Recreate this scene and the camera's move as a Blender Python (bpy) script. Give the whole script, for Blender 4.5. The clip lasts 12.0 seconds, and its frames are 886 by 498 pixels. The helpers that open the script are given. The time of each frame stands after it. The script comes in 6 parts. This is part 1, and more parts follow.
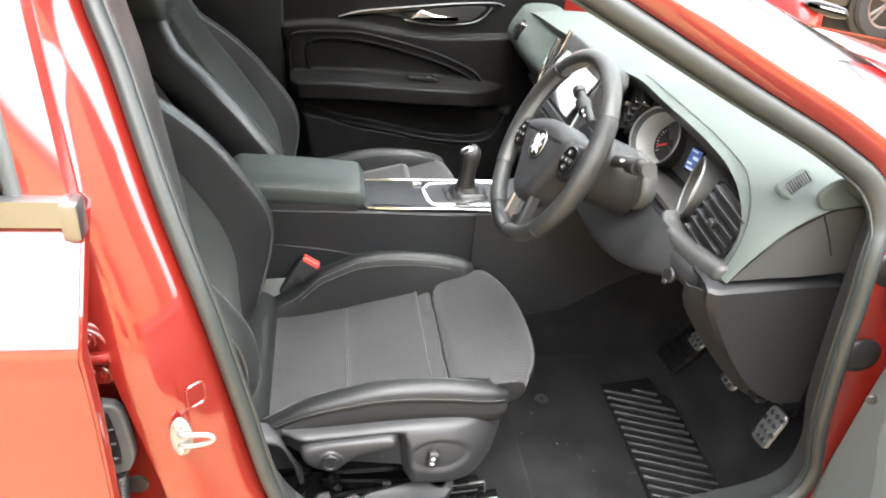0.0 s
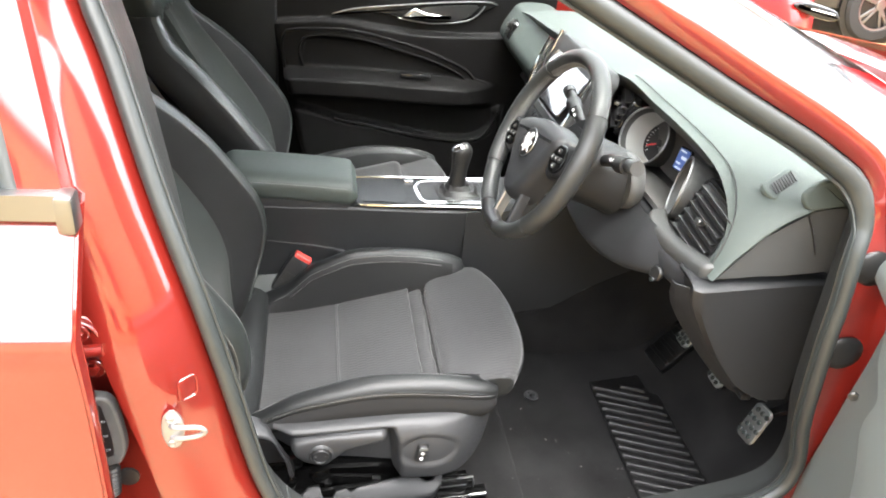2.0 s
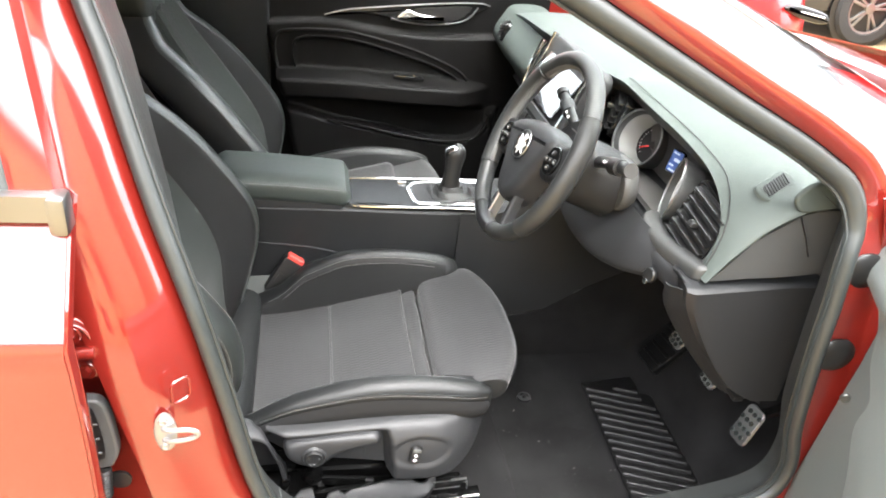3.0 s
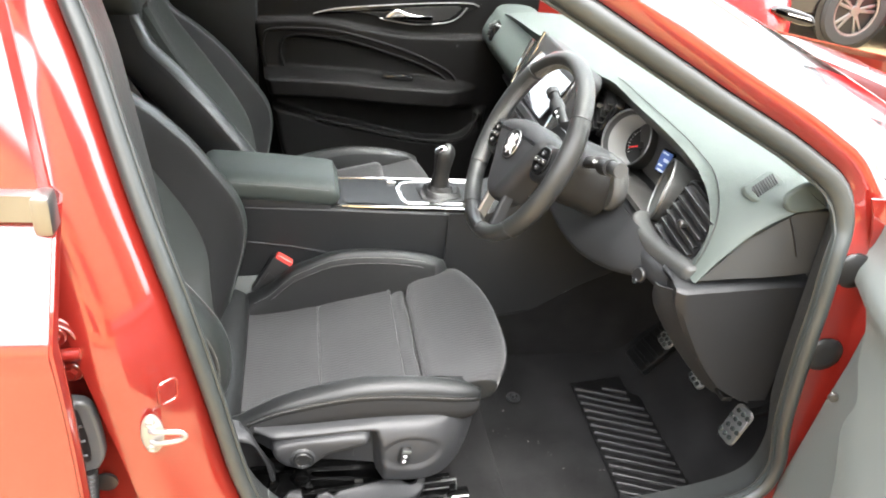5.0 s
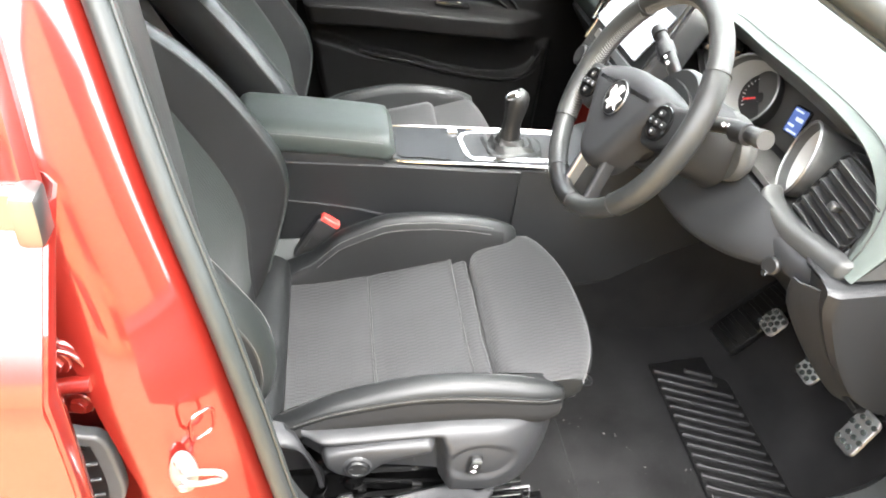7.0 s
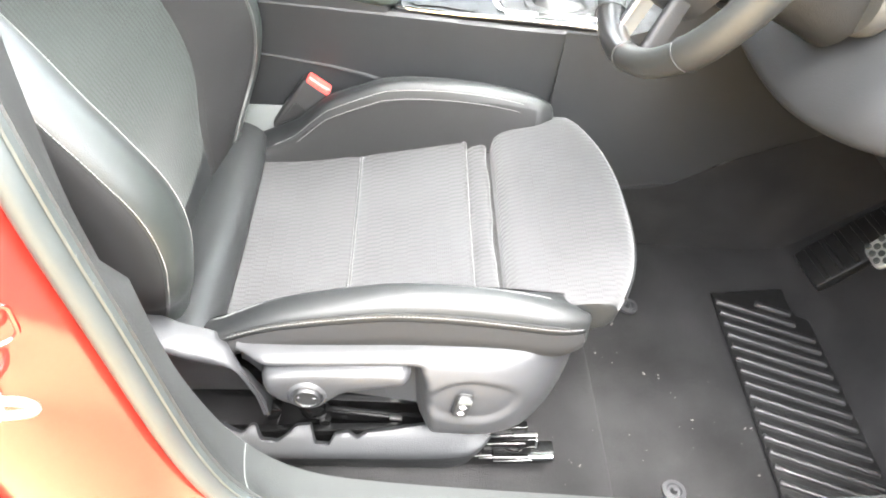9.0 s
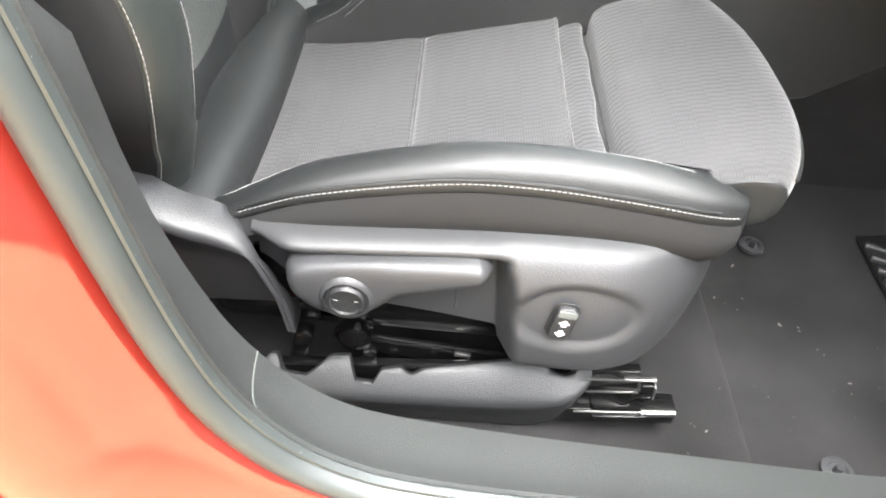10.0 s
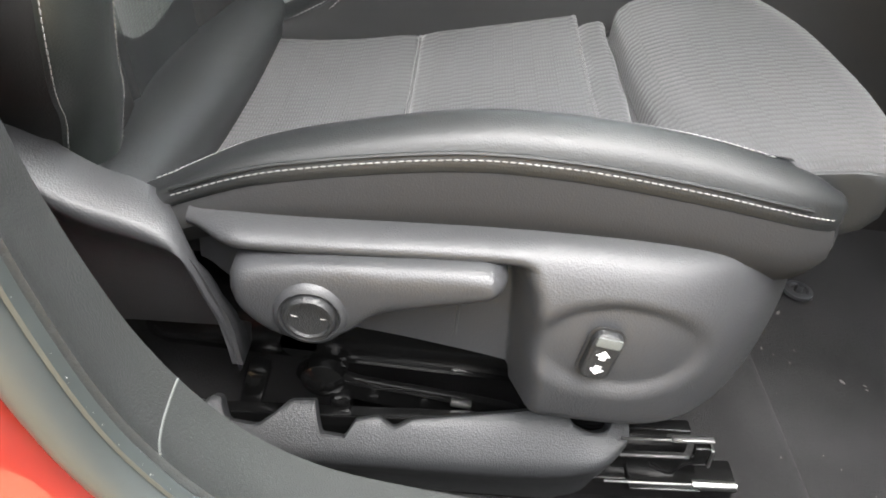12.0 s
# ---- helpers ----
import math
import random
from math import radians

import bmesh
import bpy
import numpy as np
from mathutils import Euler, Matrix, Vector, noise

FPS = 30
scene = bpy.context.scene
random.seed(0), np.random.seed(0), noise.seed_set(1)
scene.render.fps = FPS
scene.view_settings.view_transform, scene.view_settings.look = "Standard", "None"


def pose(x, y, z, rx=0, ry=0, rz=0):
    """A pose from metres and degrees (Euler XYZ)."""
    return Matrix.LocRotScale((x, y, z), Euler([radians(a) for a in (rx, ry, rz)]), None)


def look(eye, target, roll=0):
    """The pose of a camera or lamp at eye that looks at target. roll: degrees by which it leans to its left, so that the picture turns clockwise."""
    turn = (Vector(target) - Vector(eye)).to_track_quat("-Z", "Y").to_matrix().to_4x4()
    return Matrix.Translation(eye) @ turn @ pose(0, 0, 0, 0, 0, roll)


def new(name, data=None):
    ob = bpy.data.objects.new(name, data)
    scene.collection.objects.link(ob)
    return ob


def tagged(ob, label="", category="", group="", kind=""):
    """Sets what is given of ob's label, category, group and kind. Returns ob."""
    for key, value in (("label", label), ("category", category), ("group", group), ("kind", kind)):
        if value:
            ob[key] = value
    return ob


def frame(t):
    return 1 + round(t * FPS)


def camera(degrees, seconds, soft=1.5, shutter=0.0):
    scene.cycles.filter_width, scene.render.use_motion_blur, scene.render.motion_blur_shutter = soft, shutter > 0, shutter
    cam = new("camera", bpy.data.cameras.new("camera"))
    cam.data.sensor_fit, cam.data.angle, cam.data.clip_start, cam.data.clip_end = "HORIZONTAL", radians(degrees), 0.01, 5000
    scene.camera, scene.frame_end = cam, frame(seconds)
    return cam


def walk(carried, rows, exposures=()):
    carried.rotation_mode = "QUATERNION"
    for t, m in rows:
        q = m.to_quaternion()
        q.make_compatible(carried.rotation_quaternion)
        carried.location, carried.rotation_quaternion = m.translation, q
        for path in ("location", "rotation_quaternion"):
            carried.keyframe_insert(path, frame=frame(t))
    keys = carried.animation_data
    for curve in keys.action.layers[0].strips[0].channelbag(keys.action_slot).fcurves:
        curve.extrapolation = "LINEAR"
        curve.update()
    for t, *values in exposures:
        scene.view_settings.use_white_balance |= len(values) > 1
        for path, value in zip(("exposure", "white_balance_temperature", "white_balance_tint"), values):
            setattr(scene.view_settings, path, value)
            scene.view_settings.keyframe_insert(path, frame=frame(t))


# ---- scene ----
cam = camera(61.9, 12.0, soft=1.9)
# seconds, eye in metres, turns in degrees
PATH = [
    (0, -0.1066, 0.0252, 1.4937, 59.30, -4.80, -8.05),
    (0.5, -0.1038, 0.0281, 1.4928, 59.18, -5.13, -8.75),
    (1, -0.1065, 0.0130, 1.5018, 59.33, -5.27, -8.68),
    (1.5, -0.1070, 0.0124, 1.4993, 59.30, -5.51, -8.46),
    (2, -0.1060, 0.0126, 1.4988, 59.18, -5.45, -8.36),
    (2.5, -0.1097, 0.0143, 1.4985, 59.28, -5.66, -8.70),
    (4.5, -0.1092, 0.0163, 1.4970, 59.34, -6.17, -9.18),
    (5, -0.1110, 0.0192, 1.4955, 59.41, -6.32, -9.68),
    (5.5, -0.1095, 0.0202, 1.4957, 59.31, -6.32, -9.59),
    (6, -0.1107, 0.0235, 1.4922, 59.13, -6.81, -9.93),
    (6.5, -0.1341, 0.0883, 1.4806, 57.15, -6.68, -12.08),
    (7, -0.1503, 0.2571, 1.4359, 53.39, -6.25, -7.28),
    (7.2, -0.1158, 0.3209, 1.4066, 51.45, -6.10, -3.74),
    (8.8, -0.0061, 0.4532, 1.2753, 46.01, -4.62, -1.55),
    (9, -0.0198, 0.4523, 1.2301, 45.93, -6.04, -1.01),
    (9.5, -0.0236, 0.4835, 1.0574, 46.56, -6.61, 3.08),
    (10, -0.0322, 0.5277, 0.9595, 47.23, -4.98, 2.52),
    (10.5, -0.0311, 0.5565, 0.9168, 48.67, -5.88, 1.39),
    (11, -0.0285, 0.5640, 0.9091, 48.33, -5.47, 1.94),
    (11.5, -0.0322, 0.5656, 0.9041, 48.13, -5.22, 2.45),
    (12, -0.0305, 0.6091, 0.8225, 53.20, -6.67, 2.64),
]
walk(cam, [(t, pose(x, y, z, rx, ry, rz)) for t, x, y, z, rx, ry, rz in PATH],
     exposures=[(0.0, 3.24), (6.5, 3.3), (7.0, 3.8), (7.2, 4.0), (8.7, 4.85), (9.05, 4.8), (9.5, 4.3), (10.5, 3.98), (11.6, 3.74), (12.0, 3.42)])

# ---- world, sun ----
world = bpy.data.worlds.new("sky")
scene.world = world
world.use_nodes = True
wn = world.node_tree.nodes
sky = wn.new("ShaderNodeTexSky")
sky.sky_type, sky.sun_disc = "NISHITA", False
sky.sun_elevation, sky.sun_rotation = radians(72), radians(156)
sky.dust_density, sky.air_density, sky.ozone_density = 4.0, 1.0, 1.0
soften = wn.new("ShaderNodeHueSaturation")
soften.inputs["Saturation"].default_value = 0.22
world.node_tree.links.new(sky.outputs[0], soften.inputs["Color"])
world.node_tree.links.new(soften.outputs[0], wn["Background"].inputs[0])
wn["Background"].inputs[1].default_value = 0.2
sun = new("sun", bpy.data.lights.new("sun", "SUN"))
sun.data.energy, sun.data.angle, sun.data.color = 0.6, radians(120), (1.0, 0.96, 0.9)
sun.matrix_world = look((0.9, -0.6, 6.5), (0.2, 1.0, 0.6))
tagged(sun, kind="structure")

import functools

# ---- materials ----
def surface(name, colour, rough, metal=0.0, vary=0.12, patch=9.0, grain=0.0, grain_size=700.0, coat=0.0, spec=0.5, sheen=0.0, coat_ior=1.5, coat_rough=0.03):
    """A material with patchy colour and roughness, and a fine grain in relief."""
    m = bpy.data.materials.new(name)
    m.use_nodes = True
    n, l = m.node_tree.nodes, m.node_tree.links
    b = n["Principled BSDF"]
    b.inputs["Metallic"].default_value = metal
    b.inputs["Coat Weight"].default_value = coat
    b.inputs["Coat Roughness"].default_value, b.inputs["Coat IOR"].default_value = coat_rough, coat_ior
    b.inputs["Specular IOR Level"].default_value = spec
    b.inputs["Sheen Weight"].default_value = sheen
    b.inputs["Sheen Roughness"].default_value = 0.45
    tc = n.new("ShaderNodeTexCoord")
    big = n.new("ShaderNodeTexNoise")
    big.inputs["Scale"].default_value, big.inputs["Detail"].default_value = patch, 5
    l.new(tc.outputs["Object"], big.inputs["Vector"])
    mix = n.new("ShaderNodeMix")
    mix.data_type = "RGBA"
    mix.inputs["A"].default_value = (*[c * (1 - vary) for c in colour], 1)
    mix.inputs["B"].default_value = (*[min(1, c * (1 + vary)) for c in colour], 1)
    l.new(big.outputs["Fac"], mix.inputs["Factor"])
    l.new(mix.outputs["Result"], b.inputs["Base Color"])
    rr = n.new("ShaderNodeMapRange")
    rr.inputs["To Min"].default_value, rr.inputs["To Max"].default_value = max(0, rough - 0.06), min(1, rough + 0.06)
    l.new(big.outputs["Fac"], rr.inputs["Value"])
    l.new(rr.outputs["Result"], b.inputs["Roughness"])
    if grain:
        fine = n.new("ShaderNodeTexVoronoi")
        fine.inputs["Scale"].default_value = grain_size
        l.new(tc.outputs["Object"], fine.inputs["Vector"])
        bump = n.new("ShaderNodeBump")
        bump.inputs["Strength"].default_value, bump.inputs["Distance"].default_value = grain, 0.001
        l.new(fine.outputs["Distance"], bump.inputs["Height"])
        l.new(bump.outputs["Normal"], b.inputs["Normal"])
    return m


def weave(name, colour, swap=False):
    """Seat cloth: short raised ribs in staggered columns."""
    m = surface(name, colour, 0.75, vary=0.15, patch=14, sheen=0.08 if swap else 0.2, spec=0.2)
    n, l = m.node_tree.nodes, m.node_tree.links
    b, tc, mix = n["Principled BSDF"], n["Texture Coordinate"], n["Mix"]
    sep, com = n.new("ShaderNodeSeparateXYZ"), n.new("ShaderNodeCombineXYZ")
    l.new(tc.outputs["Object"], sep.inputs[0])
    l.new(sep.outputs["Z" if swap else "X"], com.inputs["Y"])
    l.new(sep.outputs["Y"], com.inputs["X"])
    turn = n.new("ShaderNodeMapping")
    turn.inputs["Rotation"].default_value[2] = radians(90)
    l.new(com.outputs[0], turn.inputs[0])
    split = n.new("ShaderNodeSeparateXYZ")
    l.new(turn.outputs[0], split.inputs[0])

    def calc(op, a, b=None):
        m_ = n.new("ShaderNodeMath")
        m_.operation = op
        for k, v in enumerate((a, b)):
            if v is None:
                continue
            if isinstance(v, (int, float)):
                m_.inputs[k].default_value = v
            else:
                l.new(v, m_.inputs[k])
        return m_.outputs[0]

    # each column of ribs is stepped against its neighbour
    column = calc("MULTIPLY", split.outputs["X"], 1 / 0.0185)
    step_ = calc("MULTIPLY", calc("FLOOR", column), 0.37)
    rib = calc("ADD", calc("MULTIPLY", calc("SINE", calc("MULTIPLY", calc("ADD", calc("MULTIPLY", split.outputs["Y"], 1 / 0.008), step_), 2 * math.pi)), 0.5), 0.5)
    rib = calc("POWER", rib, 0.55)
    loops = calc("ADD", calc("MULTIPLY", calc("SINE", calc("MULTIPLY", split.outputs["X"], 2 * math.pi / 0.0026)), 0.2), 0.8)
    rib = calc("MULTIPLY", rib, loops)
    seam_ = calc("POWER", calc("ABSOLUTE", calc("SUBTRACT", calc("MULTIPLY", calc("FRACT", column), 2.0), 1.0)), 14.0)
    rib = calc("MULTIPLY", rib, calc("SUBTRACT", 1.0, calc("MULTIPLY", seam_, 0.35)))
    faint = n.new("ShaderNodeTexNoise")
    faint.inputs["Scale"].default_value = 9
    l.new(tc.outputs["Object"], faint.inputs["Vector"])
    depth = calc("MULTIPLY", faint.outputs["Fac"], 1.1)
    tone = n.new("ShaderNodeMix")
    tone.data_type = "RGBA"
    tone.inputs["A"].default_value, tone.inputs["B"].default_value = (0.3, 0.3, 0.3, 1), (1, 1, 1, 1)
    l.new(rib, tone.inputs["Factor"])
    mul = n.new("ShaderNodeMix")
    mul.data_type, mul.blend_type = "RGBA", "MULTIPLY"
    l.new(mix.outputs["Result"], mul.inputs["A"])
    l.new(tone.outputs["Result"], mul.inputs["B"])
    l.new(depth, mul.inputs["Factor"])
    l.new(mul.outputs["Result"], b.inputs["Base Color"])
    thread = n.new("ShaderNodeTexNoise")
    thread.inputs["Scale"].default_value = 900
    l.new(tc.outputs["Object"], thread.inputs["Vector"])
    add = n.new("ShaderNodeMath")
    add.operation = "MULTIPLY_ADD"
    add.inputs[1].default_value = 0.25
    l.new(thread.outputs["Fac"], add.inputs[0])
    l.new(calc("MULTIPLY", rib, depth), add.inputs[2])
    bump = n.new("ShaderNodeBump")
    bump.inputs["Strength"].default_value, bump.inputs["Distance"].default_value = 0.6, 0.0012
    l.new(add.outputs[0], bump.inputs["Height"])
    l.new(bump.outputs["Normal"], b.inputs["Normal"])
    return m


def glass(name, tint, ior=1.45):
    m = bpy.data.materials.new(name)
    m.use_nodes = True
    b = m.node_tree.nodes["Principled BSDF"]
    b.inputs["Base Color"].default_value = (*tint, 1)
    b.inputs["Roughness"].default_value, b.inputs["IOR"].default_value = 0.0, ior
    b.inputs["Transmission Weight"].default_value = 1.0
    return m


def glow(name, colour, power):
    m = surface(name, colour, 0.3)
    b = m.node_tree.nodes["Principled BSDF"]
    b.inputs["Emission Color"].default_value = (*colour, 1)
    b.inputs["Emission Strength"].default_value = power
    return m


PAINT = surface("orange_red_paint", (0.185, 0.012, 0.008), 0.4, metal=0.3, vary=0.06, coat=1.0, coat_ior=1.85, coat_rough=0.07, spec=0.25)
ARMREST = surface("grey_armrest_leather", (0.036, 0.045, 0.0415), 0.5, vary=0.15, grain=0.2, grain_size=900)
RIM_LEATHER = surface("worn_rim_leather", (0.0205, 0.0217, 0.0213), 0.4, vary=0.2, patch=14, grain=0.15, grain_size=900)
LEATHER = surface("black_leather", (0.0195, 0.0235, 0.022), 0.4, vary=0.15, grain=0.15, grain_size=900)
HIDE = surface("black_bolster_leather", (0.007, 0.0078, 0.0081), 0.5, vary=0.2, patch=6, grain=0.15, grain_size=800, spec=0.46)
CREST = surface("smooth_crest_leather", (0.0125, 0.015, 0.014), 0.36, vary=0.15, grain=0.15, grain_size=900, spec=0.75)
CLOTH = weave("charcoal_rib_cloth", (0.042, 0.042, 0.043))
# the same cloth, darker and greener: the backrest's shade is in the colour
CLOTH_BACK = weave("charcoal_rib_cloth_shaded", (0.027, 0.0325, 0.03), True)
FACING = surface("black_bolster_facing", (0.0078, 0.0079, 0.0082), 0.72, vary=0.15, patch=6, grain=0.1, grain_size=900, spec=0.3)
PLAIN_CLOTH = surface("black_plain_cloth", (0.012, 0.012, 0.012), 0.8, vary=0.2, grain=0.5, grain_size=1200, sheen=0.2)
THREAD = surface("pale_grey_thread", (0.18, 0.18, 0.177), 0.7)
TRIM = surface("charcoal_grained_plastic", (0.0217, 0.0223, 0.0237), 0.46, vary=0.12, grain=0.2, grain_size=800, spec=0.4)
TRIM_DARK = surface("black_grained_plastic", (0.0086, 0.009, 0.0096), 0.5, vary=0.15, grain=0.35, grain_size=800)
PILLAR_TRIM = surface("grained_pillar_plastic", (0.024, 0.0255, 0.025), 0.44, vary=0.15, grain=0.3, grain_size=800, spec=0.42)
# pillar plastic made lighter: light falling on the upturned sill is in the colour
SILL_TRIM = surface("lit_sill_plastic", (0.028, 0.03, 0.0293), 0.4, vary=0.12, grain=0.25, grain_size=800, spec=0.45)
# near-black, since the dim far side of the cabin is put into this colour
LINING = surface("shaded_door_lining", (0.0042, 0.004, 0.0039), 0.52, vary=0.2, grain=0.3, grain_size=700, spec=0.14)
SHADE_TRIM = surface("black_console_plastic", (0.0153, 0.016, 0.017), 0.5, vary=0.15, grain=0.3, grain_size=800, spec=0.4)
DASH = surface("soft_dash_skin", (0.062, 0.075, 0.069), 0.55, vary=0.1, grain=0.4, grain_size=900, spec=0.25)
SHROUD = surface("grey_shroud_plastic", (0.045, 0.046, 0.045), 0.5, vary=0.1, grain=0.3, grain_size=900, spec=0.4)
BINNACLE = surface("dark_binnacle_plastic", (0.075, 0.072, 0.068), 0.5, vary=0.15, grain=0.3, grain_size=900, spec=0.4)
CUP = surface("pale_cup_wall", (0.4, 0.4, 0.39), 0.5, vary=0.05)
# ribs lighter than the mat's rubber: their gloss is put into the colour
RIB = surface("lit_rubber_rib", (0.014, 0.014, 0.0144), 0.42, vary=0.4, patch=30, grain=0.3)
GAITER = surface("soft_black_leather", (0.008, 0.008, 0.008), 0.42, vary=0.2, grain=0.3, grain_size=800)
SATIN = surface("satin_black_plastic", (0.012, 0.012, 0.012), 0.3)
PIANO = surface("piano_black", (0.006, 0.006, 0.006), 0.07, vary=0.05)
PEDAL = surface("brushed_pedal_steel", (0.62, 0.62, 0.61), 0.36, metal=1.0, vary=0.1)
GUNMETAL = surface("satin_gunmetal", (0.45, 0.45, 0.455), 0.3, metal=1.0, vary=0.1)
PLUG = surface("grey_plug_plastic", (0.07, 0.073, 0.075), 0.4, vary=0.2, patch=40)
ANCHOR = surface("pale_grey_plastic", (0.08, 0.086, 0.083), 0.45, grain=0.2)
BADGE = surface("satin_silver_badge", (0.75, 0.75, 0.75), 0.42, metal=0.5, vary=0.05)
TRAY = surface("gloss_tray_lid", (0.006, 0.006, 0.006), 0.2, vary=0.05, spec=0.18)
RUBBER = surface("black_rubber_seal", (0.025, 0.0295, 0.029), 0.4, vary=0.2, patch=30, spec=0.6)
CARPET = surface("black_carpet", (0.0138, 0.0136, 0.0138), 0.95, vary=1.0, patch=9, grain=0.7, grain_size=900, spec=0.08, sheen=0.04)
MAT = surface("black_rubber_mat", (0.008, 0.008, 0.008), 0.3, vary=0.35, patch=40, grain=0.3)
CHROME = surface("chrome", (0.8, 0.8, 0.8), 0.1, metal=1.0, vary=0.03)
ZINC = surface("bright_zinc_plate", (0.4, 0.4, 0.4), 0.36, metal=0.8, vary=0.1, patch=60)
STEEL = surface("brushed_steel", (0.29, 0.29, 0.285), 0.36, metal=1.0, vary=0.15)
DARKSTEEL = surface("black_oiled_steel", (0.003, 0.003, 0.003), 0.2, vary=0.3, patch=60)
RED_PLASTIC = surface("red_buckle_plastic", (0.6, 0.06, 0.05), 0.4)
WHITE = surface("white_mark", (0.8, 0.8, 0.8), 0.5)
DOORGREY = surface("grey_door_lining", (0.14, 0.157, 0.151), 0.5, grain=0.4)
DOOREDGE = surface("grey_door_edge_trim", (0.1, 0.114, 0.109), 0.55, grain=0.3)
HEADLINER = surface("light_grey_headliner", (0.3, 0.3, 0.29), 0.9, grain=0.3)
ASPHALT = surface("pale_concrete", (0.235, 0.175, 0.09), 0.9, vary=0.3, patch=3, grain=1.0, grain_size=120)
SIDE_WALL = surface("tan_side_render", (0.6, 0.45, 0.24), 0.9, vary=0.2, patch=0.6, grain=0.5, grain_size=60)
RENDER_WALL = surface("cream_render", (0.8, 0.61, 0.3), 0.9, vary=0.15, patch=0.6, grain=0.5, grain_size=60)
GLASS = glass("clear_glass", (0.93, 0.97, 0.95))
SCREEN_GLASS = glass("windscreen_glass", (0.93, 0.985, 0.955), 1.5)
SMOKED = glass("tinted_glass", (0.25, 0.28, 0.28))
SCREEN = glow("lit_display", (0.05, 0.09, 0.25), 0.06)
FIGURES = glow("lit_figures", (0.5, 0.55, 0.65), 0.06)
NEEDLE = glow("red_needle", (0.7, 0.04, 0.04), 0.03)
SCREENGLASS = surface("touch_screen_glass", (0.02, 0.02, 0.022), 0.05, vary=0.02, spec=0.8, coat=1.0)
RED_PAINT = surface("red_paint", (0.45, 0.012, 0.015), 0.3, coat=1.0)
BLACK_PAINT = surface("black_paint", (0.01, 0.01, 0.012), 0.3, coat=1.0)
ALLOY = surface("grey_alloy", (0.3, 0.3, 0.3), 0.35, metal=0.9)
TYRE = surface("tyre_rubber", (0.02, 0.02, 0.02), 0.8)


# ---- mesh helpers ----
def spl(pts, n=40, closed=False):
    """A smooth curve of n points through the given ones."""
    p = np.array(pts, float)
    k = len(p)
    q = np.vstack([p[-1], p, p[0], p[1]]) if closed else np.vstack([2 * p[0] - p[1], p, 2 * p[-1] - p[-2]])
    spans = k if closed else k - 1
    out = []
    for u in np.linspace(0, spans, n, endpoint=not closed):
        i = min(int(u), spans - 1)
        f = u - i
        a, b, c, d = q[i], q[i + 1], q[i + 2], q[i + 3]
        out.append(0.5 * (2 * b + (c - a) * f + (2 * a - 5 * b + 4 * c - d) * f * f + (3 * b - a - 3 * c + d) * f ** 3))
    return np.array(out)


@functools.lru_cache(maxsize=None)
def knots(xs, ys):
    return spl(list(zip(xs, ys)), 12 * len(xs))


def at(x, xs, ys):
    """A smooth value at x through the knots."""
    t = knots(tuple(xs), tuple(ys))
    return float(np.interp(x, t[:, 0], t[:, 1]))


def finish(name, bm, mat, parent=None, label="", smooth=True, angle=0.7):
    bmesh.ops.remove_doubles(bm, verts=bm.verts, dist=0.00002)
    bmesh.ops.recalc_face_normals(bm, faces=bm.faces)
    me = bpy.data.meshes.new(name)
    bm.to_mesh(me)
    bm.free()
    me.materials.append(mat)
    if smooth:
        me.polygons.foreach_set("use_smooth", [True] * len(me.polygons))
        me.set_sharp_from_angle(angle=angle)
    ob = new(name, me)
    if parent is not None:
        ob.parent = parent
    if label:
        ob["label"] = label
    return ob


def part(name, bm, mat, parent, label="", **more):
    return finish(name, bm, mat, parent, label, **more)


def thing(name, label, category, group="", kind=""):
    return tagged(new(name), label, category, group, kind)


def grid(P, around=False, cap=False, into=None):
    """Faces over an array of points (rows, columns, 3); around: columns close; cap: the end rows are closed."""
    bm = into or bmesh.new()
    P = np.asarray(P, float)
    nu, nv = P.shape[:2]
    v = [[bm.verts.new(P[i, j]) for j in range(nv)] for i in range(nu)]
    for i in range(nu - 1):
        for j in range(nv if around else nv - 1):
            k = (j + 1) % nv
            bm.faces.new((v[i][j], v[i][k], v[i + 1][k], v[i + 1][j]))
    if cap:
        bm.faces.new(v[0])
        bm.faces.new(v[-1])
    return bm


def shell(P, thick, around=False):
    """The grid with a thickness, laid off against its normals."""
    P = np.asarray(P, float)
    du = np.gradient(P, axis=0)
    dv = np.gradient(P, axis=1)
    n = np.cross(du, dv)
    n /= np.maximum(np.linalg.norm(n, axis=2, keepdims=True), 1e-9)
    Q = P - n * thick
    ring = np.concatenate([P, Q[:, ::-1]], axis=1)
    return grid(ring, around=True, cap=True)


def sweep(path, profile, up=(0, 0, 1), size=None, closed=False, into=None):
    """A closed outline (sideways, upwards) carried along a path."""
    path, up = np.asarray(path, float), np.asarray(up, float)
    n = len(path)
    if closed:
        tan = np.roll(path, -1, 0) - np.roll(path, 1, 0)
    else:
        tan = np.gradient(path, axis=0)
    tan /= np.linalg.norm(tan, axis=1, keepdims=True)
    rows = []
    for i in range(n):
        side = np.cross(tan[i], up)
        side /= max(np.linalg.norm(side), 1e-9)
        top = np.cross(side, tan[i])
        k = 1.0 if size is None else size(i / (n - 1))
        rows.append([path[i] + side * a * k + top * b * k for a, b in profile])
    if closed:
        rows.append(rows[0])
    return grid(rows, around=True, cap=not closed, into=into)


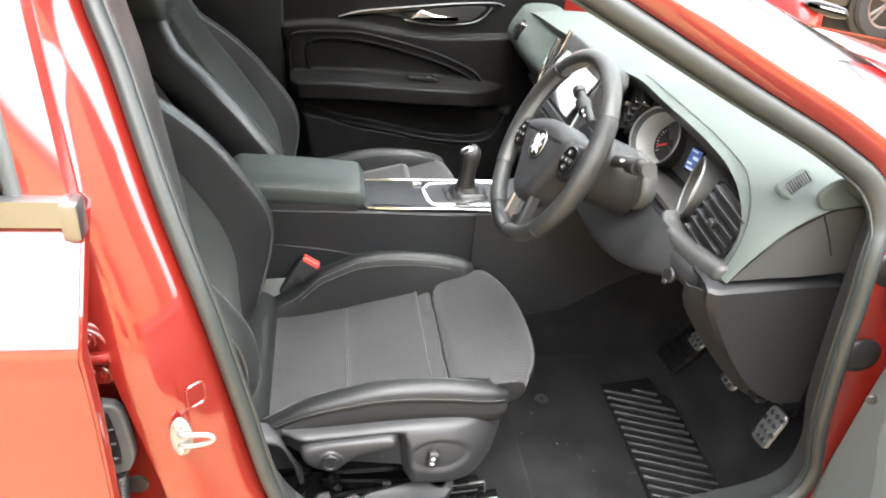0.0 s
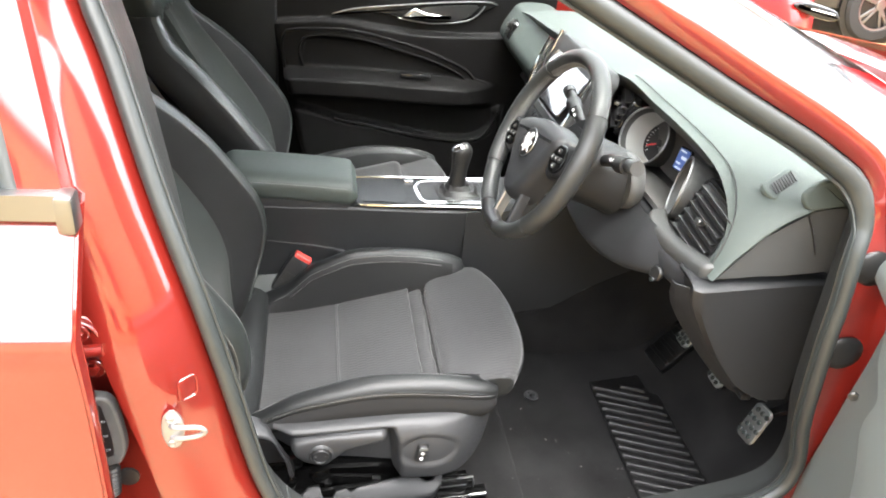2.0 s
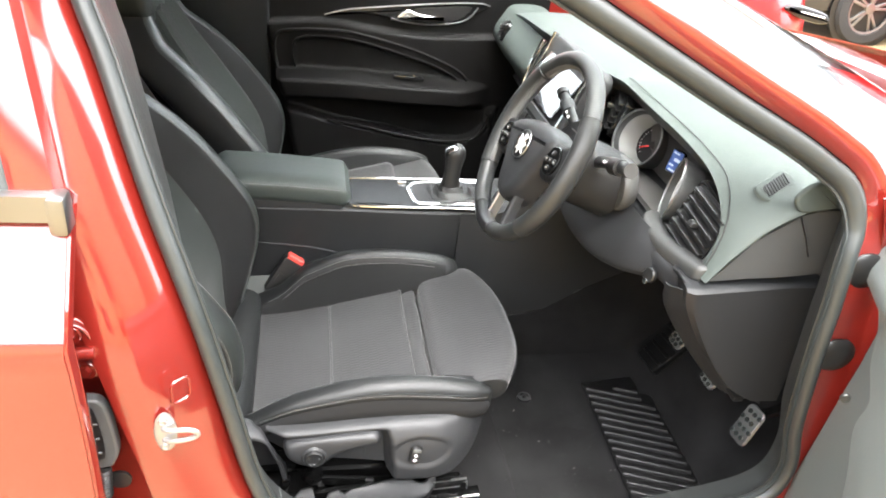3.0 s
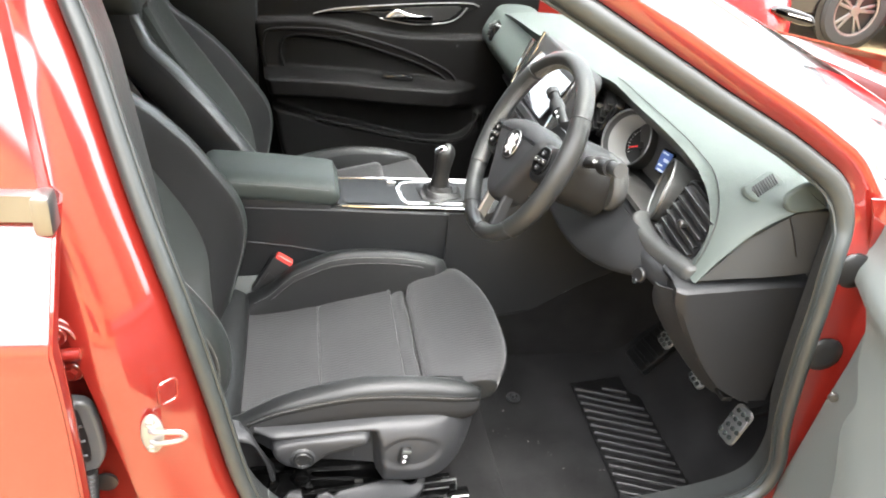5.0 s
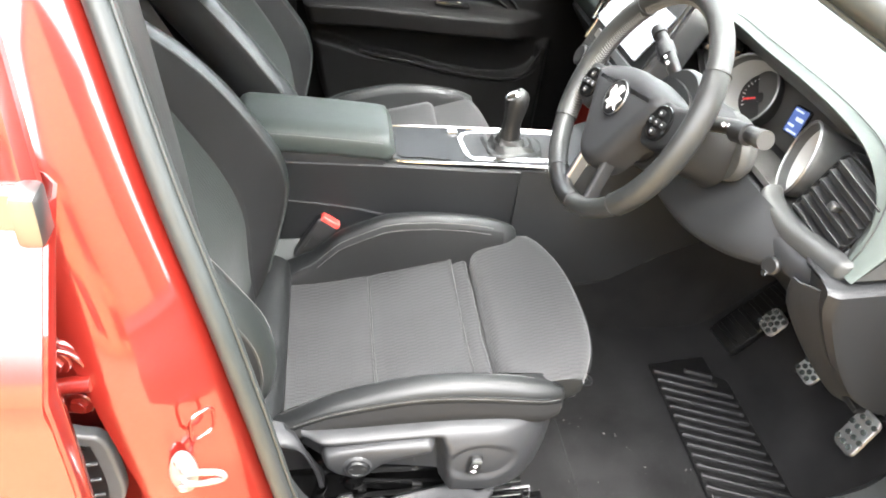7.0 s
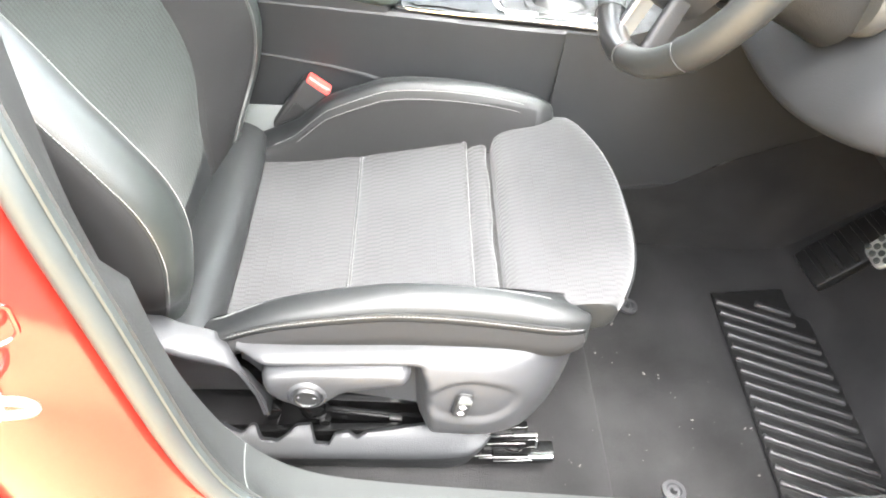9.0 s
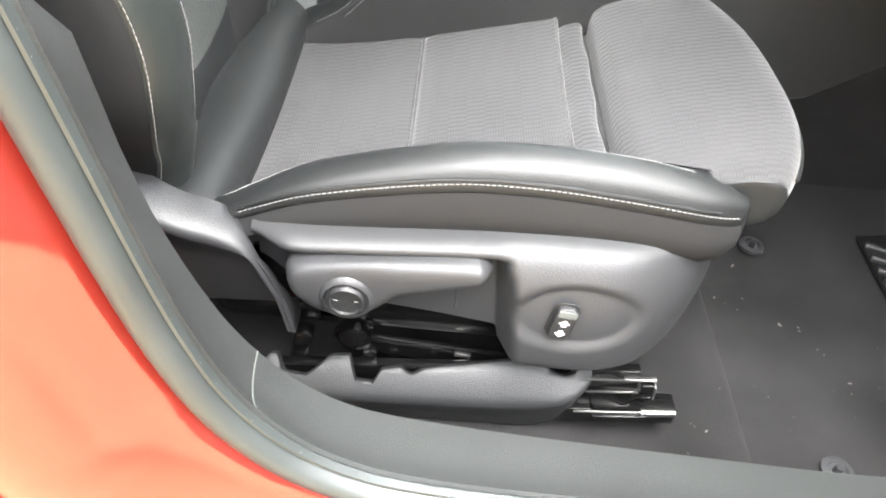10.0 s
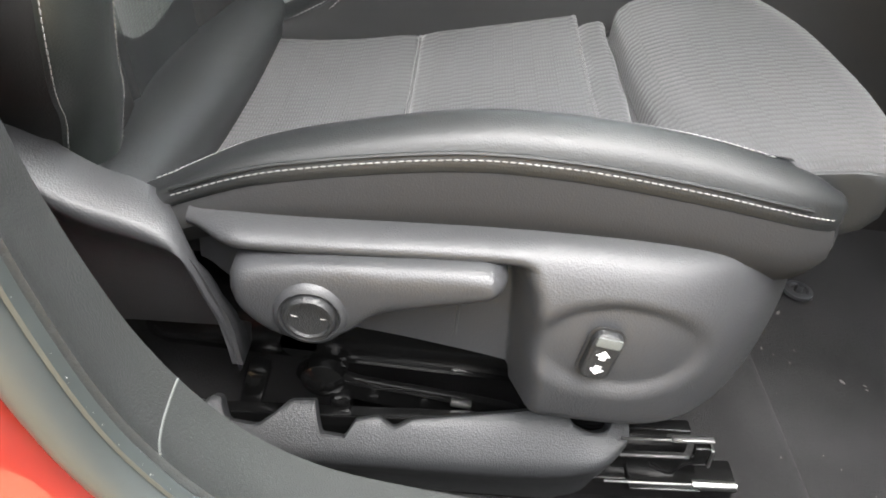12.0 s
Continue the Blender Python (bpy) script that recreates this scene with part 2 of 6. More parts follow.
def disc(r, n=12, ry=None, power=1.0):
    a = [2 * math.pi * i / n for i in range(n)]
    s = lambda v: math.copysign(abs(v) ** power, v)
    return [(r * s(math.cos(t)), (ry or r) * s(math.sin(t))) for t in a]


def tube(path, r, seg=10, **more):
    return sweep(path, disc(r, seg), **more)


def place(origin, xdir, ydir):
    """A frame at origin whose x and y run along the given ways."""
    x = Vector(xdir).normalized()
    z = x.cross(Vector(ydir)).normalized()
    y = z.cross(x)
    m = Matrix((x, y, z)).transposed().to_4x4()
    m.translation = Vector(origin)
    return m


def facing(x, y, z):
    """A frame that lies in an upright plane along the car and faces the driver's side: x ahead, y up, z outwards."""
    return place((x, y, z), (1, 0, 0), (0, 0, 1))


def plate(outline, m, thick, bevel=0.0, seg=2, into=None):
    """An outline in a frame's plane, raised by thick along its z, with rounded front edges."""
    o = np.asarray(outline, float)
    nxt, prv = np.roll(o, -1, 0), np.roll(o, 1, 0)
    t = nxt - prv
    nrm = np.c_[t[:, 1], -t[:, 0]]
    nrm /= np.maximum(np.linalg.norm(nrm, axis=1, keepdims=True), 1e-9)
    area = np.sum(o[:, 0] * nxt[:, 1] - nxt[:, 0] * o[:, 1])
    nrm *= 1 if area > 0 else -1
    rows = [[(*p, 0) for p in o]]
    if bevel:
        for k in range(seg + 1):
            a = math.pi / 2 * k / seg
            ins = bevel * (1 - math.cos(a))
            rows.append([(*p, thick - bevel + bevel * math.sin(a)) for p in o - nrm * ins])
        rows.append([(*p, thick) for p in o - nrm * bevel * 1.2])
    else:
        rows.append([(*p, thick) for p in o])
    rows = [[m @ Vector(p) for p in r] for r in rows]
    return grid(rows, around=True, cap=True, into=into)


def rounded(w, h, r, n=5):
    """A rectangle's outline with round corners."""
    out = []
    for cx, cy, a0 in ((w / 2 - r, h / 2 - r, 0), (-w / 2 + r, h / 2 - r, 90), (-w / 2 + r, -h / 2 + r, 180), (w / 2 - r, -h / 2 + r, 270)):
        for k in range(n + 1):
            a = radians(a0 + 90 * k / n)
            out.append((cx + r * math.cos(a), cy + r * math.sin(a)))
    return out


def block(size, m, bevel=0.004, seg=2, into=None):
    """A box with rounded edges, centred on the frame m."""
    bm = bmesh.new()
    bmesh.ops.create_cube(bm, size=1.0, matrix=Matrix.Diagonal((*size, 1)))
    if bevel:
        bmesh.ops.bevel(bm, geom=bm.edges[:], offset=bevel, segments=seg, affect="EDGES", profile=0.5)
    bm.transform(m)
    if into is None:
        return bm
    me = bpy.data.meshes.new("piece")
    bm.to_mesh(me)
    into.from_mesh(me)
    bpy.data.meshes.remove(me)
    bm.free()
    return into


def turned(profile, m, n=28, into=None, cap=True):
    """A body of revolution about the frame's z: (radius, height) knots."""
    rows = [[m @ Vector((r * math.cos(2 * math.pi * k / n), r * math.sin(2 * math.pi * k / n), h)) for k in range(n)] for r, h in profile]
    return grid(rows, around=True, cap=cap, into=into)


def stitches(path, step=0.0046, length=0.0034, r=0.00052, up=(0, 0, 1)):
    """A row of thread stitches along a path."""
    p = np.asarray(path, float)
    seg = np.linalg.norm(np.diff(p, axis=0), axis=1)
    s = np.r_[0, np.cumsum(seg)]
    bm = bmesh.new()
    for d in np.arange(0, s[-1] - length, step):
        q = np.array([[np.interp(d + f * length, s, p[:, k]) for k in range(3)] for f in (0, 0.5, 1)])
        sweep(q, disc(r, 5), up=up, size=lambda u: 0.6 + 1.6 * u * (1 - u), into=bm)
    return bm

# ---- ground and surroundings ----
bm = grid([[(x, y, 0) for y in (-400, -8, -3, 0, 3, 6, 12, 600)] for x in (-400, -8, -3, 0, 3, 6, 12, 600)])
tagged(finish("ground", bm, ASPHALT, smooth=False), "pale worn concrete of a car park", "ground", kind="structure")

# plain low building that closes the car park behind the camera
bld = thing("building", "plain cream rendered building across the car park", "building")
bm = bmesh.new()
wins = [(-14 + 4.0 * i, 0.9 + 2.4 * j) for i in range(8) for j in range(2)]
xs = sorted({-18.0, 18.0} | {w[0] - 0.8 for w in wins} | {w[0] + 0.8 for w in wins})
zs = sorted({0.0, 5.4} | {w[1] for w in wins} | {w[1] + 1.5 for w in wins})
for x0, x1 in zip(xs, xs[1:]):
    for z0, z1 in zip(zs, zs[1:]):
        if any(abs((x0 + x1) / 2 - w[0]) < 0.7 and w[1] < (z0 + z1) / 2 < w[1] + 1.5 for w in wins):
            continue
        block((x1 - x0, 0.4, z1 - z0), pose((x0 + x1) / 2, -9.6, (z0 + z1) / 2), 0, into=bm)
part("wall", bm, RENDER_WALL, bld, smooth=False)
part("roof", block((36.6, 6.4, 0.3), pose(0, -12.5, 5.55), 0.05), SATIN, bld)
part("back_wall", block((36, 0.4, 5.4), pose(0, -15.6, 2.7), 0), RENDER_WALL, bld, smooth=False)
for x0, z0 in wins:
    w_ = part("window", block((1.6, 0.06, 1.5), pose(x0, -9.68, z0 + 0.75), 0), PIANO, bld, "dark window pane")
    part("window_frame", block((0.06, 0.1, 1.5), pose(x0, -9.62, z0 + 0.75), 0.01), WHITE, w_)

# unseen block, added so the pillar paint mirrors it instead of sky
refl_block = thing("reflection_block", "plain brown block out of view, added for the pillar's reflections", "building")
part("wall", block((0.4, 9.0, 7.4), pose(7.2, -8.5, 3.7), 0.02), SIDE_WALL, refl_block, smooth=False)
part("back_wall", block((0.4, 9.0, 7.4), pose(13.0, -8.5, 3.7), 0.02), SIDE_WALL, refl_block, smooth=False)
part("roof", block((6.4, 9.4, 0.3), pose(10.1, -8.5, 7.55), 0.05), SATIN, refl_block)

# ---- car body ----
CY = 1.58  # the car's middle line
car = thing("hatchback_car", "orange-red hatchback with its driver's door wide open", "car")

# the edge of the driver's door opening
LOOP = spl([(0.0, 0.985, 1.43), (0.178, 0.945, 1.353), (0.261, 0.928, 1.314), (0.38, 0.907, 1.256), (0.467, 0.891, 1.214), (0.558, 0.873, 1.172), (0.61, 0.862, 1.144), (0.645, 0.852, 1.122), (0.668, 0.842, 1.092), (0.677, 0.828, 1.048),
            (0.669, 0.812, 1.0), (0.672, 0.804, 0.93), (0.676, 0.8, 0.85), (0.697, 0.8, 0.7), (0.724, 0.8, 0.59), (0.7, 0.8, 0.515), (0.61, 0.8, 0.475),
            (0.4, 0.8, 0.45), (0.2, 0.8, 0.44), (0.0, 0.8, 0.447), (-0.09, 0.8, 0.472), (-0.152, 0.8, 0.53), (-0.19, 0.8, 0.62),
            (-0.225, 0.8, 0.79), (-0.255, 0.806, 0.925), (-0.3, 0.845, 1.06), (-0.345, 0.9, 1.205), (-0.375, 0.935, 1.3),
            (-0.365, 0.975, 1.4), (-0.2, 0.995, 1.44)], 220, True)


def outward(P):
    t = np.roll(P, -1, 0) - np.roll(P, 1, 0)
    n = np.c_[t[:, 2], np.zeros(len(P)), -t[:, 0]]
    n /= np.linalg.norm(n, axis=1, keepdims=True)
    c = P.mean(0)
    return n * np.sign(((P - c) * n).sum(1))[:, None]


def flange_width(p):
    x, y, z = p
    if x < -0.1 and z > 0.5:
        return 0.15
    if z < 0.56:
        return 0.15
    return 0.05 if z > 1.08 else 0.075


OUT = outward(LOOP)
width = np.array([flange_width(p) for p in LOOP])
for _ in range(14):
    width = (np.roll(width, 1) + width * 2 + np.roll(width, -1)) / 4
rows = []
# across the flange: reach, depth along sill and front, depth on the centre pillar
for f, dy, dp_ in ((-0.02, 0.03, 0.03), (0.0, 0.012, 0.012), (0.04, 0.0, 0.0), (0.1, -0.006, -0.012), (0.2, -0.009, -0.027), (0.3, -0.012, -0.04), (0.4, -0.016, -0.05), (0.48, -0.024, -0.0555), (0.56, -0.029, -0.0585), (0.64, -0.033, -0.0595), (0.7, -0.036, -0.0585), (0.78, -0.05, -0.033), (0.86, -0.085, 0.0), (0.93, -0.105, 0.0), (1.0, -0.11, 0.0), (1.3, -0.11, 0.0), (1.7, -0.11, 0.0)):
    low = np.clip((0.56 - LOOP[:, 2]) / 0.08, 0, 1)
    slim = np.clip((LOOP[:, 0] - 0.2) / 0.3, 0, 1) * (1 - low)
    back = np.clip((-0.05 - LOOP[:, 0]) / 0.1, 0, 1) * (1 - low)
    post = np.clip((LOOP[:, 2] - 1.04) / 0.06, 0, 1) * np.clip((LOOP[:, 0] + 0.1) / 0.15, 0, 1)
    crown = float(np.interp(f, (-0.02, 0.0, 0.04, 0.2, 0.35, 0.5, 0.65, 0.8, 1.0), (0.03, 0.012, 0.0, -0.005, -0.0085, -0.0095, -0.0075, -0.001, 0.011)))
    d = (dy * (1 + 0.25 * low) * (1 - 0.9 * slim) * (1 - back) + back * dp_) * (1 - post) + crown * post
    reach = np.where(back > 0.5, f, min(f, 1.0)) if f > 1 else f
    rows.append(LOOP + OUT * (width * reach)[:, None] + np.c_[np.zeros(len(d)), d, np.zeros(len(d))])
part("side_frame", grid([list(r) for r in rows], around=True), PAINT, car, "orange-red painted door aperture")

# two-lipped rubber seal round the opening
seal = [(0.0, -0.004), (0.0, 0.004), (0.002, 0.0085), (0.0055, 0.0118), (0.01, 0.0132), (0.0145, 0.0122), (0.0182, 0.0088), (0.0204, 0.004), (0.0214, 0.001), (0.0224, 0.0026), (0.0245, 0.0022), (0.025, -0.004), (0.018, -0.01), (0.004, -0.01)]
broad = 1 + 0.45 * np.clip((LOOP[:, 0] - 0.0) / 0.2, 0, 1) * np.clip((LOOP[:, 2] - 1.0) / 0.1, 0, 1)
rows = [[p - OUT[i] * a * broad[i] + np.array([0, -b, 0]) for a, b in seal] for i, p in enumerate(LOOP)]
rows.append(rows[0])
part("door_seal", grid(rows, around=True), RUBBER, car, "soft black rubber door seal")

# inner pillar lining, a grained strip inside the seal
INNER = spl([(0.03, 1.06, 1.46), (0.19, 1.01, 1.385), (0.275, 0.993, 1.345), (0.39, 0.97, 1.29), (0.475, 0.952, 1.248), (0.565, 0.935, 1.203), (0.615, 0.925, 1.172), (0.648, 0.91, 1.145), (0.672, 0.9, 1.11), (0.682, 0.88, 1.06),
             (0.675, 0.865, 1.0), (0.672, 0.855, 0.935), (0.675, 0.85, 0.85), (0.69, 0.85, 0.72), (0.716, 0.85, 0.61), (0.7, 0.855, 0.525), (0.6, 0.865, 0.47),
             (0.4, 0.87, 0.428), (0.2, 0.87, 0.433), (0.0, 0.87, 0.447), (-0.09, 0.87, 0.468), (-0.15, 0.87, 0.522), (-0.182, 0.87, 0.595),
             (-0.222, 0.87, 0.76), (-0.25, 0.872, 0.9), (-0.283, 0.905, 1.05), (-0.32, 0.96, 1.2), (-0.345, 0.99, 1.29),
             (-0.335, 1.03, 1.385), (-0.2, 1.05, 1.425)], 220, True)
# the centre pillar's lower lining stands a step wider than the upper
INNER[:, 0] += np.where(INNER[:, 0] < 0, np.interp(INNER[:, 2], (0.54, 0.595, 0.64, 0.69, 0.73, 0.768, 0.784, 0.84, 0.91, 1.05), (0, -0.005, -0.008, -0.007, -0.0035, -0.0005, -0.0155, -0.013, -0.0075, 0)), 0)
MIDLINE = (LOOP + INNER) / 2 + np.c_[np.zeros(220), np.full(220, -0.006), np.zeros(220)] - OUT * 0.006
rows = []
for f in np.linspace(0, 1, 7):
    a, b, c = LOOP - OUT * 0.02 + np.array([0, 0.008, 0]), MIDLINE, INNER
    rows.append((1 - f) ** 2 * a + 2 * f * (1 - f) * b + f * f * c)
sunk = np.clip((0.5 - INNER[:, 2]) / 0.06, 0, 1)[:, None]
slim_post = (np.clip((INNER[:, 0] - 0.0) / 0.1, 0, 1) * np.clip((INNER[:, 2] - 1.06) / 0.08, 0, 1))[:, None]
deep = INNER + np.array([0, 0.04, 0]) * (1 - slim_post) + OUT * ((0.07 + 0.04 * sunk) * (1 - slim_post)) + slim_post * np.array([0.012, 0.0, 0.012])
rows.append(deep)
lining = np.array(rows)
zs = LOOP[:, 2]
cut = [i for i in range(220) if LOOP[i, 0] < 0 and 0.527 < LOOP[i, 2] < 0.57][0]
cut2 = [i for i in range(220) if LOOP[i, 0] > 0.6 and 0.50 < LOOP[i, 2] < 0.58][0]
roll = lambda i0, i1: [k % 220 for k in range(i0, i1 + 1)]
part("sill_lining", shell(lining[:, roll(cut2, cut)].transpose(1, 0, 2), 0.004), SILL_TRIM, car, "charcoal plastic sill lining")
part("pillar_lining", shell(lining[:, roll(cut, 205)].transpose(1, 0, 2), 0.004), PILLAR_TRIM, car, "black grained pillar lining")
part("front_pillar_lining", shell(lining[:, roll(205, cut2 + 220)].transpose(1, 0, 2), 0.004), PILLAR_TRIM, car, "black grained pillar lining")

# the butt joint between the two linings, its edge highlight a pale tube
across = np.cross(lining[0:7, cut + 1] - lining[0:7, cut - 1], np.gradient(lining[0:7, cut], axis=0))
across *= (np.sign(across[:, 2]) / np.linalg.norm(across, axis=1))[:, None]
part("lining_joint", sweep(spl([tuple(p) for p in lining[0:7, cut] + across * 0.0044], 20), disc(0.0007, 6), up=(0, 1, 0)), ANCHOR, car, "pale tube for the highlight on the joint's edge")

# dust caught along the edge of the seal
rng = random.Random(4)
bm = bmesh.new()
for _ in range(420):
    i, f = rng.randrange(int(220 * 0.52), int(220 * 0.82)), rng.random()
    p = LOOP[i] * (1 - f) + LOOP[i + 1] * f - OUT[i] * rng.gauss(0.0235, 0.0012) + np.array([0, -0.0012, 0])
    bmesh.ops.create_icosphere(bm, subdivisions=1, radius=0.00015 + 0.0004 * rng.random() ** 3, matrix=pose(*p, 0, 0, rng.uniform(0, 360)) @ Matrix.Diagonal((1, 0.7, 0.6, 1)))
tagged(finish("dust", bm, surface("pale_dust", (0.3, 0.29, 0.27), 0.95), smooth=False), "pale dust caught along the door seal", "dust", kind="stuff")

# rocker below, and the roof rail's outer strip
rows = []
for y, z in ((0.69, 0.36), (0.665, 0.33), (0.66, 0.27), (0.68, 0.2), (0.74, 0.18), (0.9, 0.18)):
    rows.append([(x, y, z) for x in np.linspace(-1.3, 0.8, 20)])
part("rocker", shell(rows, 0.004), PAINT, car)

# striker on the centre pillar
st = place((-0.283, 0.748, 0.78), (1, 0.1, 0), (0, 0, 1))
pl = part("striker_plate", turned([(0.0, 0.0), (0.02, 0.0), (0.02, 0.003), (0.016, 0.0045), (0.0, 0.0045)], st @ Matrix.Diagonal((0.7, 1.6, 1, 1)), 28), ZINC, car, "bright steel striker plate")
loop = [st @ Vector(p) for p in ((-0.004, 0.008, 0.0), (0.002, 0.009, 0.009), (0.018, 0.011, 0.013), (0.032, 0.01, 0.014), (0.039, 0.005, 0.014), (0.039, 0.0, 0.014), (0.032, -0.005, 0.013), (0.018, -0.008, 0.012), (0.002, -0.011, 0.008), (-0.004, -0.011, 0.0))]
part("striker_loop", tube(spl(loop, 60), 0.0034, 8, up=(0.1, -1, 0)), ZINC, pl)
for k in (0.02, -0.022):
    part("striker_bolt", turned([(0.0, 0.0), (0.0062, 0.0), (0.0062, 0.003), (0.004, 0.0045), (0.0025, 0.0035), (0.0, 0.0035)], st @ pose(-0.002, k, 0.003), 14), ZINC, pl)

# hinge fixings of the rear door on the pillar
m = facing(0, 0.765, 0)
leaf = part("hinge_leaf", plate(spl([(-0.42, 0.95), (-0.385, 0.953), (-0.366, 0.949), (-0.354, 0.934), (-0.35, 0.918), (-0.352, 0.9), (-0.356, 0.886), (-0.353, 0.872), (-0.362, 0.862), (-0.385, 0.86), (-0.42, 0.862)], 60, True), m, 0.008, 0.003), PAINT, car, "painted hinge leaf of the rear door")
part("hinge_rib", tube(spl([(-0.41, 0.756, 0.944), (-0.382, 0.755, 0.946), (-0.365, 0.755, 0.94), (-0.356, 0.755, 0.926), (-0.354, 0.756, 0.912)], 24), 0.0022, 8, up=(0, 1, 0)), PAINT, leaf)
part("hinge_knuckle", sweep([(-0.43, 0.742, 0.906), (-0.351, 0.748, 0.911)], disc(0.0085, 14, 0.0065, 0.8), up=(0, 0, 1)), PAINT, leaf)
for z0, x0 in ((0.931, -0.378), (0.877, -0.367)):
    m = place((x0, 0.757, z0), (1, -0.2, 0), (0, 0, 1))
    h = part("hinge_bolt", turned([(0.0, 0.0), (0.0135, 0.0), (0.0135, 0.002), (0.0125, 0.003), (0.0085, 0.003)], m, 24), PAINT, leaf, "painted hinge bolt")
    part("bolt_head", plate(disc(0.0082, 6), m @ pose(0, 0, 0.0025, 0, 0, 10), 0.006, 0.0015), PAINT, h)
plug = part("cable_plug", plate(spl([(-0.41, 0.83), (-0.37, 0.832), (-0.356, 0.826), (-0.35, 0.81), (-0.346, 0.775), (-0.345, 0.742), (-0.352, 0.722), (-0.362, 0.714), (-0.41, 0.712)], 60, True), facing(0, 0.765, 0), 0.014, 0.004, 3), PLUG, car, "grey plastic cable plug")
part("plug_recess", plate(spl([(-0.41, 0.818), (-0.372, 0.82), (-0.366, 0.812), (-0.361, 0.77), (-0.361, 0.742), (-0.368, 0.73), (-0.41, 0.728)], 50, True), facing(0, 0.7518, 0), 0.001), SATIN, plug)
for z0 in (0.74, 0.765, 0.79):
    part("plug_rib", block((0.05, 0.003, 0.003), pose(-0.389, 0.7495, z0, 0, -8, 0), 0.001), PLUG, plug)
for k in range(7):
    part("cable_boot", turned([(0.008, -0.0036), (0.0108, 0.0), (0.008, 0.0036)], place((-0.3675 - 0.0006 * k, 0.752, 0.708 - 0.0075 * k), (1, 0, 0), (0, 1, 0)), 18), SATIN, plug, "ribbed rubber cable boot")
part("pillar_grommet", turned([(0.0, 0.0), (0.015, 0.0), (0.015, 0.004), (0.0, 0.006)], facing(-0.352, 0.764, 0.68), 20), SATIN, car, "dark rubber grommet")
m = place((-0.262, 0.7595, 0.838), (1, 0.9, 0), (0, 0, 1))
ring = [m @ Vector((a, b, 0)) for a, b in rounded(0.026, 0.034, 0.008)]
part("pillar_boss", sweep(ring, disc(0.002, 6), up=(0.5, -1, 0), closed=True), PAINT, car, "pressed outline in the painted pillar")

# rubber plugs on the hinge pillar
for x0, y0, z0 in ((0.693, 0.812, 0.986), (0.695, 0.797, 0.843)):
    m = place((x0, y0, z0), (1, -0.1, 0), (0, 0, 1))
    part("rubber_plug", turned([(0.0, 0.0), (0.03, 0.0), (0.03, 0.003), (0.026, 0.007), (0.012, 0.009), (0.0, 0.009)], m, 28), SATIN, car, "round black rubber plug")

# hinge pillar face between the opening and the open door
rows = []
for z in np.linspace(0.46, 1.1, 24):
    x0 = at(z, (0.46, 0.52, 0.6, 0.7, 0.82, 0.93, 1.01, 1.06, 1.1), (0.7, 0.722, 0.735, 0.73, 0.716, 0.708, 0.712, 0.7, 0.68))
    rows.append([(x0 + 0.0, 0.818, z), (x0 + 0.03, 0.816, z), (x0 + 0.07, 0.812, z), (x0 + 0.085, 0.8, z), (x0 + 0.1, 0.76, z), (x0 + 0.13, 0.72, z), (x0 + 0.3, 0.7, z)])
part("hinge_pillar", shell(rows, -0.004), PAINT, car)

# rear door, shut
rd = part("rear_door", shell([[(x, y, z) for x in np.linspace(-1.35, -0.352, 24)] for y, z in
          ((0.745, 1.105), (0.715, 1.065), (0.688, 1.027), (0.668, 0.997), (0.658, 0.984), (0.655, 0.975), (0.66, 0.95), (0.664, 0.88), (0.665, 0.8), (0.664, 0.7), (0.668, 0.6), (0.69, 0.48), (0.72, 0.4), (0.73, 0.36))], 0.004), PAINT, car, "orange-red rear door, shut")
rows = []
for y0, z in ((0.745, 1.105), (0.715, 1.065), (0.688, 1.027), (0.657, 0.982), (0.664, 0.88), (0.665, 0.8), (0.664, 0.7), (0.668, 0.6), (0.69, 0.48), (0.72, 0.4)):
    rows.append([(-0.356, y0 + 0.002, z), (-0.349, y0 + 0.004, z), (-0.346, y0 + 0.012, z), (-0.35, y0 + 0.03, z), (-0.362, y0 + 0.045, z), (-0.38, y0 + 0.055, z), (-0.41, y0 + 0.06, z)])
part("door_edge", shell(rows, 0.003), PAINT, rd)
rows = []
for z in np.linspace(1.1, 1.43, 12):
    y0 = 0.735 + 0.42 * (z - 1.1)
    x0 = -0.352 - 0.2 * (z - 1.1)
    rows.append([(x0 - 0.06, y0 + 0.05, z), (x0 - 0.03, y0 + 0.045, z), (x0 - 0.004, y0 + 0.03, z), (x0, y0 + 0.012, z), (x0 - 0.006, y0, z), (x0 - 0.03, y0 - 0.004, z), (x0 - 0.05, y0 - 0.002, z), (x0 - 0.052, y0 + 0.01, z)])
part("window_frame", shell(rows, 0.003), PAINT, rd)
part("window_rubber", sweep([(-0.408 - 0.2 * k, 0.742 + 0.42 * k, 1.1 + k) for k in np.linspace(0, 0.33, 8)], disc(0.012, 10), up=(1, 0, 0)), RUBBER, rd)
part("window_glass", shell([[(x - 0.2 * k, 0.748 + 0.42 * k, 1.09 + k) for x in np.linspace(-1.3, -0.405, 8)] for k in np.linspace(0, 0.33, 6)], 0.004), SMOKED, rd, "dark tinted glass")
part("waist_strip", sweep([(-1.3, 0.73, 1.118), (-0.36, 0.73, 1.114)], [(-0.012, -0.014), (-0.012, 0.01), (-0.006, 0.014), (0.008, 0.014), (0.01, -0.014)]), STEEL, rd, "satin metal waist strip")
part("strip_end_cap", block((0.02, 0.03, 0.045), pose(-0.356, 0.732, 1.106), 0.006), STEEL, rd)

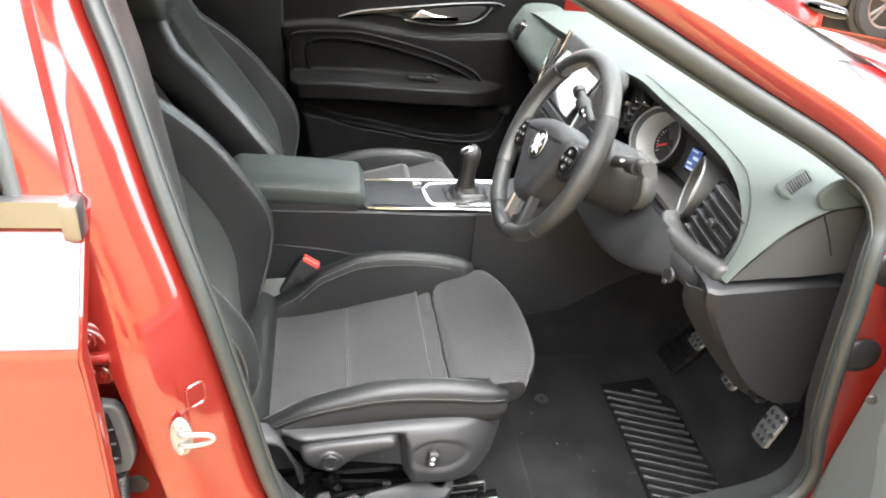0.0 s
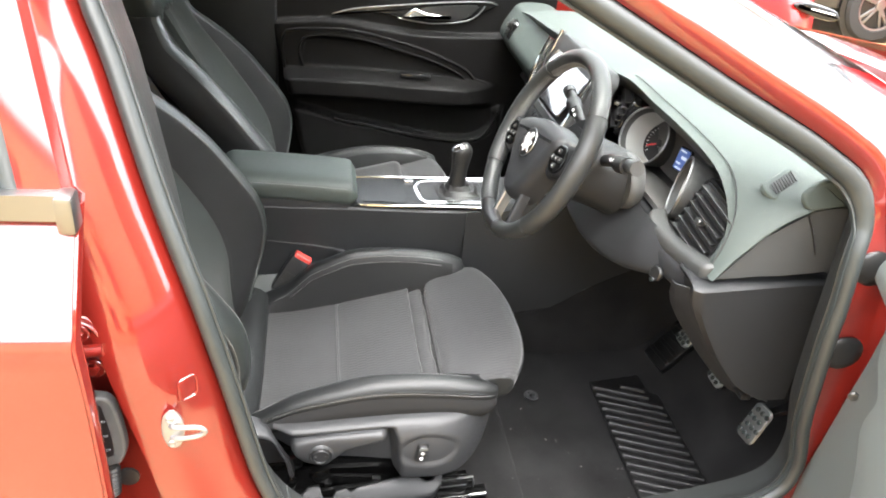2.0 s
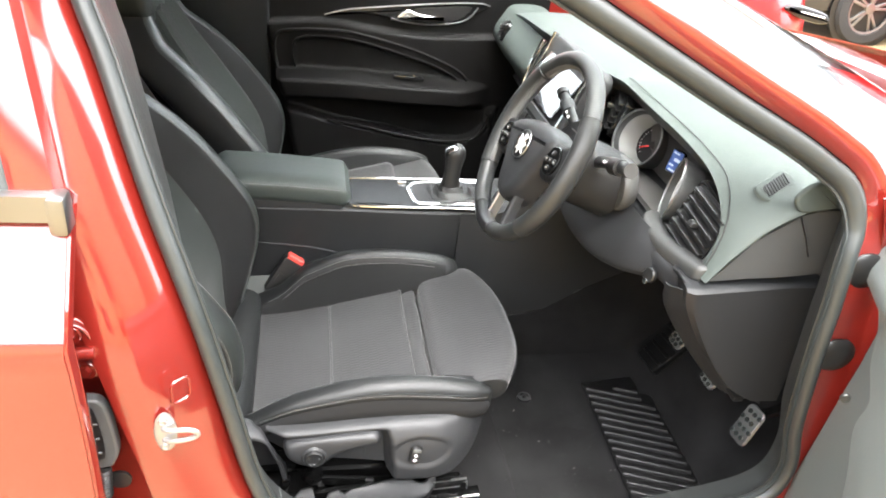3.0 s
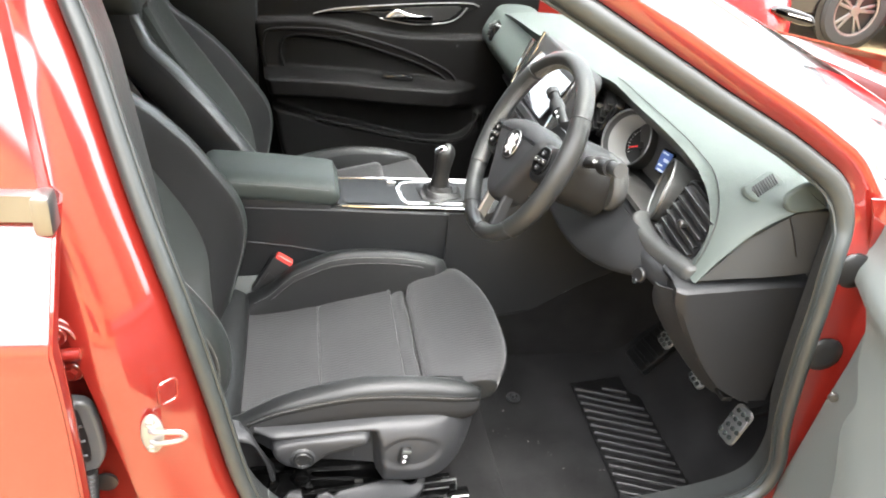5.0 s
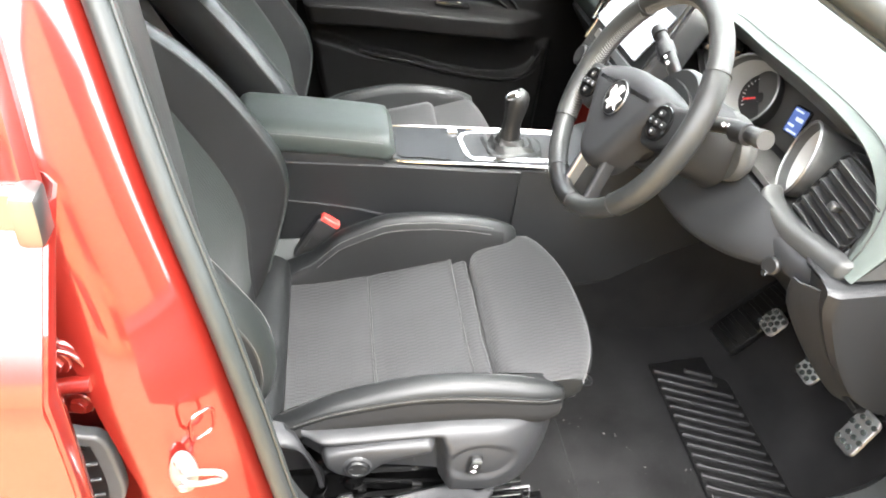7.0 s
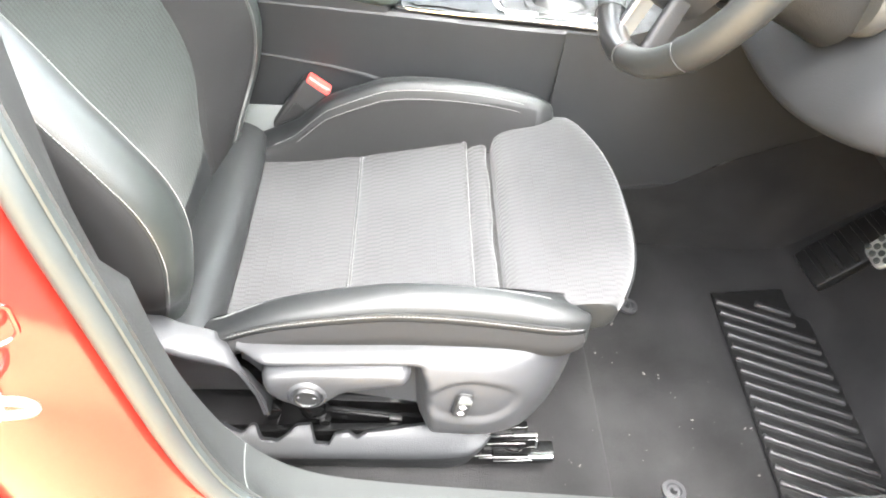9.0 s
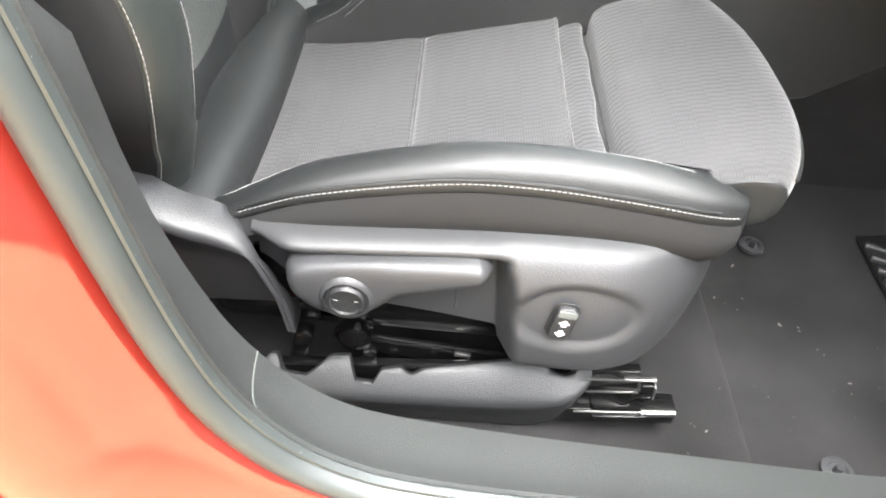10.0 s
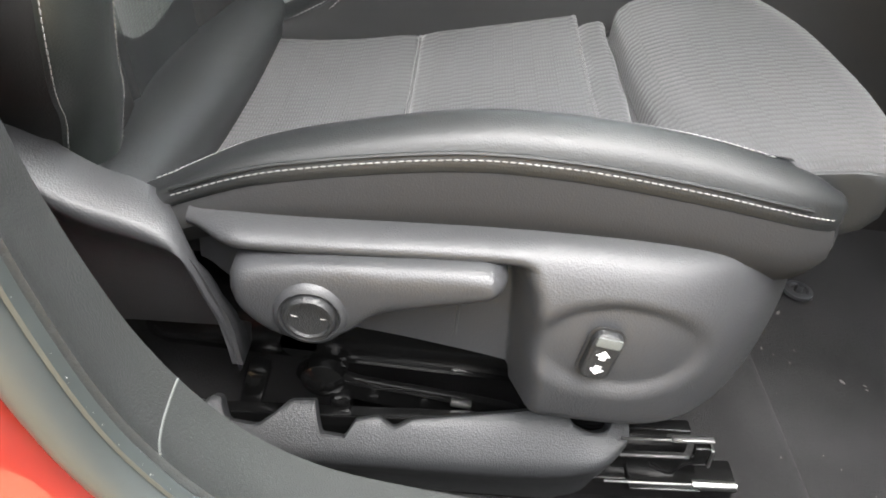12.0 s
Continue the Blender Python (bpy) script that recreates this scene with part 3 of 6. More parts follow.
# windscreen, front pillar skin, roof, bonnet
def screen_edge(k):
    """Along the windscreen's driver-side edge, k from the base (0) to the roof (1)."""
    return np.array([0.97 - 0.87 * k, 0.88 + 0.12 * k, 0.985 + 0.455 * k])


rows = []
for k in np.linspace(0, 1, 12):
    a = screen_edge(k)
    b = a.copy()
    b[1] = 2 * CY - a[1]
    bulge = 0.27 * (1 - k) + 0.1
    rows.append([a * (1 - f) + b * f + np.array([bulge * 4 * f * (1 - f), 0, 0.01 * 4 * f * (1 - f)]) for f in np.linspace(0, 1, 16)])
ws = part("windscreen", shell(rows, 0.005), SCREEN_GLASS, car, "clear laminated windscreen")
ws.visible_shadow = False
for s in (0, 1):
    rows = []
    for k in np.linspace(-0.12, 1.02, 14):
        a = screen_edge(k)
        prof = [(0.0, 0.008, 0.0), (-0.008, -0.002, 0.006), (-0.016, -0.012, 0.002), (-0.022, -0.016, -0.01), (-0.024, -0.01, -0.024)]
        rows.append([(a[0] + p[0], (a[1] + p[1]) if s == 0 else 2 * CY - a[1] - p[1], a[2] + p[2]) for p in prof])
    part("front_pillar_skin", shell(rows, 0.003), PAINT, car)
rows = []
for x in np.linspace(0.1, -1.9, 20):
    z = 1.455 + 0.05 * math.sin(math.pi * (0.1 - x) / 2.4)
    rows.append([(x + 0.05 * (1 - abs(v)) ** 0.5, CY + v * 0.62, z - 0.06 * abs(v) ** 3) for v in np.linspace(-1, 1, 15)])
roof = part("roof", shell(rows, 0.03), PAINT, car)
part("headliner", grid(np.array(rows) - np.array([0, 0, 0.036])), HEADLINER, roof, "pale grey cloth headliner")
rows = []
for x in np.linspace(0, 1, 18):
    r = []
    for v in np.linspace(-1, 1, 21):
        edge = 1.14 + 0.25 * (1 - v * v)
        px = edge + x * (2.15 - edge)
        r.append((px, CY + v * 0.80, 1.015 - 0.26 * x ** 1.8 - 0.012 * v ** 4 + 0.012 * math.exp(-((abs(v) - 0.72) / 0.06) ** 2)))
    rows.append(r)
part("bonnet", shell(rows, 0.02), PAINT, car, "orange-red bonnet")
rows = [[(0.84 + 0.25 * (1 - v * v) + dx, CY + v * 0.78, z) for v in np.linspace(-1, 1, 18)] for dx, z in ((0.0, 0.93), (0.1, 0.95), (0.2, 0.955), (0.3, 0.95), (0.36, 0.9))]
part("scuttle", shell(rows, 0.004), SATIN, car, "black plastic scuttle below the windscreen")
arm = spl([(1.14, 1.02, 0.985), (1.225, 1.3, 1.0), (1.26, 1.62, 1.006), (1.235, 1.95, 1.002)], 20)
part("wiper_arm", tube(arm, 0.009, 6), SATIN, car, "black wiper arm lying on the glass")
for s in (-1, 1):
    y1 = CY + s * 0.93
    rows = []
    for z, dy in ((0.995, 0.12), (0.965, 0.03), (0.85, 0.0), (0.6, 0.0), (0.35, 0.03)):
        rows.append([(x, y1 - s * (dy + 0.08 * max(0, (x - 1.7) / 0.6) ** 2), z - 0.12 * max(0, (x - 1.3) / 1.0)) for x in np.linspace(0.84, 2.25, 16)])
    part("front_wing", shell(rows, 0.004 * s), PAINT, car)

# far side and back of the cabin
rows = [[(x, 2.42, z) for x in np.linspace(-1.9, 0.8, 14)] for z in (0.2, 0.4, 0.6, 0.8, 1.0, 1.1)]
part("far_side_skin", shell(rows, 0.01), PAINT, car)
part("far_rear_glass", shell([[(x, 2.4 - 0.42 * (z - 0.92), z) for x in np.linspace(-1.4, -0.3, 8)] for z in np.linspace(1.1, 1.44, 8)], 0.004), SMOKED, car, "dark tinted rear side window")
g = part("far_front_glass", shell([[(x, 2.4 - 0.42 * (z - 0.92), z) for x in np.linspace(-0.28, 0.62, 8)] for z in np.linspace(1.1, 1.44, 8)], 0.004), GLASS, car, "clear passenger side window")
g.visible_shadow = False
part("rear_bulkhead", shell([[(-1.35 - 0.2 * (z - 0.3), y, z) for y in np.linspace(0.72, 2.44, 8)] for z in np.linspace(0.2, 1.02, 6)], 0.02), PLAIN_CLOTH, car)
g = part("rear_screen", shell([[(-1.5 - 0.4 * (z - 1.0), y, z) for y in np.linspace(0.8, 2.36, 8)] for z in np.linspace(1.0, 1.42, 6)], 0.004), SMOKED, car, "dark tinted rear glass")
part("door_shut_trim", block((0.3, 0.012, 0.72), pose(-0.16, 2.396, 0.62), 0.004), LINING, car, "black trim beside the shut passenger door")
part("far_centre_pillar", block((0.4, 0.05, 0.95), pose(-0.42, 2.36, 0.92, 8, 0, 0), 0.015), TRIM_DARK, car, "black pillar lining")

part("tail_panel", shell([[(-1.92 - 0.06 * math.sin(math.pi * (z - 0.2) / 0.8), y, z) for y in np.linspace(0.76, 2.42, 10)] for z in np.linspace(0.2, 1.0, 8)], 0.01), PAINT, car)

# floor
rows = []
for x in np.r_[np.linspace(-1.35, 0.68, 16), np.linspace(0.7, 1.08, 14)]:
    z = 0.326 + 0.95 * max(0, x - 0.74) + 0.16 * max(0, min(x, 0.8) - 0.68)
    rows.append([(x, y, z + 0.004 * math.sin(9 * x + 5 * y)) for y in np.linspace(0.87, 2.37, 30)])
floor = tagged(finish("floor", shell(rows, 0.02), CARPET), "black carpet on the car's floor, dusty with crumbs", "floor", kind="structure")
# the rear carpet laps over the front one under the seat
rows = [[(x, y, 0.326 + lift + 0.004 * math.sin(9 * x + 5 * y)) for y in np.linspace(0.88, 1.44, 30)] for x, lift in ((-0.1, 0.004), (0.2, 0.005), (0.29, 0.006), (0.304, 0.0068), (0.31, 0.0062), (0.3125, 0.004), (0.3128, -0.004))]
part("carpet_lap", grid(rows), CARPET, floor, "turned edge of the rear carpet")

# ---- seats ----
def front_seat(name, yc, s, dx, dz, label, driver):
    """A sports seat. s: 1 puts its outer side towards smaller y."""
    seat = thing(name, label, "car seat", "front seats")

    def W(x, v, z):
        return (x + dx, yc + s * v, z + dz)

    def Z(x):
        return at(x, (-0.26, -0.15, -0.055, 0.1, 0.2, 0.3), (0.513, 0.523, 0.543, 0.583, 0.612, 0.628))

    # middle of the cushion, two cloth sections with a sewn groove between
    def pad(x0, x1, grooves, n):
        rows = []
        for x in np.linspace(x0, x1, n):
            r = []
            for v in np.linspace(-0.178, 0.178, 40):
                e = abs(v) / 0.178
                z = Z(x) - 0.012 + 0.012 * e ** 2 - 0.03 * max(0, e - 0.93) / 0.07
                for g in grooves:
                    z -= 0.0042 * math.exp(-((x - g) / 0.0021) ** 2) + 0.0022 * math.exp(-((x - g) / 0.012) ** 2)
                z -= 0.012 * max(0, 1 - (x - x0) / 0.007) ** 2 + 0.004 * max(0, 1 - (x1 - x) / 0.005) ** 2
                r.append(W(x, v, z))
            rows.append(r)
        return rows
    # dark tubes added as the shade in the groove and along the front edge
    part("groove_shade", tube([W(-0.055, v, Z(-0.055) - 0.0172 + 0.012 * (v / 0.178) ** 2) for v in np.linspace(-0.168, 0.168, 24)], 0.0023, 6), PLAIN_CLOTH, seat, "dark tube in the sewn groove for its shade")
    part("edge_shade", tube([W(0.0978, v, Z(0.1) - 0.0165 + 0.012 * (v / 0.178) ** 2) for v in np.linspace(-0.168, 0.168, 24)], 0.0035, 6), PLAIN_CLOTH, seat, "dark tube for the shade at the panel's front edge")
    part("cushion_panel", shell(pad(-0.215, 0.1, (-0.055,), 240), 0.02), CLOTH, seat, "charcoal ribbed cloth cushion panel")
    front = 0.138 if driver else 0.112
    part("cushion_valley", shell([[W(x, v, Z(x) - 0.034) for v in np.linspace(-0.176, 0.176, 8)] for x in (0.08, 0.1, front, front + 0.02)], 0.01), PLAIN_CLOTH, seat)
    rows = []
    for v in np.linspace(-0.178, 0.178, 30):
        dip = 0.012 * (1 - (v / 0.178) ** 2)
        wob = 0.0012 * math.sin(31 * v) + 0.0008 * math.sin(77 * v + 1)
        rows.append([W(x + wob, v, Z(x) + z - dip) for x, z in ((0.0985, -0.034), (0.1, -0.022), (0.1025, -0.0155), (0.11, -0.0118), (front - 0.014, -0.011), (front - 0.009, -0.0135), (front - 0.006, -0.018), (front - 0.006, -0.03))])
    part("cushion_flap", grid(rows, around=True, cap=True), CLOTH, seat, "sunken ribbed cloth flap")
    if driver:
        # thigh support that slides out of the cushion's front
        rows = []
        for v in np.linspace(-0.178, 0.178, 30):
            e = abs(v) / 0.178
            xf = 0.308 - 0.046 * e ** 2.5
            drop = 0.008 * (1 - e ** 2) + 0.003 * max(0, (e - 0.96) / 0.04) ** 2
            prof = [(0.138, -0.04), (0.138, -0.012), (0.141, -0.003), (0.15, 0.003)] + [(x, 0.005) for x in np.linspace(0.162, xf - 0.03, 10)]
            prof += [(xf - 0.014, 0.003), (xf - 0.005, -0.004), (xf, -0.014), (xf - 0.002, -0.03), (xf - 0.01, -0.04), (xf - 0.03, -0.046), (0.18, -0.05)]
            rows.append([W(x, v * 1.04, Z(min(x, 0.29)) + z - drop) for x, z in prof])
        th = part("thigh_support", grid(rows, around=True, cap=True), CLOTH, seat, "charcoal ribbed cloth thigh extension")
        for sv_ in (-1, 1):
            P = np.array(rows[0] if sv_ * s * (rows[0][0][1] - yc) > 0 else rows[-1])
            c = P.mean(0)
            out_ = np.array([0, sv_ * s * 1.0, 0])
            ring = [[c + (p - c) * k + out_ * d for p in P] for k, d in ((1.0, -0.001), (0.985, 0.0015), (0.95, 0.0025), (0.8, 0.003), (0.5, 0.0032))]
            part("side_panel", grid(ring, around=True, cap=True), HIDE, th, "plain black side panel")
        edge = []
        for v in np.linspace(-0.163, 0.163, 30):
            e = abs(v) / 0.178
            edge.append(W(0.3085 - 0.046 * e ** 2.5, v * 1.04, Z(0.29) - 0.014 - 0.008 * (1 - e ** 2)))
        part("piping", tube(edge, 0.0018, 6), HIDE, th)
    else:
        rows = []
        for v in np.linspace(-0.178, 0.178, 24):
            e = abs(v) / 0.178
            xf = 0.262 - 0.03 * e ** 2.5
            prof = [(0.104, -0.03), (0.106, -0.006), (0.115, 0.0)] + [(x, 0.0) for x in np.linspace(0.13, xf - 0.03, 8)]
            prof += [(xf - 0.012, -0.006), (xf - 0.003, -0.02), (xf, -0.04), (xf - 0.01, -0.07), (0.16, -0.08)]
            rows.append([W(x, v, Z(min(x, 0.2)) + z - 0.01 * (1 - e ** 2)) for x, z in prof])
        part("cushion_front", grid(rows, around=True, cap=True), CLOTH, seat)

    # side bolsters of the cushion
    xs = (-0.23, -0.175, -0.12, -0.02, 0.05, 0.12, 0.175, 0.215, 0.24)
    top = (0.535, 0.572, 0.6, 0.628, 0.635, 0.633, 0.625, 0.613, 0.592)
    sew = (0.535, 0.563, 0.585, 0.607, 0.611, 0.607, 0.601, 0.593, 0.585)
    low = (0.5, 0.54, 0.553, 0.563, 0.568, 0.568, 0.563, 0.562, 0.578)
    for side in (-1, 1):
        rows, seam, seam2 = [], [], []
        for x in np.linspace(-0.225, 0.2195, 44):
            lift = 0.026 * (side == 1) * max(0, min(1, (x + 0.15) / 0.12)) - 0.02 * (side == 1) * max(0, min(1, (-0.11 - x) / 0.05))
            t, w, b = at(x, xs, top) + lift, at(x, xs, sew) + lift, at(x, xs, low)
            k = max(0, (x - 0.15) / 0.088)
            inn = 0.02 * k ** 3
            v1, v2 = 0.221 - inn * 1.2, 0.197 - inn * 0.3
            crown = max(t, w + 0.006)
            zi = Z(min(x, 0.2))
            nose = 0.026 * max(0, (x - 0.203) / 0.031) ** 2
            sec = spl([(0.16 + nose, zi - 0.03), (0.163 + nose, zi - 0.012), (0.17 + nose * 0.9, (zi + crown) / 2 - 0.002), (0.182 + nose * 0.6, crown - 0.005), (v2 + nose * 0.2, crown),
                       ((v1 + v2) / 2 + 0.004, (crown + w) / 2 + 0.005), (v1 - 0.001, w + 0.004)], 20)
            outer = [(v1 + 0.0005, w), (v1 - 0.002, w - 0.004), (v1 + 0.003, (w + b) / 2), (v1 + 0.004, b + 0.004), (v1 - 0.006, b - 0.012), (0.18, b - 0.02)]
            rows.append([W(x, side * v, z) for v, z in list(sec) + outer])
            seam.append(W(x, side * (v1 - 0.0005), w + 0.0045))
            seam2.append(W(x, side * 0.1775, crown - 0.0075) if side == 1 else W(x, side * 0.188, crown - 0.0012))
        c = np.mean(rows[-1], axis=0)
        for ahead, k in ((0.004, 0.9), (0.0075, 0.7), (0.0095, 0.4)):
            rows.append([tuple(c + (np.array(p) - c) * k + np.array([ahead, 0, 0])) for p in rows[43]])
        bl = part("cushion_bolster", grid(rows, around=True, cap=True), HIDE, seat, "black leather cushion bolster", angle=1.0)
        part("bolster_face", grid([[(p[0], p[1] - side * s * 0.0012, p[2] + 0.0008) for p in r[1:9]] for r in rows[1:-5]]), FACING, bl, "plain black inner face")
        # duller layer over the same leather puts in the outer side's shade
        part("bolster_side", grid([[(p[0], p[1] + side * s * 0.001, p[2]) for p in r[21:26]] for r in rows[1:45]]), FACING, bl, "dull black layer that shades the bolster's outer face")
        part("stitching", stitches(seam[4:]), THREAD, bl, "pale grey stitching")
        part("piping", tube(np.array(seam[4:-2]) + np.array([0, 0, 0.0045]), 0.0013, 6), HIDE, bl)
        part("stitching", stitches(seam2[2:-4]), THREAD, bl, "pale grey stitching")
        if side == 1:
            inner = [np.array(p) + np.array([0, -s * 0.006, -0.011]) for p in seam2[2:-4]]
            part("stitching", stitches(inner), THREAD, bl, "pale grey stitching")
    # leather roll where cushion and backrest meet
    part("cushion_roll", sweep([W(-0.243, v, 0.522 - 0.008 * max(0, 1 - (v / 0.178) ** 2)) for v in np.linspace(-0.2, 0.2, 20)], disc(0.042, 20, 0.036)), HIDE, seat)

    # backrest: leans back as it rises
    rec = 0.0 if driver else -0.03

    def B(z):
        return at(z, (0.5, 0.6, 0.67, 0.72, 0.775, 0.865, 0.936, 1.0, 1.08), (-0.25, -0.262, -0.268, -0.277, -0.301, -0.356, -0.398, -0.436, -0.473)) + rec * (z - 0.5) / 0.5

    def R(z):
        """How far the crest of a bolster stands out."""
        return at(z, (0.5, 0.55, 0.585, 0.61, 0.66, 0.714, 0.765, 0.813, 0.851, 0.9, 0.955, 0.99, 1.03, 1.09), (-0.25, -0.245, -0.237, -0.229, -0.216, -0.212, -0.224, -0.253, -0.28, -0.316, -0.366, -0.403, -0.448, -0.478)) + rec * (z - 0.5) / 0.5

    wid = lambda z: at(z, (0.5, 0.6, 0.65, 0.7, 0.77, 0.87, 0.93, 1.0, 1.05, 1.09), (0.076, 0.086, 0.108, 0.125, 0.137, 0.132, 0.118, 0.104, 0.098, 0.095))
    full = lambda z: at(z, (0.5, 0.56, 0.6, 0.63, 0.66, 0.7, 0.85, 0.93, 0.98, 1.03, 1.09), (0.2, 0.205, 0.217, 0.238, 0.25, 0.255, 0.254, 0.243, 0.226, 0.2, 0.165))
    # the cloth ends below in a shallow arc over a plain leather insert
    cloth, insert = [], []

    def back_row(zc, lift):
        w = wid(zc)
        r = []
        for v in np.linspace(-w - 0.01, w + 0.01, 30):
            z = zc + 4.2 * v * v * lift
            r.append(W(B(z) - 0.012 * (1 - (v / w) ** 2) - 0.012 * max(0, abs(v) / w - 0.94) / 0.06, v, z))
        return r
    for u in np.linspace(0, 1, 56):
        cloth.append(back_row(0.576 + 0.509 * u, 1 - u))
    for u in np.linspace(0, 1, 8):
        insert.append(back_row(0.515 + 0.061 * u, u))
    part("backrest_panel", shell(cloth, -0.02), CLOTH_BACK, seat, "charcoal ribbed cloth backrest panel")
    part("backrest_insert", shell(insert, -0.02), HIDE, seat, "plain black leather lower backrest")
    for side in (-1, 1):
        inside, strip, outside, seam, inner, low = [], [], [], [], [], []
        for z in np.linspace(0.53, 1.088, 50):
            w, f, b, r = wid(z), full(z), B(z), R(z)
            k = min(1, (f - w) / 0.11)
            v2 = f - 0.058 * k
            r = max(r, b + 0.002)
            face = spl([(w - 0.004, b - 0.018), (w + 0.004, b - 0.003), (w + (v2 - w) * 0.45, b + (r - b) * 0.4), (w + (v2 - w) * 0.85, b + (r - b) * 0.88), (v2, r + 0.0005)], 18)
            crest = spl([(v2, r - 0.001), (v2 + 0.003, r + 0.0028), (v2 + (f - v2) * 0.4, r + 0.0075 * k), (v2 + (f - v2) * 0.75, r + 0.002 * k), (f - 0.003, r - 0.007), (f - 0.0008, r - 0.0115)], 16)
            flank = spl([(f - 0.0008, r - 0.0115), (f + 0.0025, r - 0.02), (f + 0.0045, r - 0.032), (f + 0.006, r - 0.06), (f - 0.002, r - 0.1), (f - 0.03, r - 0.125), (w, r - 0.125)], 16)
            for rows, cur in ((inside, face), (strip, crest), (outside, flank)):
                rows.append([W(x, side * v, z) for v, x in cur])
            seam.append(W(r - 0.0085, side * (f - 0.0015), z))
            inner.append(W(r + 0.0034, side * (v2 + 0.0035), z))
            low.append(W(b - 0.0005, side * (w + 0.0055), z))
        bb = part("backrest_bolster", grid(outside), FACING, seat, "black leather backrest bolster", angle=1.0)
        part("bolster_face", grid(inside), FACING, bb, "plain black inner face")
        part("bolster_crest", grid(strip), CREST, bb, "smooth black leather crest")
        part("stitching", stitches(seam[2:-8], up=(1, 0, 0)), THREAD, bb, "pale grey stitching")
        part("stitching", stitches(inner[2:-8], up=(1, 0, 0)), THREAD, bb, "pale grey stitching")
        part("stitching", stitches(low[2:-8], r=0.0004, up=(1, 0, 0)), FACING, bb)
    # shell behind
    rows = []
    for z in np.linspace(0.5, 1.1, 26):
        f, b = full(min(z, 1.088)), B(min(z, 1.08))
        rows.append([W(b - 0.055 - 0.05 * max(0, 1 - (v / f) ** 4) - 0.01, v, z) for v in np.linspace(-f + 0.03, f - 0.03, 20)])
    part("backrest_shell", shell(rows, 0.03), HIDE, seat, "black leather backrest rear")
    # head restraint
    rows = []
    for z, hw, d0, d1 in ((1.045, 0.135, 0.02, 0.1), (1.075, 0.148, 0.03, 0.115), (1.12, 0.152, 0.035, 0.12), (1.18, 0.148, 0.03, 0.115), (1.23, 0.132, 0.02, 0.1), (1.255, 0.1, 0.0, 0.08), (1.265, 0.06, -0.02, 0.06)):
        b = B(1.08) - (z - 1.08) * 0.2
        ring = []
        for a in np.linspace(0, 2 * math.pi, 28, endpoint=False):
            ca, sa = math.cos(a), math.sin(a)
            vv = hw * math.copysign(abs(ca) ** 0.5, ca)
            dd = (d0 if sa > 0 else d1) * abs(sa) ** 0.6
            groove = 0.008 * math.exp(-((abs(vv) - hw * 0.45) / 0.012) ** 2) if sa > 0 else 0
            ring.append(W(b - 0.02 + (dd - groove if sa > 0 else -dd), vv, z))
        rows.append(ring)
    part("head_restraint", grid(rows, around=True, cap=True), LEATHER, seat, "black leather head restraint")
    # cushion pan
    part("seat_pan", block((0.42, 0.4, 0.07), Matrix.Translation(W(-0.02, 0, 0.44)), 0.02), DARKSTEEL, seat)
    return seat, W


driver_seat, W = front_seat("driver_seat", 1.2, 1, 0.0, 0.0, "charcoal cloth and black leather driver's seat with pale stitching", True)
# valance: a rolled ridge along the top that turns down into the broad front panel
RIDGE = lambda x: at(x, (-0.178, -0.15, -0.12, -0.068, -0.04, 0.02, 0.1, 0.17, 0.235), (0.5585, 0.5585, 0.5595, 0.5635, 0.566, 0.5705, 0.573, 0.571, 0.564))
PANEL_Y = lambda d: at(d, (0.0, 0.0015, 0.005, 0.01, 0.017, 0.026, 0.036, 0.046, 0.056, 0.066, 0.076, 0.094, 0.109, 0.115, 0.119, 0.121), (0.976, 0.966, 0.9585, 0.9535, 0.949, 0.9445, 0.941, 0.9385, 0.937, 0.9362, 0.936, 0.9366, 0.9378, 0.939, 0.942, 0.948))
RIDGE_Y = lambda d: at(d, (0.0, 0.0008, 0.0022, 0.0042, 0.0062, 0.008, 0.0095, 0.0115, 0.014, 0.12), (0.98, 0.97, 0.9625, 0.9575, 0.9555, 0.957, 0.962, 0.971, 0.975, 0.975))
ease = lambda k: max(0, min(1, k)) ** 2 * (3 - 2 * max(0, min(1, k)))
rows = []
for k in np.r_[np.linspace(0, 0.2, 26), np.linspace(0.215, 0.92, 30), np.linspace(0.935, 1, 8)]:
    x1 = at(k, (0.0, 0.3, 0.5, 0.75, 0.9, 1.0), (0.232, 0.222, 0.214, 0.198, 0.175, 0.14))
    r = []
    for x in np.r_[np.linspace(-0.172, 0.01, 40), np.linspace(0.0125, 0.07, 30), 0.07 + (x1 - 0.07) * np.linspace(0.03, 1, 44)]:
        zb = at(x, (-0.178, -0.14, -0.11, -0.03, 0.03, 0.045, 0.06, 0.24), (0.51, 0.505, 0.487, 0.477, 0.468, 0.4625, 0.4525, 0.452))
        z = RIDGE(x) - k * (RIDGE(x) - zb)
        d = k * 0.121
        bend = 0.075 * max(0, (x - 0.1) / 0.12) ** 2.4
        q = math.sqrt(((x - 0.098) / 0.062) ** 2 + ((z - 0.517) / 0.036) ** 2)
        yp = PANEL_Y(d) + bend + 0.0055 * ease(3.5 * (1 - q))
        tuck = 0.02 * ease((-0.135 - x) / 0.04)
        edge_x = at(z, (0.45, 0.5, 0.54, 0.556, 0.575), (0.039, 0.034, 0.029, 0.024, 0.018))
        r.append((x, tuck + RIDGE_Y(RIDGE(x) - z) + (yp - RIDGE_Y(RIDGE(x) - z)) * ease((x - edge_x) / 0.021), z))
    rows.append(r)
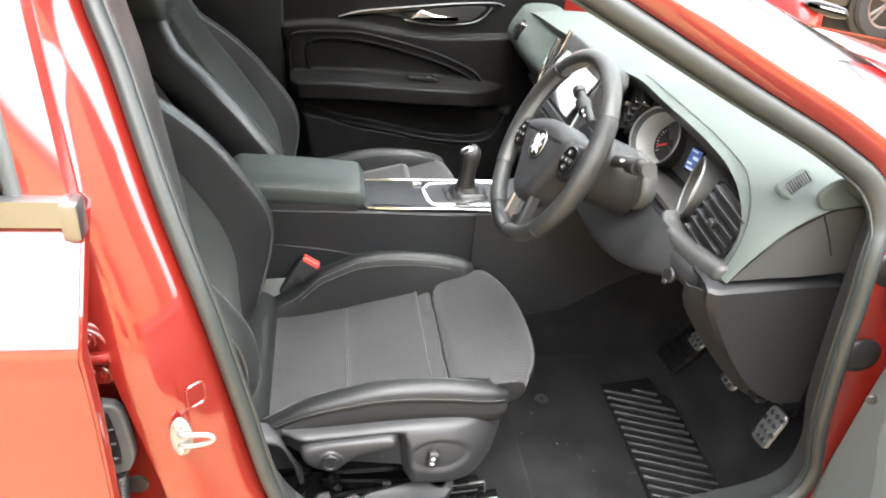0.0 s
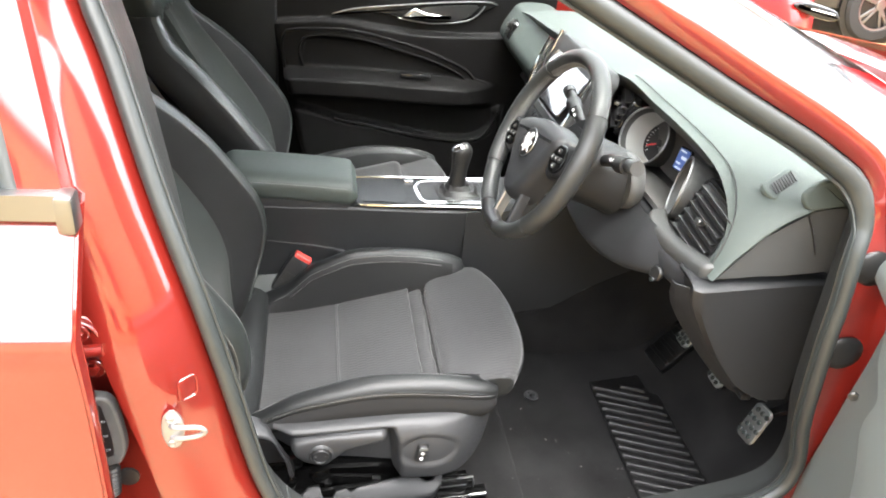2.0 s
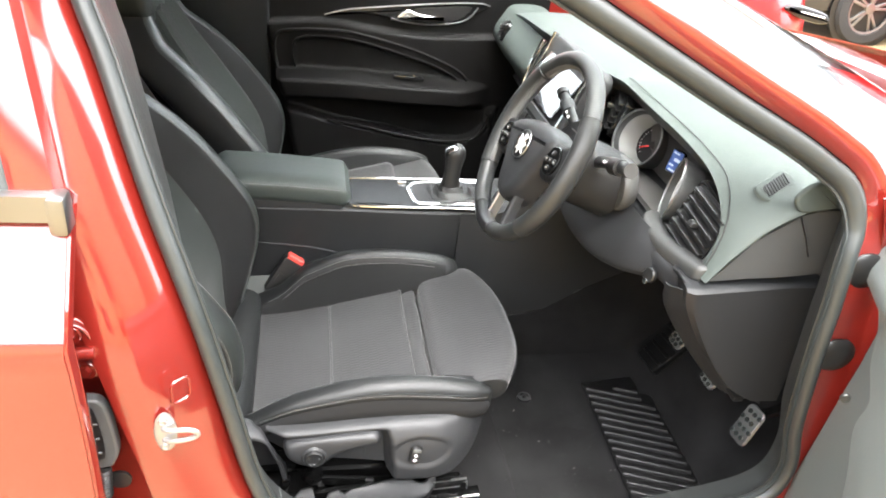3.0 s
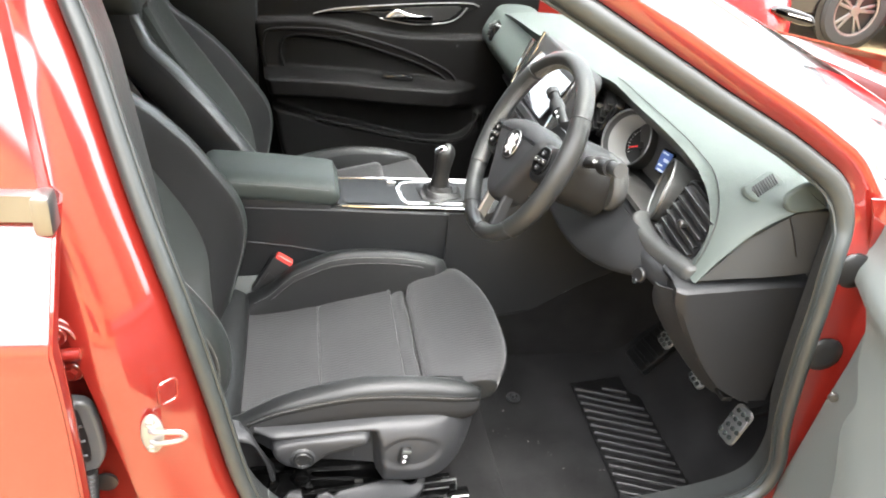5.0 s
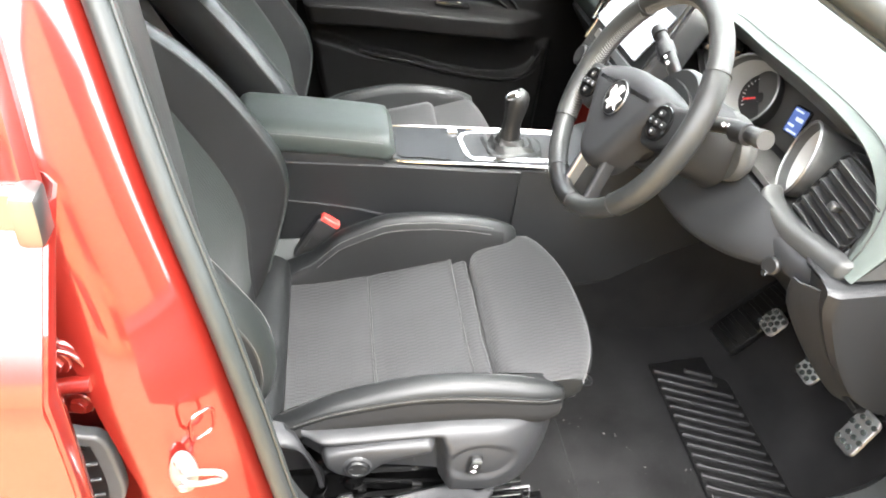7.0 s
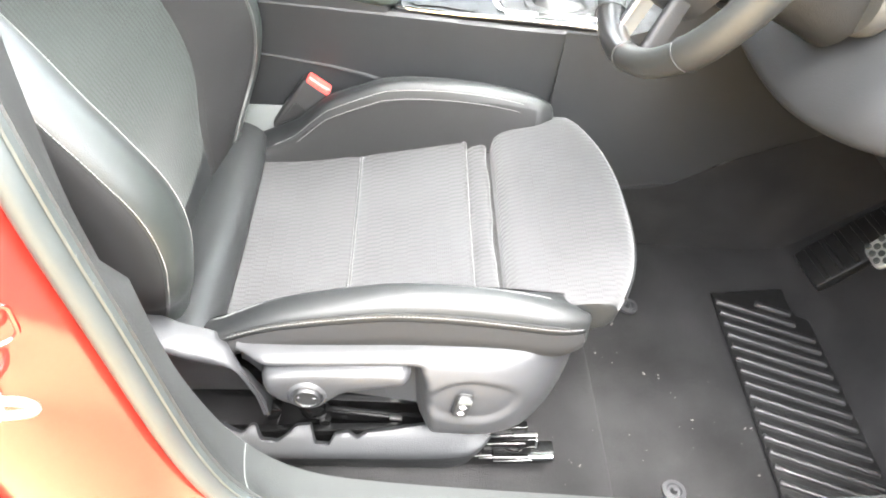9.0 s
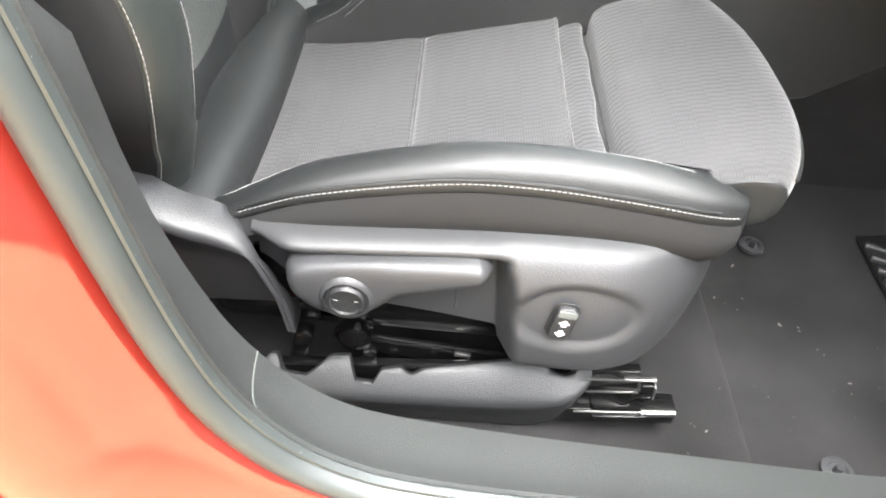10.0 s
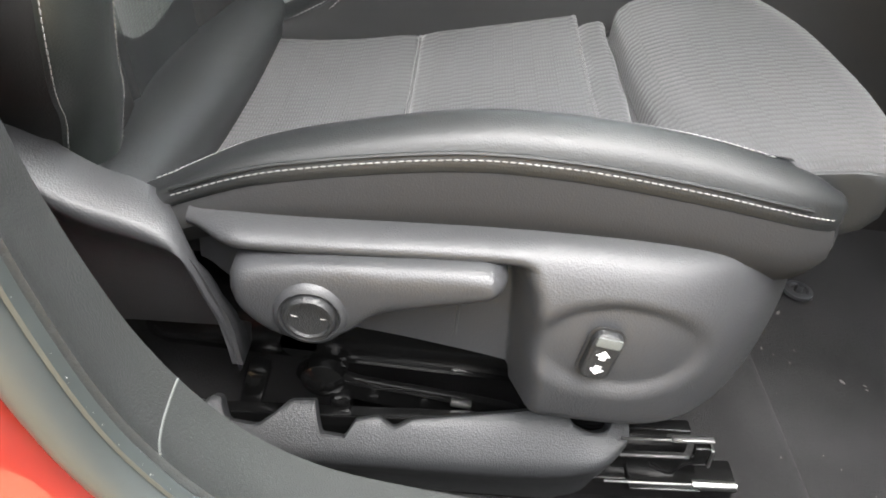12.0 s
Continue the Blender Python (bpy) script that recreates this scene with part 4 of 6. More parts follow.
part("valance", shell(rows, -0.003), TRIM, driver_seat, "charcoal plastic seat valance with a recess for the lever", angle=1.2)
part("recess_rib", block((0.002, 0.004, 0.045), pose(0.0, 0.9735, 0.506), 0.0005), TRIM, driver_seat)
# height lever with its hub
rows = []
for x in np.r_[np.linspace(-0.143, 0.012, 44), np.linspace(0.014, 0.0245, 10)]:
    zt = at(x, (-0.143, -0.136, -0.1, -0.04, 0.005, 0.017, 0.0225, 0.0245), (0.53, 0.543, 0.5505, 0.5575, 0.562, 0.5605, 0.556, 0.553))
    zb = at(x, (-0.143, -0.132, -0.115, -0.09, -0.068, -0.05, -0.02, 0.003, 0.016, 0.0225, 0.0245), (0.526, 0.511, 0.497, 0.492, 0.503, 0.52, 0.53, 0.537, 0.5415, 0.546, 0.5495))
    end_k = min(1, (x + 0.1435) / 0.012, (0.0255 - x) / 0.012)
    front = 0.964 - 0.026 * math.sqrt(max(0.02, 1 - (1 - end_k) ** 2))
    mid, half = zb + 0.42 * (zt - zb), max(0.0005, (zt - zb) / 2)
    rim = min(1, 0.009 / half)
    row = [(x, 0.968, zt)]
    for a in np.linspace(90, -90, 27):
        c, q = math.cos(radians(a)), math.sin(radians(a))
        row.append((x, 0.966 + (front - 0.966) * max(0, c) ** ((0.35 if q < 0 else 0.6) * rim + 0.05), mid + (zt - mid if q > 0 else mid - zb) * math.copysign(abs(q) ** (0.6 + 0.3 * rim), q)))
    row.append((x, 0.968, zb))
    rows.append(row)
lv = part("height_lever", grid(rows, around=True, cap=True), TRIM, driver_seat, "charcoal plastic height lever", angle=1.2)
hub = facing(-0.0905, 0.9375, 0.518) @ Matrix.Diagonal((0.84, 0.84, 1, 1))
part("lever_hub", turned([(0.0, -0.02), (0.03, -0.02), (0.029, -0.004), (0.026, 0.001), (0.0225, 0.0025), (0.0212, 0.001), (0.0205, -0.004), (0.0, -0.004)], hub, 36), TRIM, lv)
kb = part("lumbar_knob", turned([(0.0, -0.006), (0.0195, -0.006), (0.0195, 0.003), (0.0175, 0.0055), (0.0155, 0.0055), (0.0148, 0.0035), (0.0, 0.003)], hub, 36), TRIM_DARK, driver_seat, "round black lumbar knob")
for a in (8, 172):
    part("knob_mark", block((0.0042, 0.0006, 0.0005), hub @ pose(0, 0, 0.0036, 0, 0, a) @ pose(0.0105, 0, 0), 0), THREAD, kb)
# two-way switch
sw = facing(0.0865, 0.9375, 0.517) @ pose(0, 0, 0, 0, 0, -7) @ Matrix.Diagonal((0.8, 0.84, 1, 1))
part("switch_surround", plate(rounded(0.0275, 0.047, 0.009), sw, 0.0014, 0.0006), SATIN, driver_seat)
rk = part("seat_switch", plate(rounded(0.0235, 0.043, 0.0075), sw @ pose(0, 0, 0.001), 0.006, 0.0022, 3), TRIM_DARK, driver_seat, "black rocker switch with two white arrows")
part("switch_cap", plate(rounded(0.0195, 0.0085, 0.002), sw @ pose(0, 0.0155, 0.0068), 0.001, 0.0005), ANCHOR, rk, "pale grey cap")
for k, up in ((0.003, 1), (-0.0105, -1)):
    arrow = [(-0.0025, -0.0035), (0.0025, -0.0035), (0.0025, 0.0), (0.0055, 0.0), (0, 0.0048), (-0.0055, 0.0), (-0.0025, 0.0)]
    part("arrow_mark", plate([(a, b * up) for a, b in arrow], sw @ pose(0, k, 0.0072), 0.0004), WHITE, rk)
# rear hinge cover: a flat shoulder that narrows down the front edge, over a hollow side
rows = []
for f in np.linspace(0, 1, 44):
    x = -0.31 + 0.169 * f
    zt = at(x, (-0.31, -0.267, -0.254, -0.238, -0.22, -0.201, -0.184, -0.171, -0.162, -0.157, -0.147, -0.1435, -0.141), (0.62, 0.592, 0.582, 0.571, 0.564, 0.56, 0.554, 0.542, 0.523, 0.51, 0.486, 0.462, 0.452))
    zf = at(x, (-0.31, -0.277, -0.261, -0.244, -0.226, -0.207, -0.19, -0.172, -0.141), (0.632, 0.606, 0.593, 0.581, 0.572, 0.567, 0.559, 0.546, 0.455))
    w = 1 - 0.84 * ease((x + 0.198) / 0.034)
    lift = (zf - zt) * w
    zb = 0.44 + 0.012 * f
    h = min(1, (zt - zb) / 0.06) * (1 - 0.6 * ease((x + 0.19) / 0.03))
    rows.append([(x, 0.958 + 0.034 * w, zt + lift - 0.014), (x, 0.958 + 0.03 * w, zt + lift), (x, 0.958 + 0.016 * w, zt + 0.55 * lift + 0.001), (x, 0.9575, zt - 0.0005), (x, 0.954, zt - 0.0035 * h), (x, 0.9525, zt - 0.008 * h), (x, 0.9545, zt - 0.013 * h),
                 (x, 0.962, zt - 0.024 * h), (x, 0.97, zt - 0.04 * h), (x, 0.976, (zt + zb) / 2 - 0.01 * h), (x, 0.99, zb)])
part("hinge_cover", shell(rows, -0.004), TRIM, driver_seat, "charcoal plastic hinge cover", angle=1.2)
# runner cover with two cut-outs in its upper edge, folded along its length
EDGE_X = (-0.205, -0.178, -0.169, -0.16, -0.155, -0.133, -0.122, -0.112, -0.09, -0.0872, -0.066, -0.0635, -0.044, -0.033, -0.022, 0.056, 0.09, 0.096, 0.11, 0.122, 0.127, 0.138)
EDGE_Z = (0.388, 0.386, 0.393, 0.393, 0.3835, 0.3835, 0.391, 0.398, 0.4005, 0.385, 0.385, 0.395, 0.399, 0.394, 0.4, 0.412, 0.4175, 0.412, 0.41, 0.412, 0.419, 0.42)
rows = []
for x in np.r_[np.linspace(-0.205, 0.1, 300), np.linspace(0.101, 0.138, 40)]:
    end = max(0, (x - 0.1) / 0.038)
    fold = at(x, (-0.205, -0.129, -0.032, 0.047, 0.089, 0.112, 0.126, 0.134, 0.138), (0.364, 0.3685, 0.374, 0.379, 0.385, 0.393, 0.4, 0.405, 0.408))
    foot = at(x, (-0.205, -0.089, 0.071, 0.1, 0.115, 0.129, 0.138), (0.324, 0.328, 0.334, 0.341, 0.35, 0.367, 0.388))
    crest = at(x, (-0.205, -0.16, -0.09, 0.056, 0.138), (0.388, 0.395, 0.402, 0.4135, 0.42))
    rim = float(np.mean(np.interp(x + np.linspace(-0.003, 0.003, 9), EDGE_X, EDGE_Z)))
    k = max(0.08, min(1, (rim - fold) / (crest - fold)))
    yb = 0.018 * end ** 3
    slope = [(at(k * q, (0, 0.2, 0.55, 0.8, 1), (0.9465, 0.949, 0.9575, 0.965, 0.975)), fold + (crest - fold) * k * q) for q in (1, 0.88, 0.75, 0.6, 0.45, 0.3, 0.18, 0.08)]
    prof = [(slope[0][0] + 0.012, slope[0][1] - 0.008), (slope[0][0] + 0.0025, slope[0][1] + 0.0003)] + slope + [(0.9463, fold - 0.002), (0.9468, fold - 0.006), (0.949, fold - 0.012), (0.954, (fold + foot) / 2), (0.957, foot + 0.003), (0.962, foot)]
    rows.append([(x, y + yb, z) for y, z in prof])
part("runner_cover", shell(rows, -0.003), SHADE_TRIM, driver_seat, "charcoal plastic runner cover")


def runner(y0, near):
    """A tilted pair of steel rails; the near one shows its bright edges."""
    rm = pose(0.14, y0, 0.39, 0, -6, 0)
    part("seat_runner", block((0.5, 0.022, 0.022), rm @ pose(-0.165, 0.004, -0.03), 0.002), DARKSTEEL, driver_seat, "black oiled steel seat runner")
    part("upper_runner", block((0.46, 0.012, 0.026), rm @ pose(-0.18, 0.02, 0.0), 0.002), DARKSTEEL, driver_seat)
    part("runner_foot", block((0.05, 0.03, 0.03), pose(0.09, y0 + 0.02, 0.342), 0.004), DARKSTEEL, driver_seat)
    if near:
        part("runner_edge", block((0.052, 0.026, 0.003), rm @ pose(0.029, -0.004, -0.0175), 0.001), DARKSTEEL, driver_seat)
        part("runner_cap", tube([rm @ Vector((0.05, -0.011, -0.017)), rm @ Vector((0.082, -0.011, -0.017))], 0.0038, 12), STEEL, driver_seat, "bright steel runner end")
        part("runner_edge", block((0.07, 0.0014, 0.0014), rm @ pose(0.02, -0.012, -0.0155), 0.0005), STEEL, driver_seat)
        part("runner_edge", block((0.05, 0.0016, 0.0016), rm @ pose(0.02, -0.004, 0.0055), 0.0004), STEEL, driver_seat)
        part("runner_edge", block((0.045, 0.0016, 0.0014), rm @ pose(0.016, -0.004, 0.024), 0.0004), STEEL, driver_seat)
        part("runner_lip", block((0.03, 0.005, 0.0024), rm @ pose(0.044, -0.004, 0.0255), 0.0008), STEEL, driver_seat)
        part("runner_clip", block((0.012, 0.006, 0.018), rm @ pose(0.052, -0.006, 0.012), 0.001), DARKSTEEL, driver_seat)
        part("clip_edge", block((0.002, 0.007, 0.018), rm @ pose(0.058, -0.007, 0.012), 0.0005), STEEL, driver_seat)
        part("runner_latch", tube(spl([rm @ Vector(p) for p in ((0.018, -0.004, -0.004), (0.032, -0.008, -0.008), (0.04, -0.008, 0.002), (0.052, -0.008, 0.008))], 14), 0.0014, 6), DARKSTEEL, driver_seat)


runner(0.965, True)
runner(1.38, False)
# linkage under the seat
part("lift_link", plate(spl([(-0.112, 0.4), (-0.1, 0.412), (-0.074, 0.412), (-0.066, 0.4), (0.02, 0.392), (0.06, 0.386), (0.056, 0.374), (-0.03, 0.372), (-0.07, 0.378), (-0.104, 0.388)], 50, True), facing(0, 1.006, 0), 0.006, 0.0015), DARKSTEEL, driver_seat, "black oiled steel lift linkage")
part("lift_rod", sweep([(-0.074, 0.997, 0.4), (-0.02, 0.997, 0.3955), (0.024, 0.997, 0.389)], disc(0.0022, 8)), DARKSTEEL, driver_seat)
part("rod_end", block((0.016, 0.006, 0.005), pose(0.016, 0.996, 0.391, 0, 6, 0), 0.001), STEEL, driver_seat)
part("pivot", turned([(0.0, 0.0), (0.016, 0.0), (0.016, 0.01), (0.008, 0.014), (0.0, 0.014)], facing(-0.09, 1.0, 0.404), 22), DARKSTEEL, driver_seat)
part("bracket", block((0.016, 0.014, 0.06), pose(-0.0755, 0.992, 0.362), 0.004), DARKSTEEL, driver_seat)
part("bracket", block((0.018, 0.02, 0.07), pose(-0.146, 1.0, 0.37, 0, 12, 0), 0.005), DARKSTEEL, driver_seat)
part("cross_tube", tube([(-0.11, 1.0, 0.43), (-0.11, 1.38, 0.43)], 0.014, 14), DARKSTEEL, driver_seat)
for x0 in (-0.012, -0.052):
    part("link_bolt", turned([(0.0, 0.0), (0.005, 0.0), (0.005, 0.004), (0.0, 0.005)], facing(x0, 1.0, 0.386), 10), DARKSTEEL, driver_seat)

passenger_seat, _ = front_seat("passenger_seat", 1.96, -1, 0.045, -0.058, "charcoal cloth and black leather passenger seat, empty", False)
for y0 in (1.77, 2.15):
    part("seat_runner", block((0.46, 0.03, 0.06), pose(-0.06, y0, 0.36), 0.004), DARKSTEEL, passenger_seat)
part("seat_base", block((0.4, 0.42, 0.06), pose(-0.05, 1.96, 0.405), 0.02), TRIM_DARK, passenger_seat)

# rear bench, in the dark behind
bench = thing("rear_bench", "black cloth rear bench in the shade behind the front seats", "car seat")
part("bench_cushion", block((0.48, 1.34, 0.18), pose(-1.0, 1.58, 0.5, 0, -6, 0), 0.05, 4), PLAIN_CLOTH, bench)
part("bench_backrest", block((0.14, 1.34, 0.62), pose(-1.28, 1.58, 0.85, 0, -22, 0), 0.05, 4), PLAIN_CLOTH, bench)
part("bench_base", block((0.44, 1.3, 0.12), pose(-1.0, 1.58, 0.38), 0.02), TRIM_DARK, bench)

# ---- dashboard ----
dash = thing("dashboard", "charcoal soft-touch dashboard with round gauges and air vents", "dashboard")
E_ = spl([(0.515, 2.33, 0.965), (0.515, 2.2, 1.0), (0.505, 1.9, 1.03), (0.51, 1.69, 1.045), (0.53, 1.5, 1.05), (0.535, 1.41, 1.058), (0.535, 1.29, 1.056), (0.535, 1.18, 1.056), (0.535, 1.085, 1.052),
          (0.533, 1.013, 1.042), (0.53, 0.962, 1.018), (0.524, 0.928, 0.98), (0.508, 0.916, 0.935), (0.5, 0.912, 0.915)], 96)
F_ = spl([(0.95, 2.32, 0.965), (0.98, 2.2, 0.975), (1.08, 1.9, 0.985), (1.1, 1.69, 0.985), (1.1, 1.46, 0.985), (1.09, 1.4, 0.985), (1.06, 1.25, 0.985), (1.03, 1.12, 0.98), (1.0, 1.0, 0.975),
          (0.96, 0.88, 0.985), (0.7, 0.888, 1.046), (0.608, 0.888, 1.028), (0.542, 0.888, 0.969), (0.503, 0.89, 0.912)], 96)
M_ = spl([(0.66, 2.33, 1.0), (0.66, 2.2, 1.03), (0.66, 1.9, 1.06), (0.66, 1.69, 1.075), (0.66, 1.46, 1.08), (0.66, 1.4, 1.09), (0.66, 1.25, 1.095), (0.66, 1.12, 1.095), (0.66, 1.02, 1.09),
          (0.66, 0.94, 1.082), (0.6, 0.9, 1.06), (0.55, 0.885, 1.0), (0.52, 0.886, 0.948), (0.498, 0.898, 0.912)], 96)
rows = []
for f in np.linspace(0, 1, 20):
    rows.append((1 - f) ** 2 * F_ + 2 * f * (1 - f) * M_ + f * f * E_)
mid = np.array([0.54, 1.2, 0.97])
wall = []
for d, drop in ((0.003, 0.006), (0.01, 0.016), (0.022, 0.03), (0.05, 0.045), (0.12, 0.055)):
    inw = mid - E_
    inw[:, 0] = 0
    inw[:, 1] *= np.clip((1.1 - E_[:, 1]) / 0.1, 0, 1)
    inw[:, 2] = np.where(E_[:, 1] > 1.1, -1, inw[:, 2])
    inw /= np.linalg.norm(inw, axis=1, keepdims=True)
    wall.append(E_ + inw * drop + np.array([d, 0, 0]))
rows.append(wall[0])
part("dash_top", shell([list(r) for r in rows], 0.003), DASH, dash, "charcoal soft-touch dash top")
part("hood_wall", shell([list(r) for r in wall], 0.003), SHROUD, dash)
ridge = spl([tuple(p) for p in (0.86 * E_ + 0.14 * M_ + np.array([0.0, 0, 0.0022]))[::6]], 90)
part("dash_seam", tube(ridge[34:], 0.0011, 5), TRIM_DARK, dash)

# demister outlet on the dash's corner
dm = place((0.61, 0.953, 1.052), (0.088, 0.055, 0.016), (-0.04, 0.06, 0.03))
ov = part("demister_outlet", plate(rounded(0.088, 0.036, 0.014), dm @ pose(0, 0, -0.0055), 0.007, 0.003), DASH, dash, "slatted demister outlet")
part("outlet_dark", plate(rounded(0.064, 0.019, 0.008), dm @ pose(0, 0, 0.0008), 0.0016), SATIN, ov)
for k in range(9):
    part("slat", block((0.0028, 0.02, 0.003), dm @ pose(-0.028 + 0.007 * k, 0, 0.0026, 0, 0, -28), 0.0005), TRIM, ov)

# end cap under the dash's corner, with the bolt cover against the pillar
end = [(0.7, 1.043), (0.647, 1.041), (0.617, 1.031), (0.576, 1.001), (0.548, 0.973), (0.521, 0.937), (0.509, 0.921), (0.506, 0.913), (0.524, 0.914), (0.571, 0.918), (0.62, 0.92), (0.669, 0.925), (0.7, 0.93)]
part("dash_end_cap", plate(end, facing(0, 0.935, 0), 0.043, 0.002, 2), SHROUD, dash, "charcoal plastic end cap")
part("pillar_foot", plate(spl([(0.602, 1.066), (0.618, 1.083), (0.637, 1.09), (0.655, 1.082), (0.668, 1.066), (0.678, 1.05), (0.65, 1.042), (0.62, 1.04), (0.606, 1.05)], 40, True), facing(0, 0.893, 0), 0.007, 0.005, 3), DASH, dash, "grey foot of the pillar lining")
part("cap_seam", tube([(0.624, 0.8905, 1.03), (0.645, 0.8905, 0.995), (0.662, 0.8905, 0.962)], 0.0014, 6, up=(0, 1, 0)), SATIN, dash)

# lower dash and the knee panel
low = spl([(0.51, 0.885), (0.53, 0.898), (0.58, 0.905), (0.76, 0.905), (0.8, 0.8), (0.76, 0.65), (0.68, 0.662), (0.645, 0.69), (0.59, 0.755), (0.545, 0.815), (0.52, 0.855)], 80, True)
part("lower_dash", plate(low, facing(0, 1.44, 0), 0.5, 0.01, 3), TRIM_DARK, dash, "black plastic lower dash")
# knee panel: its top corner stands proud and dies away towards the pillar
rows = []
for k in np.linspace(0, 1, 26):
    z = 0.9 - 0.244 * k
    xl = at(z, (0.656, 0.686, 0.738, 0.799, 0.868, 0.905), (0.67, 0.618, 0.569, 0.524, 0.481, 0.471))
    r = []
    for u in np.linspace(0, 1, 26):
        x = xl + (0.722 - xl) * u
        proud = 0.022 * max(0, 1 - (x - 0.47) / 0.2) * (1 - k) ** 1.2
        r.append((x, 0.895 - proud + 0.01 * max(0, 1 - u / 0.06) ** 2, z))
    if k == 0:
        rows.append([(p[0], 0.94, z + 0.006) for p in r])
        rows.append([(p[0], p[1] + 0.012, z + 0.006) for p in r])
        rows.append([(p[0], p[1] + 0.004, z + 0.004) for p in r])
    rows.append([(r[0][0] + 0.012, 0.955, z)] + r + [(0.726, 0.93, z)])
rows[:3] = [[(r[0][0] + 0.01, 0.955, r[0][2])] + r + [(0.726, 0.94, r[0][2])] for r in rows[:3]]
rows.append([(p[0], 0.94, p[2] - 0.004) for p in rows[-1]])
part("knee_panel", shell(rows, 0.003), SHADE_TRIM, dash, "charcoal plastic storage lid beside the knee")
rows = []
for k in np.linspace(0, 1, 22):
    xa = at(k, (0, 0.1, 0.35, 0.75, 1.0), (0.47, 0.489, 0.549, 0.632, 0.69))
    za = at(k, (0, 0.1, 0.35, 0.75, 1.0), (0.894, 0.853, 0.776, 0.686, 0.648))
    xb = at(k, (0, 0.1, 0.35, 0.75, 1.0), (0.474, 0.484, 0.55, 0.636, 0.69))
    zb = at(k, (0, 0.1, 0.35, 0.75, 1.0), (0.872, 0.828, 0.737, 0.644, 0.614))
    rows.append([(xa + 0.006, 0.9, za), (xa + 0.003, 0.912, za - 0.004), (xa, 0.93, za - 0.012), (xb, 0.949, zb + 0.004), (xb + 0.003, 0.953, zb - 0.001), (xb + 0.02, 0.975, zb + 0.01), (xb + 0.05, 1.02, zb + 0.05)])
part("knee_panel_flange", shell(rows, 0.003), TRIM, dash, "charcoal edge strip behind the storage lid", angle=1.2)
part("panel_catch", block((0.02, 0.05, 0.012), pose(0.655, 0.93, 0.652), 0.003), SATIN, dash)
# lower lip of the side vent, carrying on the dash skin's sweep, and the switch pod under it
def rail(stations, half_x, half_z, taper=3):
    """A rounded bar across the car: stations of (y, x, z), an oval section in the upright plane."""
    st = spl(stations, 30)
    rows = []
    for i, (y, x, z) in enumerate(st):
        k = min(1, (i + 0.6) / taper, (len(st) - i - 0.4) / taper)
        k = math.sqrt(max(0.05, 1 - (1 - k) ** 2))
        rows.append([(x + half_x * k * math.copysign(abs(math.cos(a)) ** 0.7, math.cos(a)), y, z + half_z * k * math.copysign(abs(math.sin(a)) ** 0.7, math.sin(a))) for a in np.linspace(0, 2 * math.pi, 28, endpoint=False)])
    return grid(rows, around=True, cap=True)


part("vent_lip", rail([(0.903, 0.508, 0.918), (0.93, 0.505, 0.912), (0.98, 0.496, 0.908), (1.03, 0.489, 0.907), (1.065, 0.487, 0.912), (1.086, 0.49, 0.925)], 0.018, 0.016, 3), SHROUD, dash, "soft grey lip below the side vent")
part("switch_pod", rail([(0.925, 0.51, 0.886), (0.95, 0.499, 0.88), (1.0, 0.492, 0.879), (1.05, 0.49, 0.885), (1.085, 0.492, 0.9)], 0.024, 0.022, 4), TRIM, dash)
# panel below the steering column, its lower lip curving round to the switch pod
lip = spl([(0.44, 1.44, 0.845), (0.415, 1.34, 0.833), (0.402, 1.25, 0.828), (0.41, 1.15, 0.824), (0.432, 1.07, 0.835), (0.462, 1.005, 0.858), (0.492, 0.965, 0.885)], 30)
rows = []
for x, y, z in lip:
    k = max(0, min(1, (y - 0.96) / 0.1))
    top_ = np.array([0.47 + 0.03 * (1 - k), y + 0.01, 0.925 - 0.02 * (1 - k)])
    p = np.array([x, y, z])
    bulge = (p + top_) / 2 + np.array([-0.022 * k, -0.004, -0.012 * k])
    r = [(1 - f) ** 2 * top_ + 2 * f * (1 - f) * bulge + f * f * p for f in np.linspace(0, 1, 14)]
    rows.append([tuple(q) for q in r] + [(x + 0.003, y, z - 0.004), (x + 0.01, y + 0.002, z - 0.006), (x + 0.17 * k + 0.02, y + 0.01, z - 0.05 * k)])
part("column_panel", shell(rows, 0.003), SHADE_TRIM, dash, "charcoal panel below the steering column", angle=1.2)
ls = place((0.455, 0.982, 0.868), (0.3, -0.9, 0), (0.25, 0.1, 1))
part("light_switch", turned([(0.0, -0.01), (0.013, -0.01), (0.013, -0.004), (0.011, -0.002), (0.0, -0.0015)], ls, 20), SATIN, dash, "round black lamp switch")
part("switch_stud", turned([(0.0, 0.0), (0.005, 0.0), (0.0045, 0.003), (0.0, 0.0035)], ls @ pose(0, -0.012, -0.003), 12), CHROME, dash)

# air vents: gloss surround, dark throat, slats
def air_vent(m, w, h, slats, name, tilt=18):
    v = part(name, plate(rounded(w + 0.016, h + 0.014, 0.012), m @ pose(0, 0, -0.02), 0.02, 0.004), PIANO, dash, "gloss black air vent with slats")
    part("throat", plate(rounded(w, h, 0.008), m @ pose(0, 0, -0.0005), 0.0012), TRIM_DARK, v)
    for k in range(slats):
        part("slat", block((w * 0.96, 0.004, 0.016), m @ pose(0, h * ((k + 0.5) / slats - 0.5), 0.004, tilt, 0, 0), 0.001), SATIN, v)
    t = part("vent_tab", block((0.012, 0.01, 0.016), m @ pose(0, 0, 0.012), 0.002), STEEL, v)
    return v


